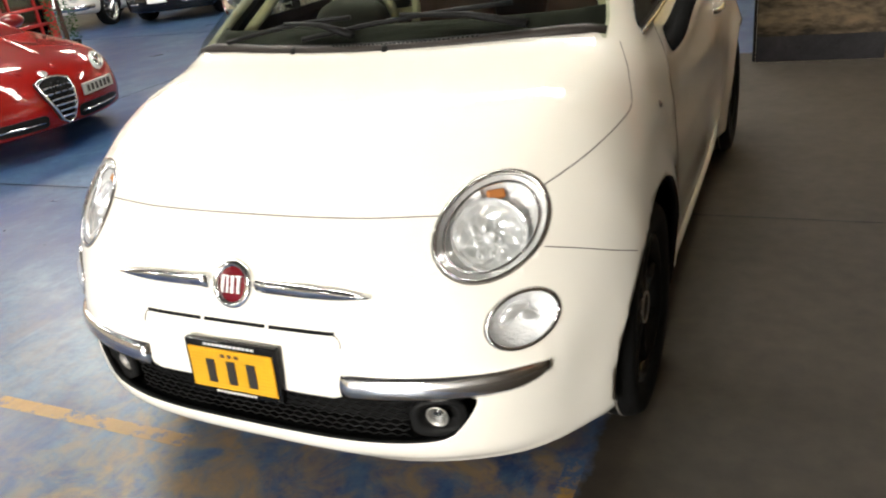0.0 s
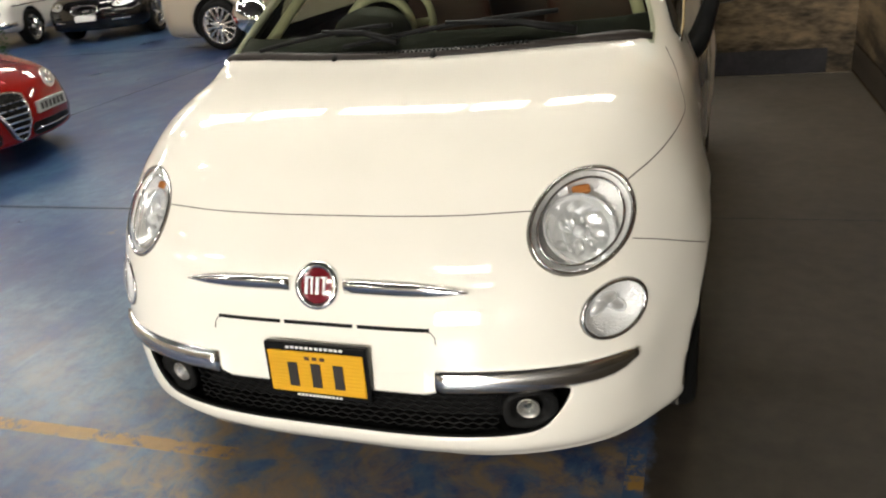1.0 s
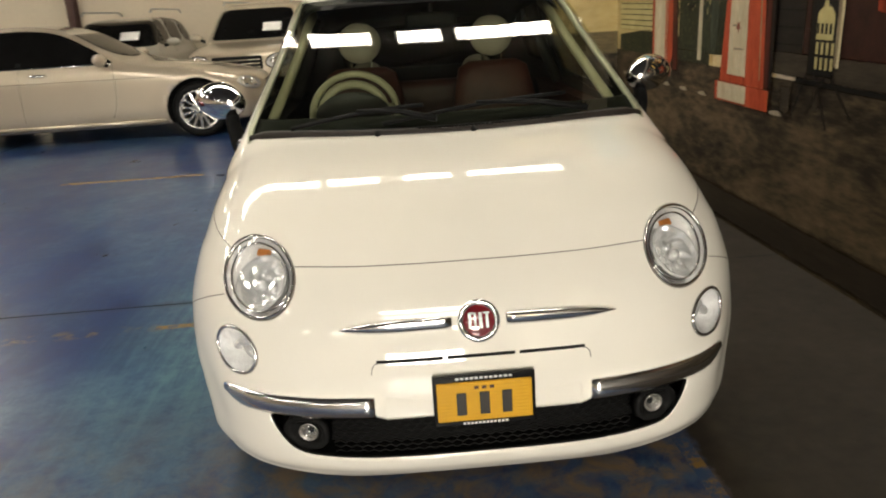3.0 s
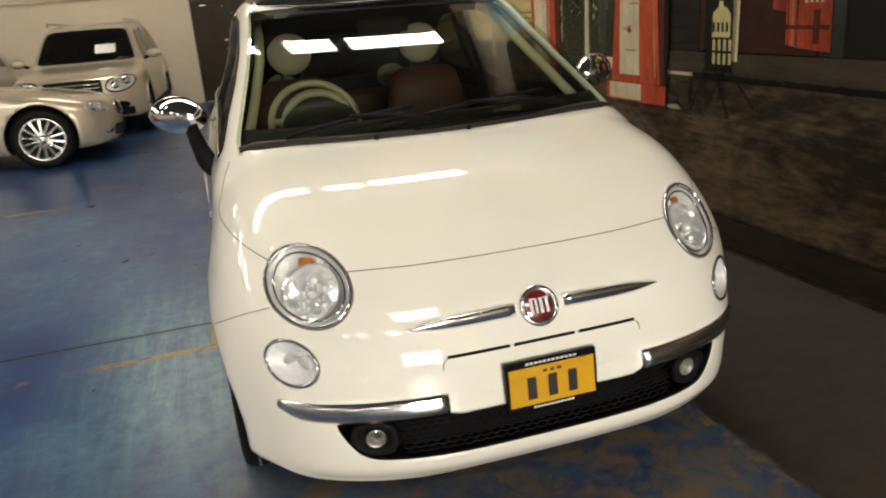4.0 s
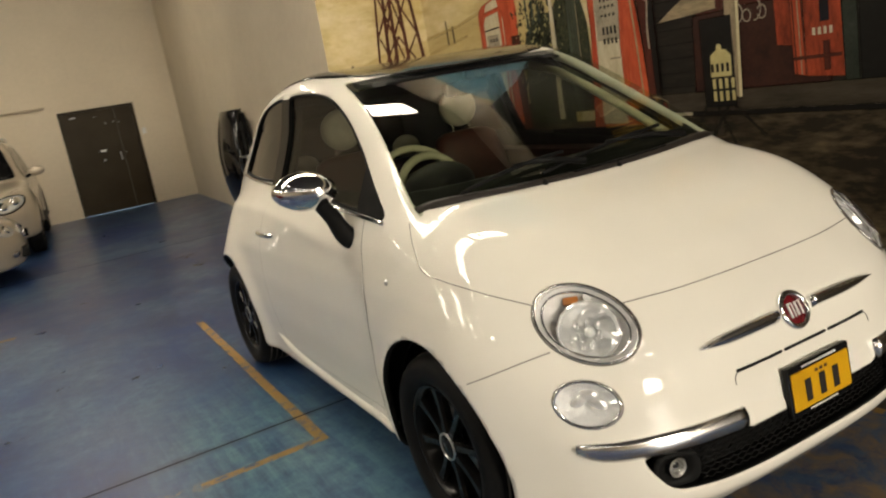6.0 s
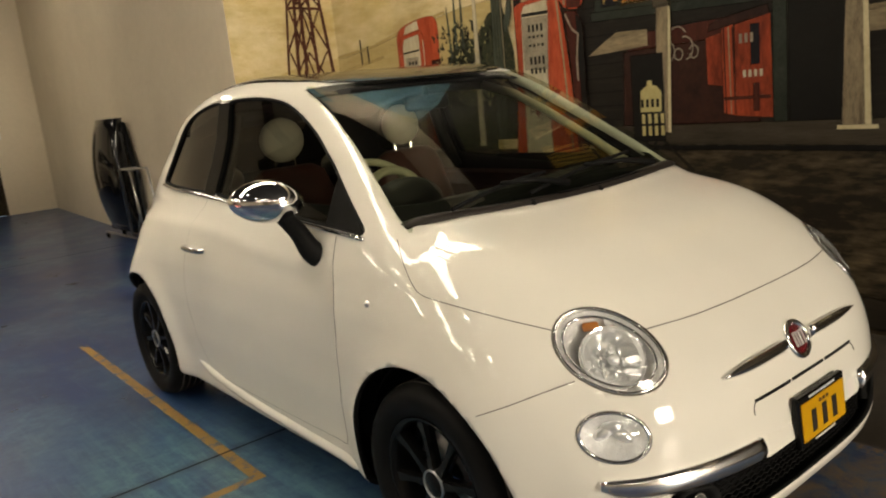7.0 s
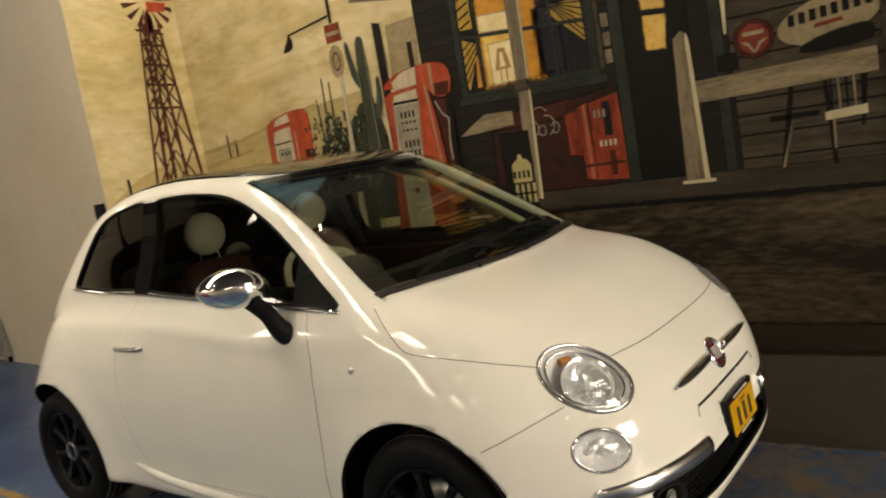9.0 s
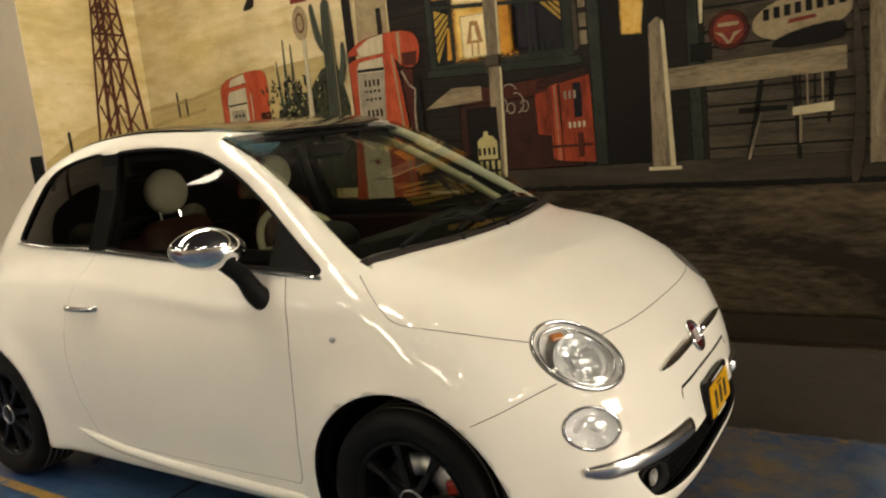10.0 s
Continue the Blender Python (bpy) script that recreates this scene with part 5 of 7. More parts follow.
CACTUS_M = dab("painted_cactus", (0.040, 0.055, 0.040), (0.10, 0.115, 0.080), (0.022, 0.030, 0.024), 12, 80, stretch=(1, 2.5, 0.5))
MILL_M = dab("painted_rust_tower", (0.060, 0.020, 0.011), (0.14, 0.045, 0.022), None, 10, 80)
GLOWING_WINDOW = dab("painted_lamplight", (0.70, 0.38, 0.05), (0.85, 0.62, 0.20), (0.55, 0.24, 0.03), 7, 50)
LAMP_WHITE = dab("painted_lamp_shade", (0.75, 0.60, 0.30), (0.88, 0.78, 0.48), None, 9, 50)
SHADE_ROSE = dab("painted_rose_shade", (0.30, 0.15, 0.055), (0.46, 0.25, 0.095), (0.60, 0.40, 0.17), 9, 60)
CLOUD_M = dab("painted_dust_cloud", (0.30, 0.215, 0.075), (0.44, 0.335, 0.145), None, 2.2, 14, stretch=(0.6, 0.5, 2.6))
AMBER_M = dab("painted_amber_glow", (0.50, 0.20, 0.02), (0.72, 0.36, 0.05), None, 8, 40)
VIOLET_M = dab("painted_violet_dark", (0.020, 0.014, 0.028), (0.040, 0.028, 0.045), None, 6, 50)
CURTAIN_M = dab("painted_curtain", (0.36, 0.22, 0.035), (0.55, 0.37, 0.07), (0.10, 0.07, 0.03), 9, 60, stretch=(1, 3, 0.7))
NIGHT_M = dab("painted_night_pane", (0.008, 0.007, 0.012), (0.022, 0.019, 0.028), None, 6, 50)
SIGN_CREAM = dab("painted_sign_cream", (0.26, 0.20, 0.11), (0.36, 0.29, 0.17), (0.16, 0.12, 0.06), 8, 60)
SIGN_RED = dab("painted_sign_red", (0.17, 0.026, 0.016), (0.25, 0.045, 0.025), None, 8, 60)
BADGE_YELLOW = dab("painted_oil_sign", (0.38, 0.32, 0.13), (0.52, 0.46, 0.22), None, 8, 60)

mural = thing("mural", (0, 0, 0), "painted wall mural of an old desert petrol station and windmill", "mural")
mural.matrix_basis = pose(MURAL_X, 0, 0)


def on_print(y, z):
    """Where a spot of the print comes to lie on the long wall."""
    return min(0.027 + 1.0144 * y, STEP_Y - 0.002), max(1.0052 * z + 0.0072 * y - 0.0035, 0.002)


def on_corner(x, z):
    return min(max(x, STEP_X + 0.001), MURAL_X - 0.002), z


def feather(bm, soft):
    """Gives each face of the patch a border over which the paint thins out."""
    cover = bm.verts.layers.float.new("cover")
    for f in bm.faces[:]:
        round_ = sum(e.calc_length() for e in f.edges)
        width = min(soft, 0.8 * f.calc_area() / max(round_, 1e-6))
        if width > 0.0004:
            bmesh.ops.inset_individual(bm, faces=[f], thickness=width, use_even_offset=False)
        for v in f.verts:
            v[cover] = 1.0
    bmesh.ops.triangulate(bm, faces=bm.faces[:])
    return bm


def daub(name, points, material, layer, label="", ease=0, owner=None, soft=0.016):
    """A flat patch of paint on the east wall: points along the wall and up."""
    pts = [tuple(p) for p in (eased(points, ease) if ease else points)]
    x = -0.0012 - 0.0011 * layer
    bm = bmesh.new()
    bm.faces.new([bm.verts.new((x, *on_print(y, z))) for y, z in pts])
    bmesh.ops.recalc_face_normals(bm, faces=bm.faces[:])
    return part(name, feather(bm, soft), material, owner or mural, label)


def daub_corner(name, points, material, layer, label="", ease=0, owner=None, soft=0.008):
    """The same on the return wall: points across and up."""
    pts = [tuple(p) for p in (eased(points, ease) if ease else points)]
    y = STEP_Y - 0.0012 - 0.0011 * layer
    bm = bmesh.new()
    bm.faces.new([bm.verts.new((x - MURAL_X, y, z)) for x, z in (on_corner(*q) for q in pts)])
    return part(name, feather(bm, soft), material, owner or mural, label)


def flecks(name, polygons, material, layer, label="", owner=None):
    """Many small strokes of one paint."""
    bm = bmesh.new()
    x = -0.0012 - 0.0011 * layer
    for pts in polygons:
        bm.faces.new([bm.verts.new((x, *on_print(y, z))) for y, z in pts])
    bmesh.ops.recalc_face_normals(bm, faces=bm.faces[:])
    return tagged(part(name, feather(bm, 0.003), material, owner or mural, label), kind="stuff")


def bar(name, a, b, w0, w1, material, layer, put_on=daub, owner=None):
    a, b = Vector(a), Vector(b)
    n = (b - a).normalized().orthogonal()
    return put_on(name, [a + n * w0, b + n * w1, b - n * w1, a - n * w0], material, layer, owner=owner)


def rect(y0, y1, z0, z1):
    return [(y0, z0), (y1, z0), (y1, z1), (y0, z1)]


TOP = 4.1
daub("sky", rect(2.2, STEP_Y - 0.002, 0.9, TOP), SKY_M, 0, "dusty yellow painted sky", soft=0.0)
daub("blue_sky", [(2.3, 2.95), (3.3, 2.9), (4.3, 3.05), (5.1, 3.4), (5.1, TOP), (2.3, TOP)], dab("painted_blue_sky", (0.10, 0.26, 0.36), (0.22, 0.40, 0.48), (0.40, 0.46, 0.40), 1.6, 10), 2, "pale blue painted upper sky", ease=2)
daub_corner("sky", rect(STEP_X, MURAL_X - 0.002, 0.9, TOP), SKY_M, 0, "dusty yellow painted sky", soft=0.0)
daub_corner("dune", [(STEP_X, 0.9), (MURAL_X - 0.003, 0.9), (MURAL_X - 0.003, 1.79), (1.65, 1.76), (1.4, 1.72), (1.2, 1.65), (STEP_X, 1.44)], DUNE_M, 2, "sandy painted hillside", soft=0.02)
daub_corner("scrub", rect(STEP_X, MURAL_X - 0.003, 0.93, 1.12), dab("painted_dry_scrub", (0.11, 0.088, 0.045), (0.20, 0.155, 0.075), (0.05, 0.045, 0.022), 6, 50, stretch=(0.6, 1, 2.2)), 4, "dull olive painted scrub", soft=0.05)
daub("dune", [(3.0, 0.9), (STEP_Y - 0.003, 0.9), (STEP_Y - 0.003, 1.74), (4.87, 1.75), (4.4, 1.80), (4.0, 1.87), (3.4, 1.95), (3.0, 1.97)], DUNE_M, 2, "sandy painted hillside")
daub_corner("road", rect(STEP_X, MURAL_X - 0.003, 0.002, 0.96), ROAD_M, 3, "dark painted desert road", soft=0.0)
daub("road", rect(-8.9, STEP_Y - 0.003, -0.08, 0.93), ROAD_M, 3, "dark painted road in front of the station", soft=0.0)

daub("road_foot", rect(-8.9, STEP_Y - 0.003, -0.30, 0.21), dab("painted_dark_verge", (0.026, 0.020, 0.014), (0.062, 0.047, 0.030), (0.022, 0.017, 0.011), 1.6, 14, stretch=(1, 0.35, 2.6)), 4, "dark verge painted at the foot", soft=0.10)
daub_corner("dark_foot", rect(STEP_X + 0.002, 1.72, 0.003, 0.19), dab("painted_slate_foot", (0.020, 0.019, 0.023), (0.042, 0.039, 0.044), None, 4, 40), 5, "slate grey painted band at the foot", soft=0.012)
for y0, z0, y1, z1 in ((5.0, 1.755, 4.4, 1.80), (4.4, 1.805, 3.95, 1.885), (3.95, 1.885, 3.5, 1.95), (4.95, 1.62, 4.3, 1.70), (4.8, 1.50, 4.2, 1.58)):
    bar("dune_ridge", (y0, z0), (y1, z1), 0.014, 0.012, CLOUD_M, 4)
# fence far off and flat scrub
daub("fence", [(3.05, 1.10), (4.9, 1.10), (4.9, 1.32), (3.05, 1.34)], BADGE_YELLOW, 3, "weathered yellow painted fence")
for k in range(5):
    daub("fence_rail_gap", rect(3.06, 4.88, 1.135 + k * 0.042, 1.143 + k * 0.042), WOOD_DARK, 4)
daub("scrub", [(3.05, 0.92), (4.9, 0.92), (4.9, 1.06), (4.2, 1.12), (3.6, 1.09), (3.05, 1.13)], LEAF_M, 3)
for y, z, h in ((6.43, 1.46, 0.20), (4.62, 1.70, 0.17), (4.52, 1.70, 0.11)):
    (daub if y < STEP_Y else daub_corner)("fence_post", rect((y if y < STEP_Y else 1.10) - 0.012, (y if y < STEP_Y else 1.10) + 0.014, z - 0.04, z + h), WOOD_DARK, 4)
# windmill on the return wall
def tower(k, z):
    """Across the tower at height z: k from 0 at its left leg to 1 at its right one."""
    h = (z - 1.50) / 1.45
    return (1.355 + 0.165 * h) * (1 - k) + (1.845 - 0.145 * h) * k


mill = daub_corner("windmill_leg", [(tower(0, 1.5) - 0.012, 1.5), (tower(0, 1.5) + 0.012, 1.5), (tower(0, 2.95) + 0.009, 2.95), (tower(0, 2.95) - 0.009, 2.95)], MILL_M, 4, "rust red painted windmill tower")
for k in (0.22, 0.40, 0.66, 1.0):
    bar("windmill_leg", (tower(k, 1.5), 1.5), (tower(k, 2.95), 2.95), 0.018, 0.013, MILL_M, 4, daub_corner, mill)
levels = (1.50, 1.86, 2.23, 2.43, 2.60, 2.77, 2.90)
for z in levels[2:]:
    bar("windmill_girt", (tower(-0.02, z), z + 0.006), (tower(1.02, z), z - 0.006), 0.011, 0.011, MILL_M, 5, daub_corner, mill)
for z0, z1 in zip(levels, levels[1:]):
    for k0, k1 in ((0.0, 0.45), (0.40, 0.05), (0.40, 0.95), (1.0, 0.5), (0.22, 0.5), (0.66, 0.42)):
        bar("windmill_brace", (tower(k0, z0), z0), (tower(k1, z1), z1), 0.010, 0.008, MILL_M, 5, daub_corner, mill)
bar("windmill_platform", (1.465, 2.895), (1.735, 2.865), 0.010, 0.010, MILL_M, 6, daub_corner, mill)
daub_corner("windmill_head", [(1.56, 2.88), (1.66, 2.87), (1.65, 3.0), (1.62, 3.08), (1.58, 3.02)], RED_DARK, 6, owner=mill)
for k in range(14):
    a = 2 * math.pi * k / 14 + 0.15
    c, s_ = math.cos(a), math.sin(a)
    daub_corner("windmill_blade", [(1.63 + 0.07 * c, 3.14 + 0.07 * s_), (1.63 + 0.24 * c - 0.035 * s_, 3.14 + 0.24 * s_ + 0.035 * c), (1.63 + 0.25 * c + 0.014 * s_, 3.14 + 0.25 * s_ - 0.014 * c)], MILL_M if k % 3 else RED_DARK, 6, owner=mill)
daub_corner("windmill_vane", [(1.62, 3.05), (1.79, 3.06), (1.82, 3.14), (1.62, 3.14)], RED_M, 7, owner=mill)
# far petrol pump
pump = daub("far_pump_hood", [(4.12, 1.80), (4.08, 1.89), (3.94, 1.93), (3.72, 1.955), (3.62, 1.94), (3.58, 1.86), (3.60, 1.60), (3.62, 0.85), (4.10, 0.85)], RED_M, 5, "small painted red and white petrol pump", ease=1)
daub("far_pump_side_shade", [(3.70, 1.62), (3.59, 1.62), (3.58, 0.85), (3.68, 0.85)], RED_DARK, 6, owner=pump)
daub("far_pump_band", [(4.01, 1.84), (3.98, 1.905), (3.83, 1.935), (3.81, 1.86)], PUMP_WHITE, 6, owner=pump)
daub("far_pump_front", [(4.09, 1.78), (4.02, 1.84), (3.80, 1.86), (3.76, 1.80), (3.78, 0.86), (4.09, 0.86)], RED_M, 7, owner=pump)
daub("far_pump_face", [(4.04, 1.75), (4.01, 1.81), (3.82, 1.83), (3.82, 0.88), (4.05, 0.88)], PUMP_WHITE, 8, owner=pump)
daub("far_pump_slot", [(4.03, 1.69), (3.83, 1.70), (3.83, 1.715), (4.03, 1.705)], BLACK_M, 9, owner=pump)
daub("far_pump_dial", rect(3.85, 4.01, 1.42, 1.66), PUMP_GREY, 9, owner=pump)
for y in (3.87, 3.91, 3.95):
    for z in (1.60, 1.52, 1.46):
        daub("far_pump_mark", rect(y, y + 0.025, z, z + 0.03), WOOD_DARK, 10, owner=pump)
bar("far_pump_edge_light", (3.775, 1.78), (3.79, 0.9), 0.006, 0.006, PUMP_WHITE, 9, owner=pump)
# sign pole, street lamp, bush and cactus
daub("bush", [(3.58, 1.0), (3.56, 1.50), (3.50, 1.62), (3.40, 1.70), (3.30, 1.74), (3.20, 1.72), (3.05, 1.88), (2.90, 1.90), (2.82, 1.6), (2.82, 1.0)], LEAF_M, 5, "dark painted desert bush")
rnd = random.Random(11)
for nm, mm, count, ly in (("bush_leaves", LEAF_M, 240, 6), ("bush_shadows", BLACK_M, 110, 7), ("bush_flecks", BADGE_YELLOW, 110, 8)):
    polys = []
    for k in range(count):
        y, z = rnd.triangular(2.90, 3.66, 3.36), rnd.uniform(1.25, 1.84)
        z -= 0.5 * max(0.0, abs(y - 3.33) - 0.16)
        a, L = rnd.uniform(-1.2, 1.2), rnd.uniform(0.02, 0.07) * (0.55 if nm == "bush_flecks" else 1.0)
        w = L * 0.28
        c, q = math.cos(a), math.sin(a)
        polys.append([(y - w * c, z + w * q), (y + L * 0.4 * q, z - L * 0.1 * c), (y + w * c, z - w * q), (y + L * q, z + L * c)])
    flecks(nm, polys, mm, ly)
for a, b in (((3.40, 1.66), (3.385, 2.13)), ((3.325, 1.66), (3.315, 2.09)), ((3.46, 1.6), (3.475, 1.98))):
    bar("tall_stalk", a, b, 0.020, 0.008, CACTUS_M, 7)
cactus = daub("cactus_trunk", [(3.06, 1.0), (3.02, 1.7), (3.00, 2.30), (2.95, 2.37), (2.89, 2.32), (2.90, 1.7), (2.92, 1.0)], CACTUS_M, 9, "tall grey green painted cactus", ease=1)
daub("cactus_arm", [(3.10, 2.34), (3.05, 2.34), (3.03, 2.20), (2.99, 2.07), (3.00, 1.96), (3.07, 2.06), (3.09, 2.18)], CACTUS_M, 9, owner=cactus, ease=1)
daub("cactus_arm", [(2.85, 2.05), (2.80, 2.03), (2.82, 1.80), (2.90, 1.70), (2.92, 1.80), (2.87, 1.88)], CACTUS_M, 9, owner=cactus, ease=1)
for y in (2.925, 2.955, 2.98):
    bar("cactus_rib", (y + 0.01, 1.0), (y, 2.28), 0.006, 0.004, LEAF_M, 10, owner=cactus)
daub("cactus_light", [(2.915, 1.3), (2.905, 2.25), (2.915, 2.30), (2.925, 1.3)], POST_M, 10, owner=cactus)
daub("roof_post", [(2.80, 0.95), (2.72, 0.95), (2.72, 2.40), (2.80, 2.42)], WOOD_DARK, 8, "dark painted porch post")
daub("sign_pole", [(3.24, 0.95), (3.165, 0.95), (3.155, 2.12), (3.19, 2.12)], PUMP_WHITE, 8, "pale painted sign pole")
daub("sign_pole_shade", [(3.18, 0.95), (3.165, 0.95), (3.155, 2.12), (3.162, 2.12)], PUMP_GREY, 9)
daub("pole_sign_disc", [(3.19 + 0.075 * math.cos(t), 2.22 + 0.125 * math.sin(t)) for t in (2 * math.pi * i / 24 for i in range(24))], SIGN_CREAM, 8, "round cream painted sign")
daub("pole_sign_ring", [(3.19 + 0.045 * math.cos(t), 2.22 + 0.075 * math.sin(t)) for t in (2 * math.pi * i / 20 for i in range(20))], SIGN_RED, 9)
daub("pole_sign_face", [(3.19 + 0.036 * math.cos(t), 2.22 + 0.062 * math.sin(t)) for t in (2 * math.pi * i / 20 for i in range(20))], SIGN_CREAM, 10)
daub("pole_sign_cap", rect(3.10, 3.26, 2.36, 2.50), SIGN_RED, 8)
daub("pole_sign_bar", rect(3.11, 3.25, 2.41, 2.445), SIGN_CREAM, 9)
daub("pole_upper", rect(3.165, 3.20, 2.5, 3.0), WOOD_DARK, 8)
bar("lamp_bracket", (3.20, 2.56), (3.66, 2.51), 0.012, 0.009, WOOD_DARK, 8)
daub("lamp_hood", [(3.64, 2.53), (3.69, 2.46), (3.75, 2.38), (3.62, 2.39), (3.60, 2.46)], WOOD_DARK, 8, "dark painted street lamp", ease=1)
# the station: walls, porch roof, window
daub("station_wall", rect(-8.9, 2.42, 1.06, TOP), WOOD_DARK, 4, "dark weathered painted board wall", soft=0.004)
for k in range(22):
    z = 1.10 + k * 0.085
    daub("board_line", [(1.0, z), (2.40, z + 0.004), (2.40, z + 0.012), (1.0, z + 0.008)], BLACK_M, 5)
daub("porch_roof", [(2.95, 2.62), (2.1, 2.44), (2.1, TOP), (2.5, TOP)], WOOD_DARK, 6, "dark painted porch roof")
daub("porch_eave", [(2.98, 2.60), (2.94, 2.64), (2.08, 2.48), (2.08, 2.43)], POST_M, 7)
daub("pale_building", [(2.70, 1.95), (2.44, 1.93), (2.42, 2.38), (2.68, 2.37)], SIGN_CREAM, 6, "pale painted shed behind the pumps")
daub("pale_building_window", rect(2.47, 2.52, 2.02, 2.22), WOOD_DARK, 7)
win = daub("station_window_frame", rect(1.12, 2.13, 1.70, 2.75), GREEN_FRAME, 6, "painted window with green frame and lamplight")
daub("window_glass", rect(1.18, 2.08, 1.775, 2.75), NIGHT_M, 7, owner=win)
daub("window_glow", rect(1.47, 1.945, 1.765, 2.40), AMBER_M, 8, owner=win, soft=0.13)
daub("window_glow_core", rect(1.60, 1.925, 1.785, 2.26), GLOWING_WINDOW, 9, owner=win, soft=0.10)
daub("violet_dusk", rect(1.33, 1.53, 1.79, 2.22), VIOLET_M, 8, owner=win, soft=0.09)
daub("upper_glow", [(1.92, 2.14), (1.60, 2.11), (1.60, 2.24), (1.92, 2.26)], LAMP_WHITE, 10, owner=win, soft=0.06)
daub("lamp_panel", rect(1.68, 1.875, 1.79, 2.07), LAMP_WHITE, 10, owner=win, soft=0.05)
daub("lamp_shade", [(1.835, 1.885), (1.715, 1.885), (1.745, 2.02), (1.80, 2.025)], SHADE_ROSE, 11, owner=win, soft=0.006)
daub("lamp_shade_light", [(1.80, 1.90), (1.75, 1.90), (1.765, 1.995), (1.79, 2.0)], LAMP_WHITE, 12, owner=win, soft=0.02)
for y in (1.80, 1.755):
    bar("lamp_leg", (y, 1.81), (y - 0.004, 1.885), 0.006, 0.006, SHADE_ROSE, 11, owner=win)
daub("curtain", [(2.065, 1.83), (2.06, 2.13), (1.955, 2.09), (1.96, 2.0), (2.02, 1.86), (2.055, 1.79)], CURTAIN_M, 9, "yellow striped painted curtain", owner=win, soft=0.006)
for k in range(5):
    bar("curtain_stripe", (2.065, 1.84 + 0.055 * k), (1.96, 1.99 + 0.035 * k), 0.006, 0.006, BLACK_M, 10, owner=win)
daub("curtain_side_glow", [(1.99, 1.80), (1.945, 1.80), (1.945, 2.02), (1.975, 1.98)], AMBER_M, 10, owner=win, soft=0.012)
daub("curtain", [(2.065, 2.19), (2.06, 2.42), (1.96, 2.42), (1.96, 2.185)], CURTAIN_M, 9, "yellow striped painted curtain", owner=win, soft=0.008)
for k in range(4):
    bar("curtain_stripe", (2.06, 2.20 + 0.06 * k), (1.97, 2.24 + 0.06 * k), 0.008, 0.008, BLACK_M, 10, owner=win)
daub("curtain", [(1.42, 2.16), (1.19, 1.94), (1.19, 2.20), (1.40, 2.20)], CURTAIN_M, 9, "yellow striped painted curtain", owner=win, soft=0.006)
daub("curtain", [(1.40, 2.24), (1.19, 2.23), (1.19, 2.75), (1.50, 2.75)], CURTAIN_M, 9, "yellow striped painted curtain", owner=win, soft=0.006)
for k in range(6):
    bar("curtain_stripe", (1.40 - 0.012 * k, 2.195 - 0.0 * k), (1.19, 1.965 + 0.042 * k), 0.005, 0.005, BLACK_M, 10, owner=win)
for k in range(5):
    bar("curtain_stripe", (1.42 - 0.05 * k, 2.24), (1.47 - 0.05 * k, 2.75), 0.008, 0.008, BLACK_M, 10, owner=win)
for y in (1.40, 1.94):
    daub("window_bar", rect(y - 0.014, y + 0.014, 1.77, 2.75), GREEN_FRAME, 11, owner=win)
daub("window_rail", [(1.18, 2.05), (2.08, 2.13), (2.08, 2.16), (1.18, 2.08)], GREEN_FRAME, 11, owner=win)
daub("window_jamb_lit", rect(1.085, 1.125, 1.75, 2.80), WOOD_GREY, 11, owner=win, soft=0.02)
daub("window_sill", [(1.08, 1.67), (2.16, 1.70), (2.16, 1.76), (1.08, 1.73)], GREEN_FRAME, 9, owner=win)
for y in (1.28, 1.32, 1.36):
    daub("bottle", [(y - 0.010, 1.73), (y + 0.010, 1.73), (y + 0.008, 1.80), (y, 1.86), (y - 0.008, 1.80)], GREEN_FRAME, 12)
for z in (1.78, 1.88, 1.99):
    daub("wall_stone", rect(1.035, 1.085, z, z + 0.085), POST_M, 6, soft=0.01)
# cooler and red drink machine under the window
daub("bench_top", [(2.20, 1.50), (1.76, 1.52), (1.76, 1.62), (1.98, 1.63)], RAIL_M, 7)
daub("cooler_box", [(1.96, 1.06), (1.10, 1.06), (1.10, 1.63), (1.90, 1.60)], RED_DARK, 6, "dark red painted drinks cooler")
daub("cooler_front", [(1.96, 1.06), (1.10, 1.06), (1.10, 1.53), (1.94, 1.51)], MAROON_M, 7, soft=0.03)
for y, z, r, a0, a1 in ((1.635, 1.475, 0.045, 0.9, 5.4), (1.565, 1.455, 0.026, 0.0, 6.3), (1.525, 1.485, 0.050, 1.3, 4.6), (1.472, 1.462, 0.028, 0.4, 6.0), (1.57, 1.53, 0.06, 1.0, 2.6)):
    arc = [(y + r * math.cos(t), z + 1.25 * r * math.sin(t)) for t in np.linspace(a0, a1, 11)]
    for a, b in zip(arc, arc[1:]):
        bar("pale_script_stroke", a, b, 0.0045, 0.0045, PUMP_GREY, 9)
MACHINE_M = dab("painted_machine_red", (0.15, 0.020, 0.008), (0.38, 0.060, 0.021), (0.07, 0.014, 0.008), 5, 40, stretch=(1, 2.0, 0.6))
mach = daub("drink_machine", [(1.235, 1.10), (1.03, 1.085), (1.04, 1.61), (1.235, 1.575)], MACHINE_M, 9, "bright red painted drinks machine", soft=0.008)
daub("machine_lid", [(1.39, 1.55), (1.23, 1.57), (1.04, 1.60), (1.05, 1.66), (1.25, 1.635), (1.38, 1.60)], MAROON_M, 8, owner=mach, soft=0.02)
daub("machine_front", [(1.395, 1.275), (1.30, 1.26), (1.305, 1.545), (1.40, 1.525)], MACHINE_M, 10, owner=mach, soft=0.008)
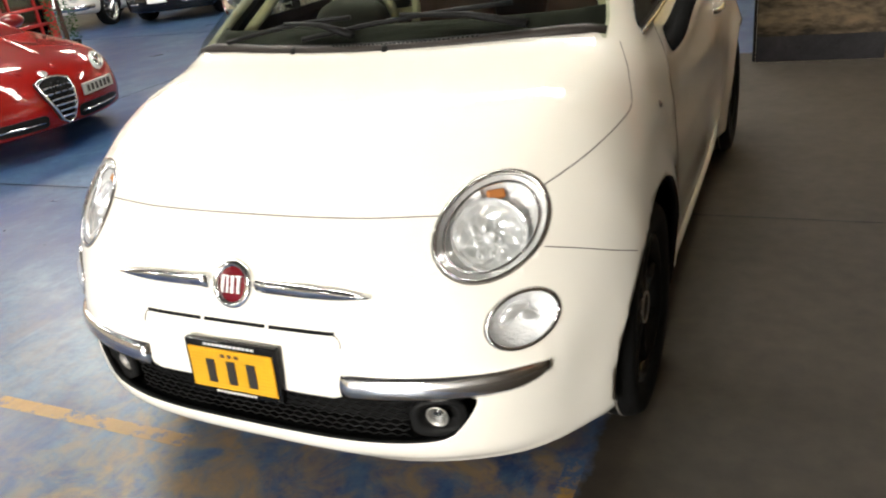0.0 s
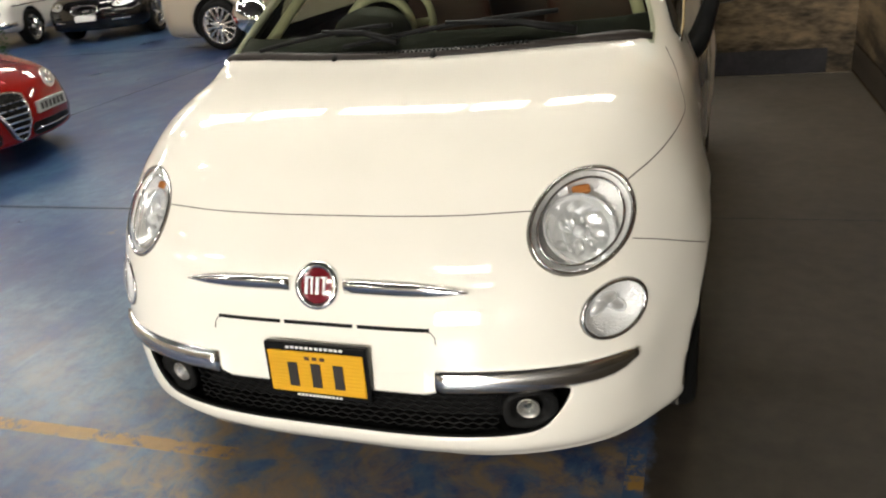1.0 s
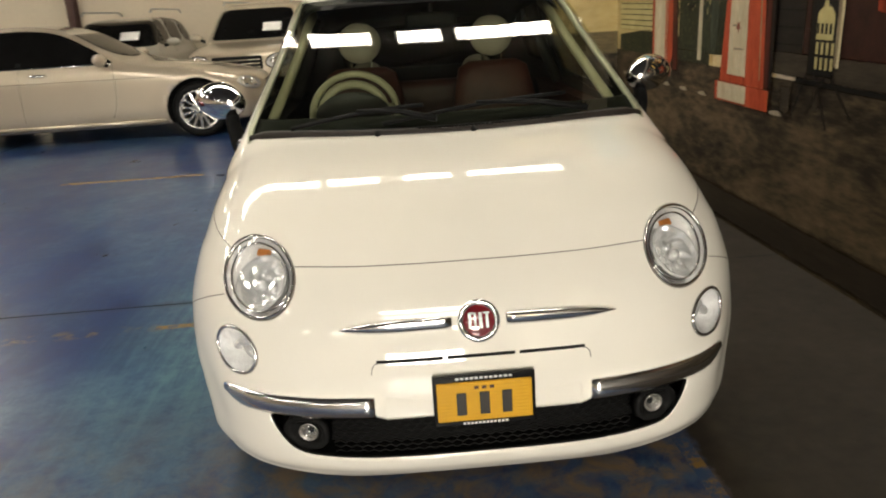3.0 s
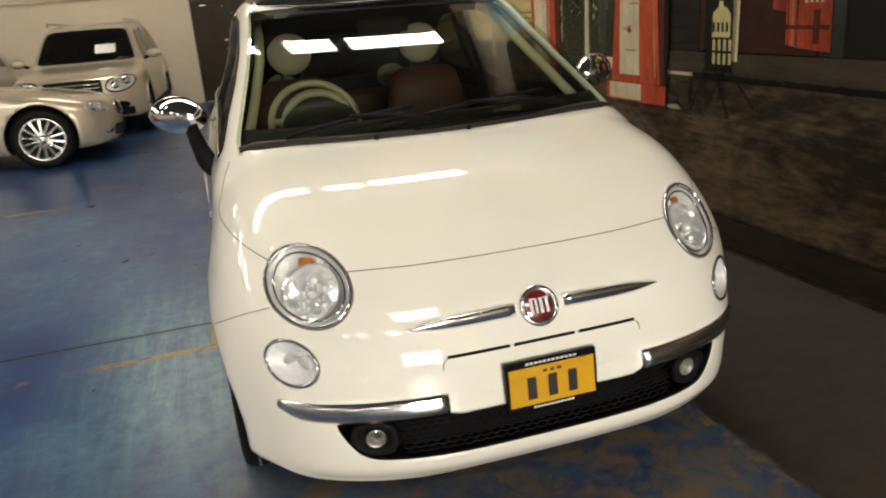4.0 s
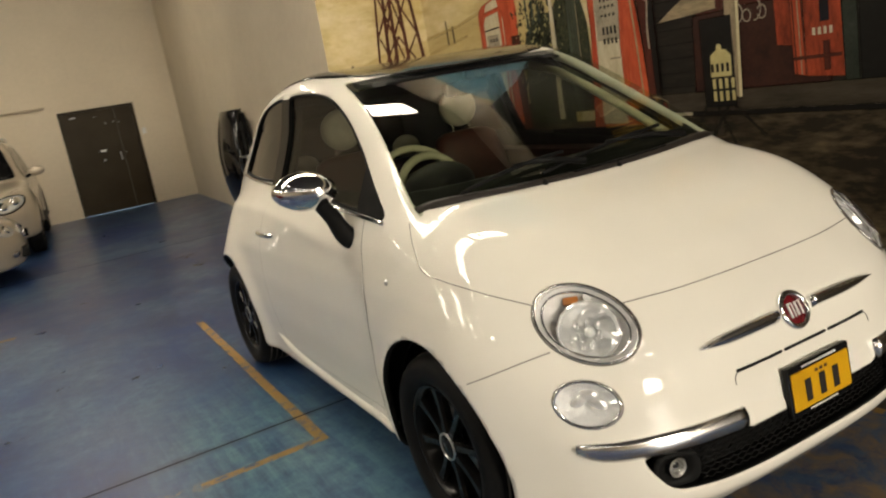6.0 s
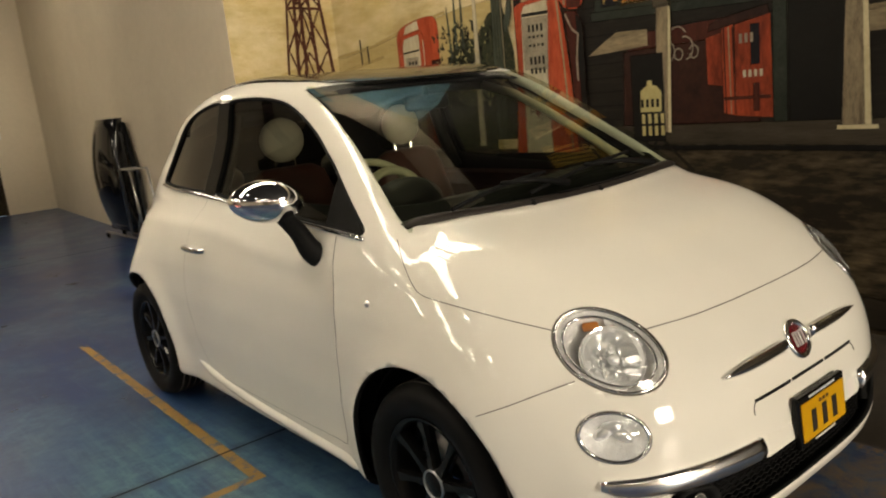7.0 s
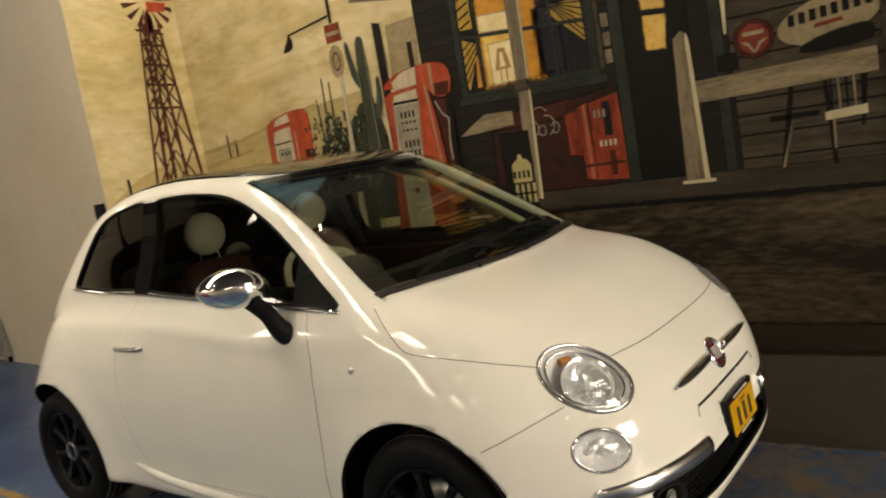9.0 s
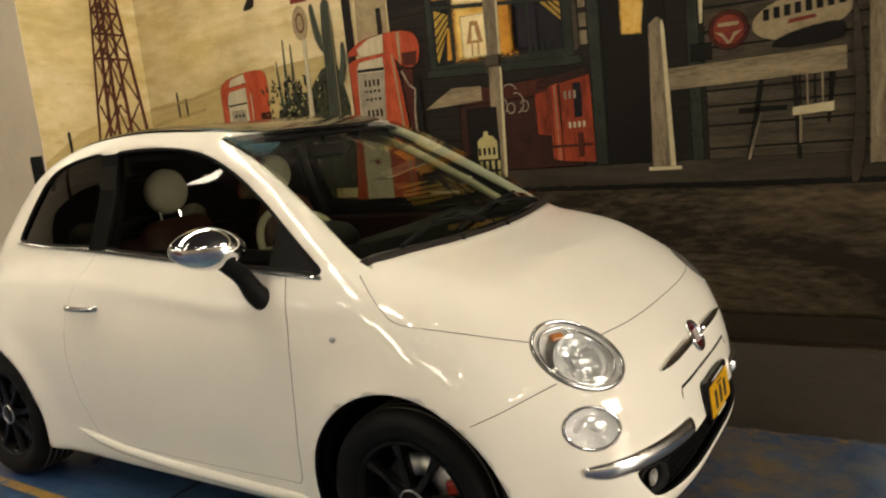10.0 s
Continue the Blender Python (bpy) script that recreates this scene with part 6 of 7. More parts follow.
daub("machine_corner", [(1.305, 1.115), (1.228, 1.10), (1.238, 1.58), (1.308, 1.565)], RED_M, 10, owner=mach, soft=0.012)
for d in (0.008, 0.036, 0.058):
    bar("machine_strip", (1.302 - d, 1.565), (1.295 - d, 1.11), 0.005, 0.004, RED_DARK if d != 0.036 else SIGN_CREAM, 11, owner=mach)
daub("machine_slot", rect(1.095, 1.15, 1.36, 1.57), NIGHT_M, 10, owner=mach, soft=0.012)
daub("machine_slot", rect(1.10, 1.14, 1.12, 1.27), RED_DARK, 10, owner=mach, soft=0.012)
daub("machine_band", rect(1.04, 1.30, 1.185, 1.205), RED_DARK, 12, owner=mach, soft=0.006)
for k in range(4):
    daub("machine_mark", rect(1.082 + 0.030 * k, 1.100 + 0.030 * k, 1.300, 1.338), PUMP_WHITE, 12, owner=mach, soft=0.004)
for k in range(3):
    daub("machine_mark", rect(1.13 + 0.030 * k, 1.148 + 0.030 * k, 1.475, 1.525), PUMP_GREY, 12, owner=mach, soft=0.004)
# porch posts, door and step
daub("porch_post", [(1.725, 1.02), (1.625, 1.02), (1.60, 1.74), (1.58, 2.75), (1.70, 2.75), (1.70, 1.74)], POST_M, 13, "pale weathered painted porch post")
daub("porch_post_edge", [(1.65, 1.02), (1.625, 1.02), (1.60, 1.74), (1.58, 2.75), (1.60, 2.75), (1.622, 1.74)], POST_LIT, 14)
daub("post_band", rect(1.60, 1.72, 1.72, 1.80), WOOD_GREY, 14)
daub("door_frame_green", rect(0.955, 1.035, 1.06, 3.0), GREEN_FRAME, 8, "painted green door frame")
daub("doorway", rect(0.58, 0.955, 1.06, 3.0), BLACK_M, 7, "dark painted doorway")
daub("door_glow", [(0.84, 1.80), (0.715, 1.79), (0.69, 2.0), (0.69, 2.6), (0.84, 2.6)], GLOWING_WINDOW, 8, "amber painted door window", soft=0.035)
daub("door_glow_bar", [(0.845, 2.0), (0.685, 1.98), (0.685, 2.02), (0.845, 2.04)], BLACK_M, 9)
daub("stub_post", [(0.70, 1.03), (0.56, 1.03), (0.585, 1.80), (0.60, 1.86), (0.63, 1.88), (0.68, 1.84)], POST_M, 13, "short pale painted post", ease=0)
daub("stub_post_edge", [(0.595, 1.03), (0.56, 1.03), (0.585, 1.80), (0.60, 1.86), (0.615, 1.82)], POST_LIT, 14)
daub("post_shoe", rect(0.53, 0.72, 1.015, 1.04), POST_LIT, 14)
daub("green_jamb", rect(0.405, 0.475, 1.06, 3.0), GREEN_FRAME, 8)
daub("jamb_lit", [(0.405, 1.80), (0.385, 1.80), (0.37, 2.10), (0.38, 3.0), (0.405, 3.0)], POST_LIT, 9)
daub("porch_rail", [(0.585, 1.46), (-0.30, 1.475), (-0.30, 1.60), (0.585, 1.585)], RAIL_M, 12, "pale painted porch rail", soft=0.008)
daub("side_wall", rect(-8.8, 0.385, 1.06, 3.0), WOOD_GREY, 5, "grey painted board siding")
for k in range(18):
    z = 1.13 + k * 0.105 + (0.01 if k % 3 else -0.01)
    daub("siding_line", [(-3.0, z), (0.38, z - 0.006), (0.38, z + 0.008), (-3.0, z + 0.014)], BLACK_M, 6)
# signs
sign = daub("round_sign", [(0.255 + 0.108 * math.cos(t), 1.748 + 0.108 * math.sin(t)) for t in (2 * math.pi * i / 28 for i in range(28))], RED_DARK, 9, "round red painted sign")
daub("round_sign_face", [(0.255 + 0.086 * math.cos(t), 1.748 + 0.086 * math.sin(t)) for t in (2 * math.pi * i / 28 for i in range(28))], SIGN_RED, 10, owner=sign)
daub("sign_bar", rect(0.20, 0.31, 1.765, 1.79), SIGN_CREAM, 11, owner=sign)
daub("sign_wings", [(0.325, 1.742), (0.28, 1.735), (0.255, 1.69), (0.23, 1.735), (0.185, 1.742), (0.22, 1.712), (0.245, 1.675), (0.265, 1.675), (0.29, 1.712)], SIGN_CREAM, 11, owner=sign)
sign = daub("oval_sign", [(-0.10 + 0.245 * math.cos(t), 1.775 + 0.118 * math.sin(t) - 0.03 * math.cos(t)) for t in (2 * math.pi * i / 36 for i in range(36))], SIGN_CREAM, 9, "cream oval painted sign with dark bars")
for k in range(8):
    y = 0.085 - k * 0.050
    daub("sign_stroke", rect(y - 0.034, y, 1.765 + 0.005 * k, 1.825 + 0.005 * k), BLACK_M, 10, owner=sign)
daub("sign_red_band", [(-0.03, 1.735), (-0.17, 1.75), (-0.16, 1.77), (-0.04, 1.76)], SIGN_RED, 11, owner=sign)
daub("red_panel", rect(-0.36, 0.13, 1.93, 2.6), SIGN_RED, 9, "plain red painted panel")
daub("red_panel_edge", rect(-0.36, 0.13, 1.93, 1.96), PUMP_WHITE, 10)
daub("small_dark_sign", rect(0.34, 0.46, 1.60, 1.70), BLACK_M, 9)
# chair, stool, wheel and far posts
for pts in ([(0.115, 1.47), (0.085, 1.47), (0.16, 1.05), (0.19, 1.05)], [(-0.045, 1.50), (-0.07, 1.50), (-0.085, 1.04), (-0.06, 1.04)], [(-0.22, 1.48), (-0.25, 1.48), (-0.22, 1.22), (-0.20, 1.22)]):
    daub("chair_leg", pts, BLACK_M, 9)
daub("chair_leg_lit", [(0.115, 1.30), (0.10, 1.30), (0.165, 1.05), (0.185, 1.05)], POST_M, 10)
daub("chair_leg_lit", [(-0.075, 1.28), (-0.09, 1.28), (-0.085, 1.12), (-0.07, 1.12)], POST_M, 10)
daub("chair_seat", [(0.22, 1.30), (-0.02, 1.30), (-0.02, 1.33), (0.22, 1.33)], BLACK_M, 9)
daub("chair_seat_lit", [(-0.04, 1.265), (-0.24, 1.275), (-0.24, 1.33), (-0.04, 1.315)], POST_LIT, 10, "pale painted chair seat")
for k in range(5):
    daub("chair_slat", rect(-0.075 - 0.035 * k - 0.012, -0.075 - 0.035 * k, 1.31, 1.48), BLACK_M if k % 2 == 0 else POST_M, 9)
daub("dark_bundle", [(0.05, 1.612), (-0.28, 1.618), (-0.31, 1.69), (-0.27, 1.735), (-0.06, 1.705), (0.04, 1.665)], BLACK_M, 13, "black painted bundle on the rail", ease=1)
daub("bent_trunk", [(-0.285, 0.90), (-0.365, 0.90), (-0.395, 1.30), (-0.375, 1.70), (-0.33, 1.88), (-0.315, 1.72), (-0.325, 1.30)], KERB_M, 13, "dark painted leaning post", ease=1, soft=0.02)
daub("porch_post", [(-0.50, 1.0), (-0.39, 1.0), (-0.40, 2.6), (-0.50, 2.6)], POST_M, 12, "pale weathered painted porch post")
daub("porch_post_edge", [(-0.50, 1.0), (-0.480, 1.0), (-0.480, 2.6), (-0.50, 2.6)], POST_LIT, 13)
for r, mm, ly in ((0.245, BLACK_M, 9), (0.215, PUMP_WHITE, 10), (0.150, BLACK_M, 11), (0.136, PUMP_GREY, 12), (0.120, LEAF_M, 13)):
    daub("wagon_wheel", [(-0.70 + r * math.cos(t), 1.42 + r * 1.1 * math.sin(t)) for t in (2 * math.pi * i / 28 for i in range(28))], mm, ly, "painted wheel with a white wall")
# boardwalk edge and step
daub("boardwalk", [(-8.9, 0.86), (2.35, 0.95), (2.35, 1.07), (-8.9, 1.07)], KERB_M, 6, "grey painted boardwalk edge")
daub("boardwalk_shadow", [(-8.9, 0.83), (2.0, 0.92), (2.0, 0.955), (-8.9, 0.865)], BLACK_M, 7)
# the tall near pump
pump = daub("pump_hood", [(2.80, 1.92), (2.77, 1.98), (2.64, 2.035), (2.42, 2.055), (2.28, 2.045), (2.20, 2.00), (2.185, 1.90), (2.22, 1.79), (2.35, 1.80), (2.41, 1.88), (2.70, 1.92)], RED_M, 14, "tall painted red and white petrol pump", ease=1)
daub("pump_hood_light", [(2.37, 2.04), (2.335, 2.04), (2.345, 1.83), (2.365, 1.83)], SIGN_CREAM, 15, owner=pump)
daub("pump_hood_shade", [(2.34, 1.90), (2.21, 1.90), (2.225, 1.80), (2.34, 1.81)], RED_DARK, 15, owner=pump)
daub("pump_band", [(2.71, 1.97), (2.60, 2.03), (2.47, 2.045), (2.48, 1.90), (2.69, 1.91)], PUMP_WHITE, 15, owner=pump)
daub("pump_frame", [(2.79, 1.88), (2.74, 1.905), (2.45, 1.925), (2.395, 1.89), (2.36, 1.69), (2.33, 1.40), (2.30, 0.85), (2.86, 0.85), (2.79, 1.5)], RED_M, 16, "red painted pump front", owner=pump)
daub("pump_side", [(2.36, 1.80), (2.26, 1.79), (2.21, 1.70), (2.22, 0.86), (2.32, 0.86), (2.33, 1.4)], RED_DARK, 15, owner=pump)
daub("pump_side_dark", [(2.27, 1.78), (2.21, 1.70), (2.22, 0.86), (2.26, 0.86)], BLACK_M, 16, owner=pump)
daub("pump_edge_light", [(2.425, 1.905), (2.405, 1.895), (2.375, 1.5), (2.345, 0.9), (2.36, 0.9), (2.395, 1.5)], SIGN_CREAM, 17, owner=pump)
daub("pump_face", [(2.725, 1.83), (2.70, 1.88), (2.49, 1.895), (2.485, 1.80), (2.52, 1.42), (2.52, 0.9), (2.76, 0.9), (2.745, 1.43)], PUMP_WHITE, 17, "off-white painted pump face", owner=pump)
daub("pump_slot", [(2.72, 1.805), (2.49, 1.80), (2.49, 1.825), (2.715, 1.83)], BLACK_M, 18, owner=pump)
daub("pump_dial", [(2.72, 1.80), (2.495, 1.795), (2.515, 1.45), (2.725, 1.46)], PUMP_GREY, 18, owner=pump)
for z, h in ((1.70, 0.05), (1.66, 0.02), (1.605, 0.02), (1.49, 0.055), (1.43, 0.04)):
    for k in range(4):
        daub("pump_mark", rect(2.54 + 0.036 * k, 2.562 + 0.036 * k, z + 0.004 * (k % 2), z + h), WOOD_DARK, 19, owner=pump)
for y, z, w in ((2.55, 1.76, 0.08), (2.60, 1.57, 0.07), (2.53, 1.33, 0.10), (2.62, 1.18, 0.09), (2.56, 1.05, 0.12)):
    daub("pump_scuff", rect(y, y + w, z, z + 0.012), PUMP_GREY, 19, owner=pump)
daub("pump_star", [(2.63 + (0.035 if k % 2 else 0.015) * math.cos(math.pi * k / 5 + 0.3), 1.18 + (0.04 if k % 2 else 0.017) * math.sin(math.pi * k / 5 + 0.3)) for k in range(10)], SIGN_RED, 20, owner=pump)
daub("pump_foot", rect(2.24, 2.92, 0.735, 0.86), RED_M, 17, owner=pump)
daub("pump_foot_face", rect(2.50, 2.88, 0.745, 0.855), PUMP_WHITE, 18, owner=pump)
for a, b in (((2.35, 1.78), (2.30, 1.68)), ((2.30, 1.68), (2.25, 1.645)), ((2.255, 1.65), (2.275, 1.49)), ((2.275, 1.49), (2.275, 1.36))):
    bar("pump_hose", a, b, 0.009, 0.007, PUMP_GREY, 19, owner=pump)
# oil sign on a trestle
daub("oil_sign_board", rect(1.66, 1.885, 0.97, 1.48), BLACK_M, 16, "black painted oil sign on a trestle")
daub("oil_sign_bottle", [(1.83, 1.14), (1.68, 1.14), (1.675, 1.26), (1.71, 1.30), (1.735, 1.30), (1.74, 1.33), (1.775, 1.33), (1.78, 1.30), (1.825, 1.27)], BADGE_YELLOW, 17)
for z, w in ((1.20, 0.115), (1.105, 0.14), (1.035, 0.14)):
    for k in range(4):
        daub("oil_sign_stroke", rect(1.83 - w * (k + 0.85) / 3.3, 1.83 - w * (k + 0.25) / 3.3, z - 0.03, z + 0.03 if z < 1.15 else z + 0.02), BADGE_YELLOW if z < 1.15 else BLACK_M, 18)
for a, b in (((1.88, 0.98), (2.0, 0.75)), ((1.80, 0.98), (1.68, 0.73)), ((1.68, 0.98), (1.49, 0.80)), ((1.72, 0.98), (1.86, 0.78))):
    bar("trestle_leg", a, b, 0.010, 0.010, WOOD_DARK, 16)
for y0, y1, z0, z1 in ((2.02, 2.12, 0.76, 0.90), (1.76, 1.82, 0.80, 0.90)):
    daub("pale_stone", rect(y0, y1, z0, z1), KERB_M, 15)
for k in range(9):
    y = 2.1 + 0.32 * k
    daub("rubble", [(y, 0.735), (y + 0.12, 0.73), (y + 0.15, 0.75), (y + 0.04, 0.765)], PUMP_GREY, 8)

# ---- the other cars ----
DARK_WINDOW = plain("dark_car_window", (0.004, 0.004, 0.004), (0.007, 0.007, 0.007), rough=0.08, spread=0.03, bump=0.0, spec=0.12)


class Shape:
    """The form of a car: nose at y = 0 facing -y, its outlines from the side, and its widths."""

    def __init__(self, low, high, half, waist_z, roof_half, bow, axles, wheel_r, rear_bow=0.25, flare=0.015):
        top = max(z for _, z in high) + 0.3
        end = max(y for y, _ in low) + 0.5
        self.low = Outline(curve(low, 5, True), (-0.9, -0.2), (end, top), 0.03)
        self.high = Outline(curve(high, 5, True), (-0.9, -0.2), (end, top), 0.03)
        self.half, self.waist, self.roof_half, self.bow, self.axles, self.r, self.rear_bow, self.flare = half, waist_z, roof_half, bow, axles, wheel_r, rear_bow, flare
        self.long, self.tall = max(y for y, _ in low), max(z for _, z in high)

    def __call__(self, x, y, z):
        ax = np.abs(x)
        mid = self.long / 2
        f, r = np.clip((mid - y) / mid, 0, 1), np.clip((y - mid) / mid, 0, 1)
        k = (ax / self.half) ** 2.4
        ye = y - self.bow * k * np.sqrt(f) + self.rear_bow * k * np.sqrt(r)
        w = self.half - 0.05 * np.clip((0.35 - z) / 0.25, 0, 1) - 0.07 * np.clip((z - self.waist + 0.25) / 0.3, 0, 1) ** 2
        for ay in self.axles:
            w = w + self.flare * np.exp(-((np.hypot(y - ay, z - self.r) - self.r - 0.06) / 0.10) ** 2)
        lower = smax(self.low(ye, z), ax - w, 0.13)
        t = np.clip((z - self.waist) / (self.tall - self.waist), 0, 1)
        wu = (self.half - 0.075) * (1 - t) + self.roof_half * t
        yu = y - 0.18 * k * np.clip((mid - y) / mid * 2, 0, 1) + 0.18 * k * np.clip((y - mid) / mid * 2, 0, 1)
        return smin(lower, smax(self.high(yu, z), ax - wu, 0.14), 0.05)


def rim_wheel(car, m, r, rim_mat, spokes, wide=0.11, paired=True):
    k = r / 0.33
    rim = bmesh.new()
    lathe([(-0.09, 0.225 * k), (0.0, 0.205 * k), (0.075, 0.222 * k), (0.088, 0.240 * k), (0.094, 0.236 * k), (0.080, 0.215 * k), (-0.08, 0.205 * k)], 40, "X", rim)
    w = part("wheel", rim, rim_mat, car, "alloy wheel with a black tyre", True, m)
    part("tyre", lathe([(-0.085, 0.222 * k), (-wide, 0.27 * k), (-0.085, r - 0.008), (-0.05, r), (0.05, r), (0.085, r - 0.008), (wide, 0.27 * k), (0.090, 0.236 * k)], 48, "X"), RUBBER, w, "", True)
    part("wheel_well", lathe([(0.01, 0.002), (0.01, 0.205 * k)], 32, "X"), BLACK_PLASTIC, w)
    for i in range(spokes):
        for off in ((-0.09, 0.09) if paired else (0.0,)):
            sp = bmesh.new()
            a, b = 2 * math.pi * i / spokes, 2 * math.pi * i / spokes + off * 2.2
            p0 = Vector((0.078, 0.035 * k * math.cos(a), 0.035 * k * math.sin(a)))
            p1 = Vector((0.080, 0.222 * k * math.cos(b), 0.222 * k * math.sin(b)))
            tube([p0, p0.lerp(p1, 0.5) + Vector((0.004, 0, 0)), p1], [0.011 * k, 0.008 * k, 0.009 * k], 5, sp)
            part("spoke", sp, rim_mat, w)
    part("hub_cap", lathe([(0.06, 0.050 * k), (0.090, 0.045 * k), (0.098, 0.02 * k), (0.099, 0.002)], 20, "X"), rim_mat, w, "", True)
    return w


def build_car(name, label, shape, paint, m, side_glass, shield, wheel_in, rims=(ALLOY, 10, True), step=0.06, roof_panel=None, seams=()):
    car = thing(name, (0, 0, 0), label, "car")
    car.matrix_basis = m
    half, L, H = shape.half, shape.long, shape.tall
    span = ((-half - 0.15, -0.2, 0.10), (half + 0.15, L + 0.2, H + 0.12), (-half * 0.35, 0.75, 0.45), (half * 0.35, L - 0.7, 0.62))
    me = skin(shape, *span, step, (0.0,))
    me.materials.append(paint)
    cut = bmesh.new()
    for s in (-1, 1):
        for ay in shape.axles:
            n = len(cut.verts)
            lathe([(s * (half - 0.28), shape.r + 0.045), (s * (half + 0.3), shape.r + 0.045)], 40, "X", cut, True)
            cut.verts.ensure_lookup_table()
            for v in cut.verts[n:]:
                v.co += Vector((0, ay, shape.r + 0.01))
    put("body", carve(me, cut, "DIFFERENCE", BLACK_PLASTIC), (), car, "", True)
    glass = skin(shape, *span, step, (0.004, -0.004))

    def panel(pname, shapes, mat, lab=""):
        g = carve(glass.copy(), prisms(shapes), "INTERSECT")
        g.materials.clear()
        return put(pname, g, mat, car, lab, True)

    for s in (-1, 1):
        for outline in side_glass:
            panel("side_window", [([(0, a, b) for a, b in eased(outline, 2)], (s, 0, 0), half * 0.4, half + 0.2)], DARK_WINDOW, "dark side window")
    panel("windscreen", [([(a, 0, b) for a, b in eased(shield, 2)], (0, 1, 0), 0.5, L * 0.47)], DARK_WINDOW, "dark windscreen")
    for s in (-1, 1):
        for ay in shape.axles:
            rim_wheel(car, pose(s * wheel_in, ay, shape.r, 0, 0, 0 if s > 0 else 180), shape.r, *rims[:2], paired=rims[2])
    for nm, pts in seams:
        for s in (-1, 1):
            part(nm, tube(settle(curve([on_side(s, y, z, shape) for y, z in pts], 4), shape, -0.001), 0.0035, 5), SEAM, car, "", True)
    return car, panel


def door_mirror(car, at, s, paint):
    bm = bmesh.new()
    bmesh.ops.create_uvsphere(bm, u_segments=20, v_segments=12, radius=1.0, matrix=pose(*at) @ Matrix.Diagonal((0.12, 0.07, 0.075, 1)))
    mm = part("door_mirror", bm, paint, car, "", True)
    part("mirror_foot", tube([(at[0] - s * 0.06, at[1], at[2] - 0.03), (at[0] - s * 0.16, at[1] - 0.03, at[2] - 0.07)], 0.025, 8), BLACK_PLASTIC, mm, "", True)


def lamp_unit(car, shape, c, a, b, lens_mat=LENS, bowl=True, name="headlight", tilt=0.0, label="clear headlight"):
    o = Oval(c, a, b, shape, tilt)
    lamp = part(name, o.hoop(1.0, 0.0, 0.008), BRUSHED if bowl else BLACK_PLASTIC, car, label, True)
    if bowl:
        part("reflector", o.dome(0.98, 0.003, 0.006, 4), LAMP_SILVER, lamp, "", True)
        for u in (-0.45, 0.35):
            bm = bmesh.new()
            bmesh.ops.create_uvsphere(bm, u_segments=14, v_segments=8, radius=b * 0.62, matrix=o.place(u * a, 0, 0.004) @ Matrix.Diagonal((1, 1, 0.35, 1)))
            part("bulb_unit", bm, CHROME, lamp, "", True)
    part("lens", o.dome(0.98, 0.010, 0.014, 4), lens_mat, lamp, "", True)
    return lamp


# long silver saloon seen from its side
LONG = Shape([(0.09, 0.178), (0.0, 0.272), (-0.01, 0.460), (0.04, 0.610), (0.18, 0.704), (0.54, 0.780), (1.08, 0.855), (1.58, 0.912), (2.34, 0.926), (3.42, 0.940), (4.05, 0.948), (4.48, 0.935), (4.59, 0.830),
              (4.63, 0.573), (4.62, 0.347), (4.50, 0.197), (3.78, 0.169), (2.16, 0.164), (0.81, 0.169)],
             [(1.40, 0.836), (1.55, 0.921), (1.89, 1.109), (2.25, 1.297), (2.60, 1.372), (2.97, 1.385), (3.33, 1.352), (3.69, 1.245), (4.0, 1.085), (4.25, 0.930), (3.96, 0.742), (2.70, 0.695), (1.71, 0.723)],
             0.93, 0.915, 0.58, 0.34, (0.79, 3.59), 0.325)
saloon, sal_panel = build_car("silver_saloon", "long silver saloon with multi-spoke alloy wheels and dark windows", LONG, WARM_SILVER, pose(-1.74, 9.17, 0, 0, 0, 92) @ Matrix.Diagonal((1.02, 1.07, 1.06, 1.0)),
                              [[(1.70, 0.918), (1.74, 0.95), (1.92, 1.075), (2.20, 1.235), (2.42, 1.310), (2.70, 1.338), (3.00, 1.338), (3.28, 1.305), (3.55, 1.215), (3.74, 1.110), (3.86, 1.01), (3.87, 0.955), (3.80, 0.935), (3.0, 0.926), (2.3, 0.920)]],
                              [(-0.62, 0.968), (0.62, 0.968), (0.50, 1.306), (0.3, 1.334), (-0.3, 1.334), (-0.50, 1.306)], 0.83, (ALLOY, 14, True), 0.06,
                              seams=(("door_line", [(1.72, 0.905), (1.70, 0.742), (1.72, 0.460), (1.78, 0.300)]), ("door_line", [(2.76, 0.915), (2.77, 0.648), (2.77, 0.300)]), ("door_line", [(3.86, 0.93), (3.72, 0.798), (3.50, 0.700), (3.22, 0.554), (3.12, 0.300)]),
                                     ("waist_crease", [(0.9, 0.735), (1.9, 0.745), (2.9, 0.752), (4.0, 0.765)])))
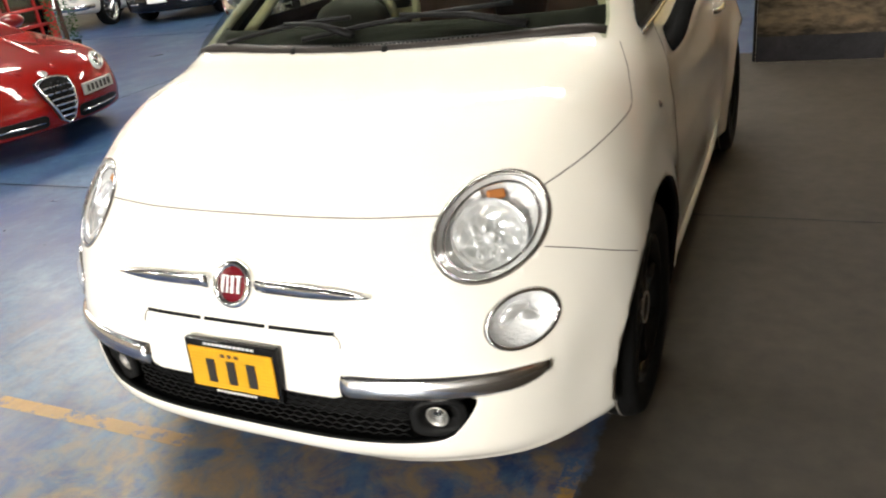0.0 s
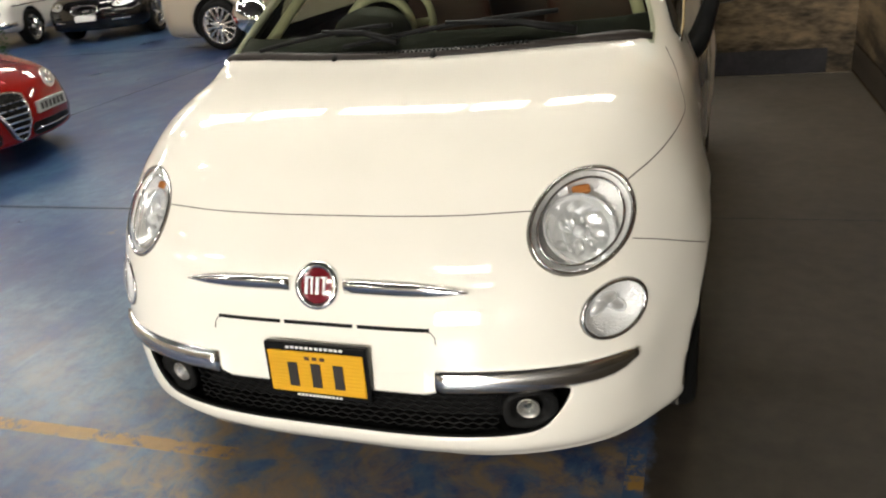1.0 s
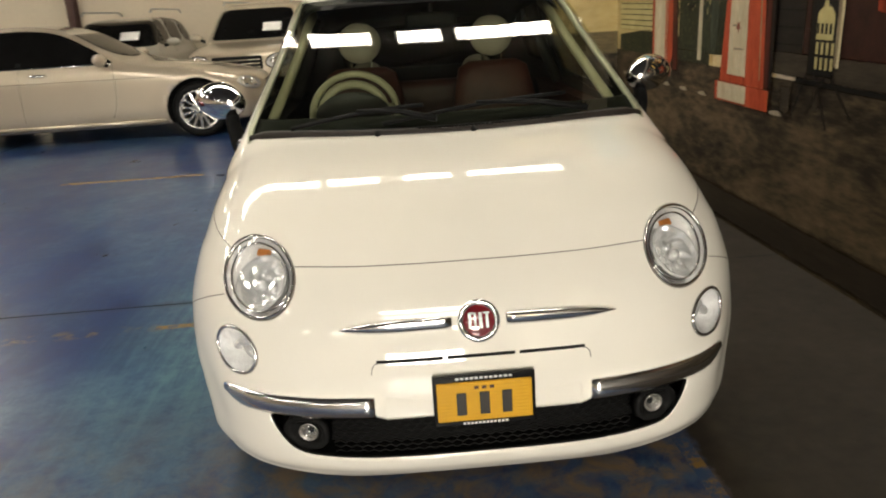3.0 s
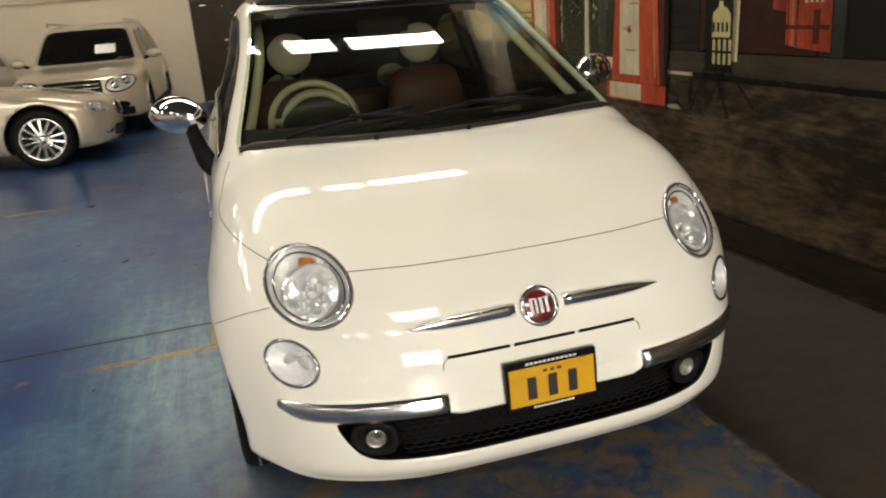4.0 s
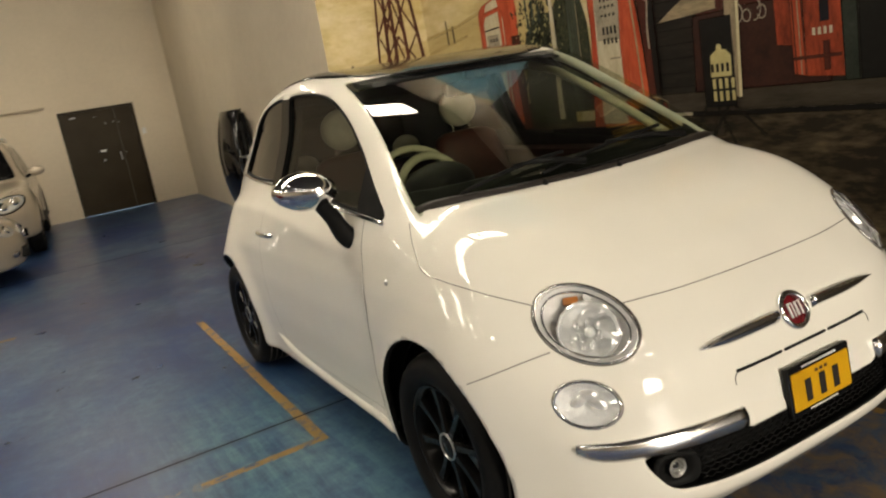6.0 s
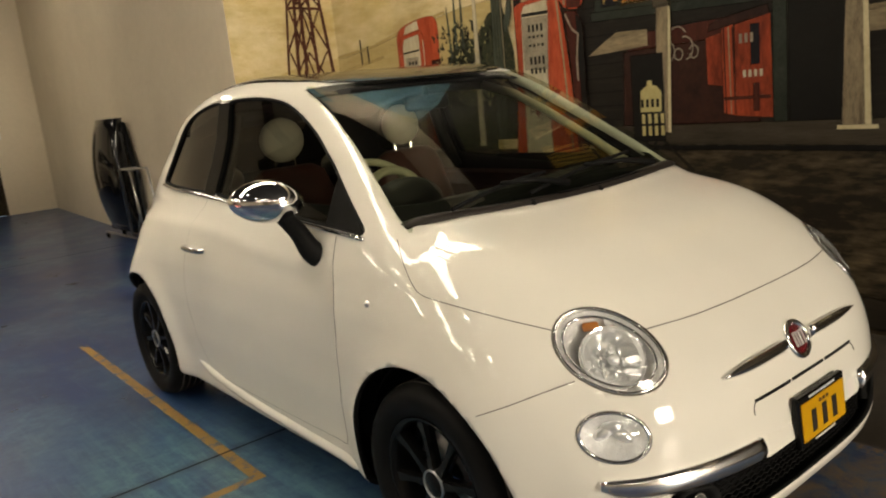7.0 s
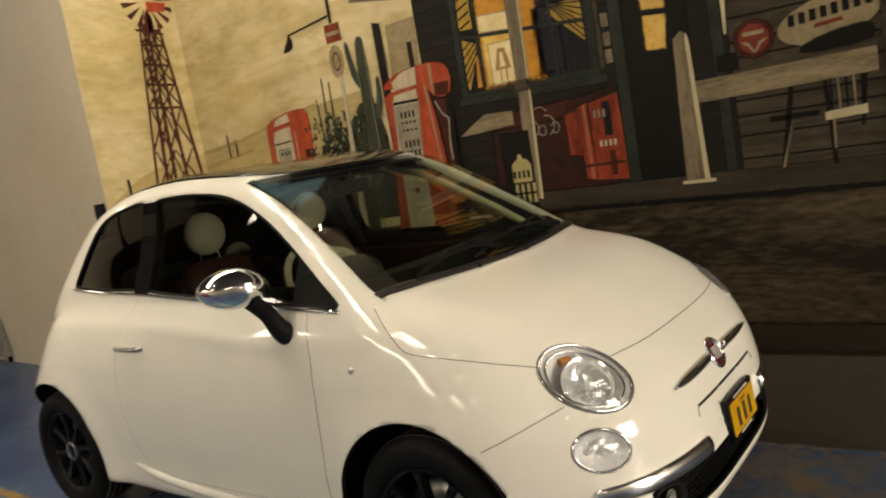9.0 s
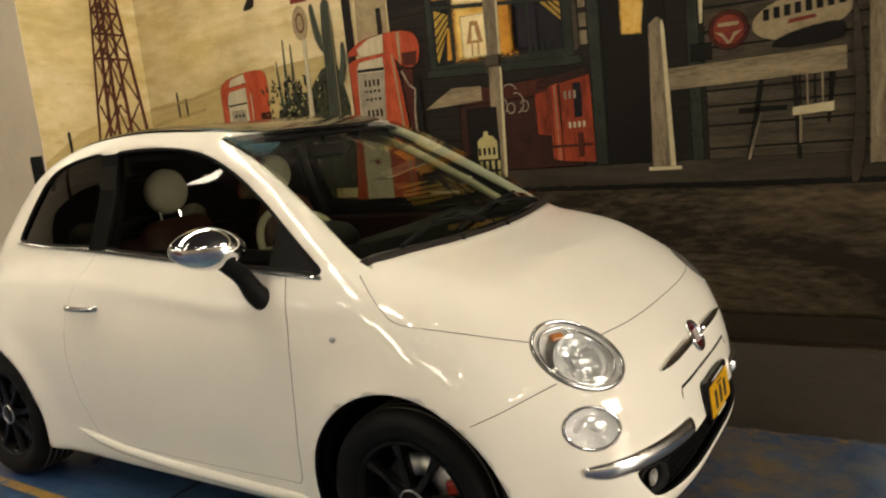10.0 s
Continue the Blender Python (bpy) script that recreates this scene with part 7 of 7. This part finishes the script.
for s in (-1, 1):
    for y in (2.45, 3.50):
        part("door_handle", tube([Vector(on_side(s, y + d, 0.835, LONG)) + Vector((s * o, 0, 0)) for d, o in ((0, 0.002), (0.03, 0.028), (0.15, 0.028), (0.18, 0.002))], 0.016, 8), CHROME, saloon, "", True)
    pts = [on_side(s, y, z, LONG) for y, z in ((1.20, 0.225), (2.0, 0.228), (3.1, 0.232))]
    part("sill_trim", tube([Vector(p) + Vector((s * 0.004, 0, 0)) for p in pts], 0.024, 8), WARM_SILVER, saloon, "bright sill strip", True)
    belt = [on_side(s, y, z, LONG) for y, z in ((1.72, 0.912), (2.3, 0.914), (3.0, 0.920), (3.82, 0.930))]
    part("waist_trim", tube([Vector(p) + Vector((s * 0.003, 0, 0)) for p in belt], 0.008, 6), CHROME, saloon, "", True)
    part("window_divider", boxed((-0.012, -0.03, 0), (0.012, 0.03, 0.36), 0.004, 1, Matrix.Translation(on_side(s, 2.76, 0.935, LONG)) @ pose(0, 0, 0, 0, -s * 42, 0)), BLACK_PLASTIC, saloon)
    lamp_unit(saloon, LONG, (s * 0.70, 0.18, 0.61), 0.20, 0.085, tilt=s * 0.15)
    part("fog_lamp", Oval((s * 0.66, 0.08, 0.31), 0.09, 0.035, LONG).dome(1.0, 0.004, 0.008, 4), CHROME, saloon, "", True)
    lamp_unit(saloon, LONG, on_side(s, 4.36, 0.79, LONG), 0.17, 0.08, TAIL_RED, False, "tail_lamp", label="red tail lamp")
    door_mirror(saloon, (s * 1.02, 1.80, 0.97), s, WARM_SILVER)
    o = Oval((s * 0.20, 0.02, 0.535), 0.15, 0.075, LONG)
    part("grille", o.dome(1.0, 0.006, 0.006, 4), BLACK_PLASTIC, saloon, "dark twin grille with a chrome edge", True)
    part("grille_edge", o.hoop(1.0, 0.006, 0.012), CHROME, saloon, "", True)
part("intake", boxed((-0.5, -0.015, 0.25), (0.5, 0.10, 0.37), 0.03, 3), BLACK_PLASTIC, saloon)

# pale silver off-roader nose out from the back wall
TALL_LOW = [(0.14, 0.30), (0.02, 0.38), (-0.01, 0.62), (0.04, 0.82), (0.12, 0.95), (0.45, 1.04), (1.0, 1.10), (1.4, 1.13), (2.4, 1.15), (4.2, 1.16), (4.66, 1.10), (4.74, 0.8), (4.74, 0.5), (4.6, 0.32), (3.2, 0.28), (1.2, 0.28)]
TALL_HIGH = [(1.15, 1.0), (1.32, 1.14), (1.62, 1.42), (1.95, 1.68), (2.3, 1.77), (3.0, 1.81), (3.8, 1.78), (4.3, 1.70), (4.5, 1.45), (4.62, 1.15), (4.3, 0.95), (2.8, 0.9), (1.5, 0.92)]
OFFROAD = Shape(TALL_LOW, TALL_HIGH, 0.94, 1.12, 0.66, 0.38, (0.86, 3.76), 0.375, 0.15, 0.03)


def off_roader(name, label, shape, paint, m):
    car, pan = build_car(name, label, shape, paint, m, [[(1.62, 1.16), (1.85, 1.42), (2.10, 1.63), (2.45, 1.68), (2.50, 1.16)], [(2.58, 1.16), (2.55, 1.68), (3.35, 1.70), (3.38, 1.16)], [(3.46, 1.16), (3.44, 1.69), (4.1, 1.64), (4.35, 1.2)]],
                         [(-0.74, 1.17), (-0.60, 1.16), (0.60, 1.16), (0.74, 1.17), (0.75, 1.21), (0.66, 1.55), (0.63, 1.64), (0.58, 1.675), (0.4, 1.69), (-0.4, 1.69), (-0.58, 1.675), (-0.63, 1.64), (-0.66, 1.55), (-0.75, 1.21)], 0.835, (ALLOY, 7, False), 0.065,
                         seams=(("door_line", [(1.55, 1.12), (1.50, 0.8), (1.55, 0.42)]), ("door_line", [(2.53, 1.12), (2.53, 0.42)]), ("bonnet_line", [(0.35, 0.98), (0.9, 1.03), (1.4, 1.08)])))
    for s in (-1, 1):
        lamp_unit(car, shape, (s * 0.68, 0.16, 0.86), 0.23, 0.105, tilt=s * 0.28)
        part("lamp_surround", Oval((s * 0.68, 0.16, 0.86), 0.25, 0.125, shape, s * 0.28).hoop(1.0, 0.001, 0.010), BLACK_PLASTIC, car, "", True)
        part("sill_cladding", tube([on_side(s, y, z, shape) for y, z in ((1.32, 0.40), (1.8, 0.37), (2.6, 0.37), (3.28, 0.40))], 0.045, 8), BLACK_PLASTIC, car, "", True)
        door_mirror(car, (s * 1.05, 1.50, 1.22), s, paint)
        part("roof_rail", tube([(s * 0.60, 1.95, 1.77), (s * 0.61, 2.05, 1.83), (s * 0.61, 3.9, 1.83), (s * 0.60, 4.1, 1.76)], 0.018, 8), BRUSHED, car, "", True)
        part("bumper_corner", Oval((s * 0.62, 0.06, 0.50), 0.16, 0.06, shape).dome(1.0, 0.004, 0.006, 4), BLACK_PLASTIC, car, "", True)
        part("wheel_arch_trim", tube([Vector(on_side(s, 0.86 + 0.44 * math.cos(a), 0.385 + 0.44 * math.sin(a), shape)) for a in np.linspace(0.1, math.pi - 0.3, 14)], 0.016, 6), paint, car, "", True)
    grille = part("grille", boxed((-0.40, -0.02, 0.70), (0.40, 0.10, 0.93), 0.03, 2), BLACK_PLASTIC, car, "dark grille with bright bars")
    for k in range(3):
        part("grille_bar", boxed((-0.38, -0.032, 0.735 + 0.062 * k), (0.38, -0.018, 0.757 + 0.062 * k), 0.004), CHROME, grille)
    part("intake", boxed((-0.5, -0.025, 0.42), (0.5, 0.10, 0.55), 0.03, 2), BLACK_PLASTIC, car)
    low = bmesh.new()
    loft(low, [[Vector(on_front(x, z, shape)) + Vector((0, d, 0)) for d, z in ((-0.006, 0.34), (-0.010, 0.40), (-0.008, 0.46), (0.06, 0.46), (0.06, 0.34))] for x in np.linspace(-0.78, 0.78, 17)])
    part("lower_valance", low, BLACK_PLASTIC, car, "black lower bumper valance")
    part("number_plate", boxed((-0.19, -0.04, 0.57), (0.19, -0.012, 0.67), 0.004), PAPER, car, "blank pale number plate")
    p = Vector((0.30, 1.60, 1.36))
    part("price_card", boxed((-0.16, -0.004, -0.105), (0.16, 0.004, 0.105), 0, 1, pose(0.30, shield_y(shape, 0.30, 1.36) - 0.012, 1.36, -48)), PAPER, car, "white price card in the windscreen")
    return car


def shield_y(shape, x, z):
    a, b = 0.3, 2.6
    for _ in range(40):
        mm = (a + b) / 2
        if shape(np.array([x]), np.array([mm]), np.array([z]))[0] > 0:
            a = mm
        else:
            b = mm
    return b


off_roader("silver_off_roader", "pale silver off-road car with a white price card", OFFROAD, WARM_SILVER, pose(-2.43, 10.45, 0, 0, 0, -4) @ Matrix.Diagonal((0.97, 1.0, 0.93, 1.0)))
WAGON = Shape([(y * 0.93, z * 0.92) for y, z in TALL_LOW], [(y * 0.93, z * 0.93) for y, z in TALL_HIGH], 0.87, 1.04, 0.60, 0.20, (0.82, 3.42), 0.34, 0.15, 0.02)
off_roader("grey_estate_car", "grey green estate car parked against the back wall", WAGON, GREY_PAINT, pose(-4.75, 10.55, 0) @ Matrix.Diagonal((0.97, 1.0, 0.91, 1.0)))

# black saloon and old white saloon in the far corner
SPORT_LOW = [(0.10, 0.20), (0.0, 0.30), (-0.01, 0.48), (0.04, 0.60), (0.22, 0.71), (0.7, 0.82), (1.3, 0.91), (1.7, 0.96), (2.6, 0.99), (3.9, 1.02), (4.7, 1.03), (4.90, 0.92), (4.95, 0.6), (4.9, 0.3), (4.7, 0.2), (2.6, 0.18), (0.9, 0.18)]
SPORT_HIGH = [(1.45, 0.88), (1.62, 0.96), (2.0, 1.16), (2.4, 1.36), (2.8, 1.44), (3.2, 1.455), (3.7, 1.38), (4.2, 1.18), (4.6, 1.0), (4.2, 0.8), (2.9, 0.75), (1.8, 0.76)]
SPORT = Shape(SPORT_LOW, SPORT_HIGH, 0.92, 0.97, 0.54, 0.40, (0.92, 3.83), 0.34)
black, pan = build_car("black_saloon", "gloss black saloon with a round mesh grille and a price card", SPORT, BLACK_PAINT, pose(-9.55, 10.03, 0, 0, 0, 12),
                       [[(1.95, 0.99), (2.3, 1.18), (2.7, 1.34), (3.1, 1.37), (3.7, 1.28), (4.1, 1.06), (4.0, 1.0)]], [(-0.60, 1.0), (0.60, 1.0), (0.48, 1.36), (0.3, 1.40), (-0.3, 1.40), (-0.48, 1.36)], 0.82, (ALLOY, 5, True), 0.07)
for s in (-1, 1):
    lamp_unit(black, SPORT, (s * 0.66, 0.22, 0.66), 0.19, 0.075, tilt=s * 0.2)
    door_mirror(black, (s * 1.0, 1.85, 1.0), s, BLACK_PAINT)
    part("bumper_strip", tube([on_front(s * x, 0.36, SPORT) for x in (0.45, 0.55, 0.65, 0.72)], 0.016, 6), CHROME, black, "bright bumper strip", True)
o = Oval((0, 0.0, 0.56), 0.26, 0.095, SPORT)
part("grille", o.dome(1.0, 0.006, 0.004, 4), BLACK_PLASTIC, black, "dark mesh grille", True)
part("grille_edge", o.hoop(1.0, 0.006, 0.012), CHROME, black, "", True)
part("number_plate", boxed((-0.19, -0.05, 0.37), (0.19, -0.02, 0.46), 0.004), PAPER, black, "blank pale number plate")
part("price_card", boxed((-0.15, -0.004, -0.11), (0.15, 0.004, 0.11), 0, 1, pose(0.15, shield_y(SPORT, 0.15, 1.16) - 0.015, 1.16, -55)), PAPER, black, "white price card in the windscreen")

OLD_LOW = [(0.06, 0.32), (0.0, 0.45), (0.0, 0.70), (0.05, 0.82), (0.3, 0.88), (1.0, 0.92), (1.5, 0.94), (3.2, 0.94), (4.5, 0.90), (4.75, 0.8), (4.8, 0.55), (4.7, 0.36), (3.6, 0.24), (1.2, 0.24)]
OLD_HIGH = [(1.45, 0.85), (1.62, 0.95), (1.85, 1.25), (2.05, 1.40), (2.5, 1.45), (3.0, 1.43), (3.3, 1.34), (3.55, 1.1), (3.7, 0.93), (3.3, 0.8), (2.0, 0.78)]
OLD = Shape(OLD_LOW, OLD_HIGH, 0.86, 0.93, 0.60, 0.10, (0.85, 3.55), 0.32, 0.12, 0.0)
old, pan = build_car("old_white_saloon", "old white saloon with upright chrome headlights", OLD, WHITE_PAINT, pose(-11.85, 9.48, 0, 0, 0, 14),
                     [[(1.80, 0.96), (1.98, 1.28), (2.2, 1.37), (3.0, 1.36), (3.3, 1.2), (3.45, 0.97)]], [(-0.62, 0.98), (0.62, 0.98), (0.54, 1.34), (-0.54, 1.34)], 0.76, (ALLOY, 8, False), 0.07)
for s in (-1, 1):
    lamp_unit(old, OLD, (s * 0.64, 0.03, 0.66), 0.11, 0.13)
    part("bumper_guard", boxed((s * 0.35 - 0.03, -0.10, 0.36), (s * 0.35 + 0.03, 0.0, 0.55), 0.015), CHROME, old)
    door_mirror(old, (s * 0.94, 1.6, 0.99), s, CHROME)
    part("side_trim", tube([on_side(s, y, 0.74, OLD) for y in (0.3, 1.3, 2.6, 4.2)], 0.012, 6), CHROME, old, "", True)
part("bumper", tube([(-0.84, 0.30, 0.43), (-0.80, 0.02, 0.43), (-0.5, -0.07, 0.43), (0.5, -0.07, 0.43), (0.80, 0.02, 0.43), (0.84, 0.30, 0.43)], 0.05, 10), CHROME, old, "chrome bumper bar", True)
g = part("grille", boxed((-0.30, -0.05, 0.50), (0.30, 0.05, 0.85), 0.03), CHROME, old, "upright chrome grille")
for k in range(7):
    part("grille_slot", boxed((-0.26 + k * 0.075, -0.056, 0.53), (-0.22 + k * 0.075, -0.045, 0.82)), BLACK_PLASTIC, g)

# red hatchback with a shield grille
RED_LOW = [(0.10, 0.19), (0.0, 0.28), (-0.01, 0.42), (0.05, 0.58), (0.14, 0.68), (0.35, 0.77), (0.8, 0.87), (1.3, 0.95), (2.2, 0.98), (3.4, 1.0), (4.0, 0.95), (4.15, 0.7), (4.15, 0.4), (4.0, 0.22), (2.4, 0.18), (0.9, 0.18)]
RED_HIGH = [(1.1, 0.86), (1.25, 0.96), (1.6, 1.16), (2.0, 1.36), (2.4, 1.43), (2.9, 1.43), (3.4, 1.36), (3.8, 1.18), (4.0, 0.95), (3.5, 0.8), (2.4, 0.75), (1.5, 0.76)]
RED_SHAPE = Shape(RED_LOW, RED_HIGH, 0.865, 0.97, 0.56, 0.42, (0.90, 3.45), 0.315)
red, pan = build_car("red_hatchback", "glossy red hatchback with a chrome shield grille", RED_SHAPE, RED_PAINT, pose(-3.93, 2.90, 0, 0, 0, 86) @ Matrix.Diagonal((1.0, 1.0, 0.87, 1.0)),
                     [[(1.55, 0.99), (1.9, 1.2), (2.3, 1.34), (2.8, 1.35), (3.3, 1.28), (3.6, 1.05), (3.5, 1.0)]], [(-0.58, 1.0), (0.58, 1.0), (0.48, 1.34), (0.3, 1.38), (-0.3, 1.38), (-0.48, 1.34)], 0.77, (ALLOY, 5, True), 0.05,
                     seams=(("bonnet_line", [(0.42, 0.70), (0.8, 0.80), (1.2, 0.90)]),))
sh = [(-0.135, 0.60), (-0.07, 0.625), (0.0, 0.635), (0.07, 0.625), (0.135, 0.60), (0.125, 0.50), (0.09, 0.38), (0.045, 0.27), (0.0, 0.235), (-0.045, 0.27), (-0.09, 0.38), (-0.125, 0.50)]
edge = [Vector(on_front(x, z, RED_SHAPE)) + Vector((0, -0.052, 0)) for x, z in sh]
bm = bmesh.new()
loft(bm, [[p + Vector((0, 0.10, 0)) for p in edge], edge])
grille = part("shield_grille", bm, BLACK_PLASTIC, red, "black shield grille with chrome edge and bars")
part("grille_edge", tube(edge + edge[:1], 0.011, 8, cap=False), CHROME, grille, "", True)
for z, w in ((0.555, 0.120), (0.505, 0.118), (0.455, 0.105), (0.405, 0.090), (0.355, 0.073), (0.305, 0.052)):
    y = on_front(0, z, RED_SHAPE)[1] - 0.062
    part("grille_bar", boxed((-w, y - 0.006, z - 0.008), (w, y + 0.008, z + 0.008), 0.003), CHROME, grille)
for x in (-0.06, 0.0, 0.06):
    y = on_front(0, 0.45, RED_SHAPE)[1] - 0.056
    part("grille_upright", boxed((x - 0.004, y, 0.33 if x else 0.27), (x + 0.004, y + 0.01, 0.60)), BLACK_PLASTIC, grille)
o = Oval(on_front(0, 0.655, RED_SHAPE), 0.036, 0.036, RED_SHAPE)
part("badge", o.dome(1.0, 0.012, 0.010, 4), BRUSHED, red, "round silver badge", True)
for s in (-1, 1):
    lamp_unit(red, RED_SHAPE, (s * 0.62, 0.30, 0.615), 0.17, 0.065, tilt=s * 0.35)
    door_mirror(red, (s * 0.95, 1.70, 1.0), s, RED_PAINT)
    bm = bmesh.new()
    loft(bm, [[Vector(on_front(s * x, z, RED_SHAPE)) + Vector((0, d, 0)) for d, z in ((-0.008, 0.235 + c), (-0.010, 0.27), (-0.010, 0.31), (-0.008, 0.345 - c), (0.05, 0.345 - c), (0.05, 0.235 + c))] for x, c in ((0.14, 0.02), (0.17, 0.0), (0.28, 0.0), (0.40, 0.002), (0.52, 0.006), (0.60, 0.014), (0.66, 0.040))])
    part("lower_intake", bm, BLACK_PLASTIC, red, "black lower intake with a bright strip")
    part("intake_strip", tube([Vector(on_front(s * x, 0.285, RED_SHAPE)) + Vector((0, -0.014, 0)) for x in (0.17, 0.35, 0.50, 0.62)], 0.009, 6), CHROME, red, "", True)
    part("bonnet_rib", tube(settle([(s * x, y, z) for x, y, z in ((0.14, 0.16, 0.67), (0.26, 0.5, 0.80), (0.36, 0.9, 0.88), (0.42, 1.15, 0.93))], RED_SHAPE, -0.010), 0.022, 8), RED_PAINT, red, "", True)
pl = part("number_plate", boxed((-0.19, -0.012, -0.05), (0.19, 0.008, 0.05), 0.004, 1, pose(0.40, on_front(0.40, 0.46, RED_SHAPE)[1] - 0.02, 0.46, 0, 0, 17)), plain("weathered_plate", (0.40, 0.40, 0.37), rough=0.4), red, "pale number plate with dark bars")
for k in range(6):
    part("plate_bar", boxed((-0.155 + k * 0.054, -0.015, -0.03), (-0.122 + k * 0.054, -0.0125, 0.03), 0, 1, pose(0.40, on_front(0.40, 0.46, RED_SHAPE)[1] - 0.02, 0.46, 0, 0, 17)), INK, pl)

# ---- other things on the floor ----
# red telephone kiosk
kiosk = thing("telephone_kiosk", (-9.1, 6.45, 0), "red telephone kiosk with small glass panes", "kiosk", rz=8)
KW, KH = 0.46, 2.4
RED_GLOSS = plain("kiosk_red_paint", (0.50, 0.012, 0.010), (0.38, 0.010, 0.008), rough=0.3, coat=0.5)
for sx in (-1, 1):
    for sy in (-1, 1):
        part("corner_post", boxed((sx * KW - 0.055, sy * KW - 0.055, 0), (sx * KW + 0.055, sy * KW + 0.055, 2.2), 0.012), RED_GLOSS, kiosk)
part("base", boxed((-KW - 0.05, -KW - 0.05, 0), (KW + 0.05, KW + 0.05, 0.18), 0.015), RED_GLOSS, kiosk)
part("roof", boxed((-KW - 0.06, -KW - 0.06, 2.2), (KW + 0.06, KW + 0.06, KH), 0.06, 3), RED_GLOSS, kiosk)
for side in range(4):
    m = pose(0, 0, 0, 0, 0, 90 * side)
    part("side_glass", boxed((-KW + 0.05, -KW - 0.004, 0.3), (KW - 0.05, -KW + 0.004, 2.1), 0, 1, m), SIDE_GLASS, kiosk).visible_shadow = False
    for k in range(9):
        z = 0.28 + k * 0.228
        part("glazing_bar", boxed((-KW + 0.05, -KW - 0.02, z - 0.02), (KW - 0.05, -KW + 0.02, z + 0.02), 0.004, 1, m), RED_GLOSS, kiosk)
    for x in (-0.24, 0.24):
        part("glazing_bar", boxed((x - 0.018, -KW - 0.022, 0.28), (x + 0.018, -KW + 0.022, 2.12), 0.004, 1, m), RED_GLOSS, kiosk)
# leafy green column beside it
ivy = thing("artificial_topiary", (-7.9, 6.47, 0), "narrow column of green artificial leaves in a dark pot", "plant")
part("pot", lathe([(0.0, 0.001), (0.0, 0.13), (0.28, 0.17), (0.30, 0.165), (0.28, 0.14)], 24, "Z"), BLACK_PLASTIC, ivy, "", True)
part("stem", tube([(0, 0, 0.05), (0.01, 0, 1.0), (0, 0.01, 1.9)], 0.03, 8), RUST, ivy)
LEAF_GREEN = plain("green_leaves", (0.035, 0.12, 0.03), (0.016, 0.06, 0.018), scale=9, rough=0.5)
bm = bmesh.new()
rnd = random.Random(3)
for k in range(900):
    a, z = rnd.uniform(0, 2 * math.pi), rnd.uniform(0.25, 1.95)
    r = rnd.uniform(0.08, 0.17)
    c = Vector((r * math.cos(a), r * math.sin(a), z))
    d = Vector((math.cos(a + rnd.uniform(-0.8, 0.8)), math.sin(a + rnd.uniform(-0.8, 0.8)), rnd.uniform(-0.5, 0.6))).normalized() * rnd.uniform(0.03, 0.055)
    t = d.orthogonal().normalized() * 0.016
    bm.faces.new([bm.verts.new(p) for p in (c, c + d * 0.5 + t, c + d, c + d * 0.5 - t)])
tagged(part("leaves", bm, LEAF_GREEN, ivy), kind="stuff")
# removable black hardtop standing on a trolley by the wall
top = thing("car_hardtop", (1.02, 9.05, 0), "gloss black car hardtop stored upright on a trolley", "hardtop")
bm = bmesh.new()
rings = []
for k in range(13):
    t = k / 12
    z = 0.14 + 1.36 * t
    out = -0.24 * math.sin(math.pi * (0.10 + 0.80 * t)) ** 0.6
    rings.append([(out + 0.10 * (abs(v) ** 2.2), v * 0.54 * (1 - 0.30 * t**3), z) for v in np.linspace(-1, 1, 13)] + [(out + 0.05 + 0.12 * (abs(v) ** 2.2), v * 0.50 * (1 - 0.30 * t**3), z) for v in np.linspace(1, -1, 13)])
loft(bm, rings)
part("outer_shell", bm, BLACK_PAINT, top, "gloss black roof shell", True)
part("rear_frame", tube([(0.02, -0.52, 0.16), (0.06, -0.50, 0.8), (0.04, -0.36, 1.42), (0.04, 0.36, 1.42), (0.06, 0.50, 0.8), (0.02, 0.52, 0.16)], 0.035, 8), BLACK_PLASTIC, top, "", True)
part("front_rail", boxed((-0.06, -0.5, 0.10), (0.10, 0.5, 0.17), 0.02), BLACK_PLASTIC, top)
part("lining", boxed((-0.10, -0.42, 0.2), (0.02, 0.42, 1.34), 0.03), DARK_TRIM, top)
cart = thing("hardtop_trolley", (0.965, 9.05, 0), "thin tubular steel trolley holding the hardtop", "trolley")
for x in (-0.10, 0.10):
    part("side_frame", tube([(x, 0.40, 0.085), (x, -1.10, 0.085), (x, -0.92, 0.90), (x, -0.58, 0.90), (x, -0.62, 0.10)], 0.014, 8), BRUSHED, cart, "", True)
    part("brace", tube([(x, -0.85, 0.085), (x, -1.02, 0.42)], 0.011, 8), BRUSHED, cart)
    for y in (0.36, -1.04):
        part("castor", lathe([(-0.012, 0.036), (0.012, 0.036), (0.012, 0.002), (-0.012, 0.002)], 16, "X"), RUBBER, cart, "", True, pose(x, y, 0.036))
for y, z in ((-1.10, 0.085), (-0.92, 0.90), (-0.58, 0.90)):
    part("cross_bar", tube([(-0.10, y, z), (0.10, y, z)], 0.014, 8), BRUSHED, cart)
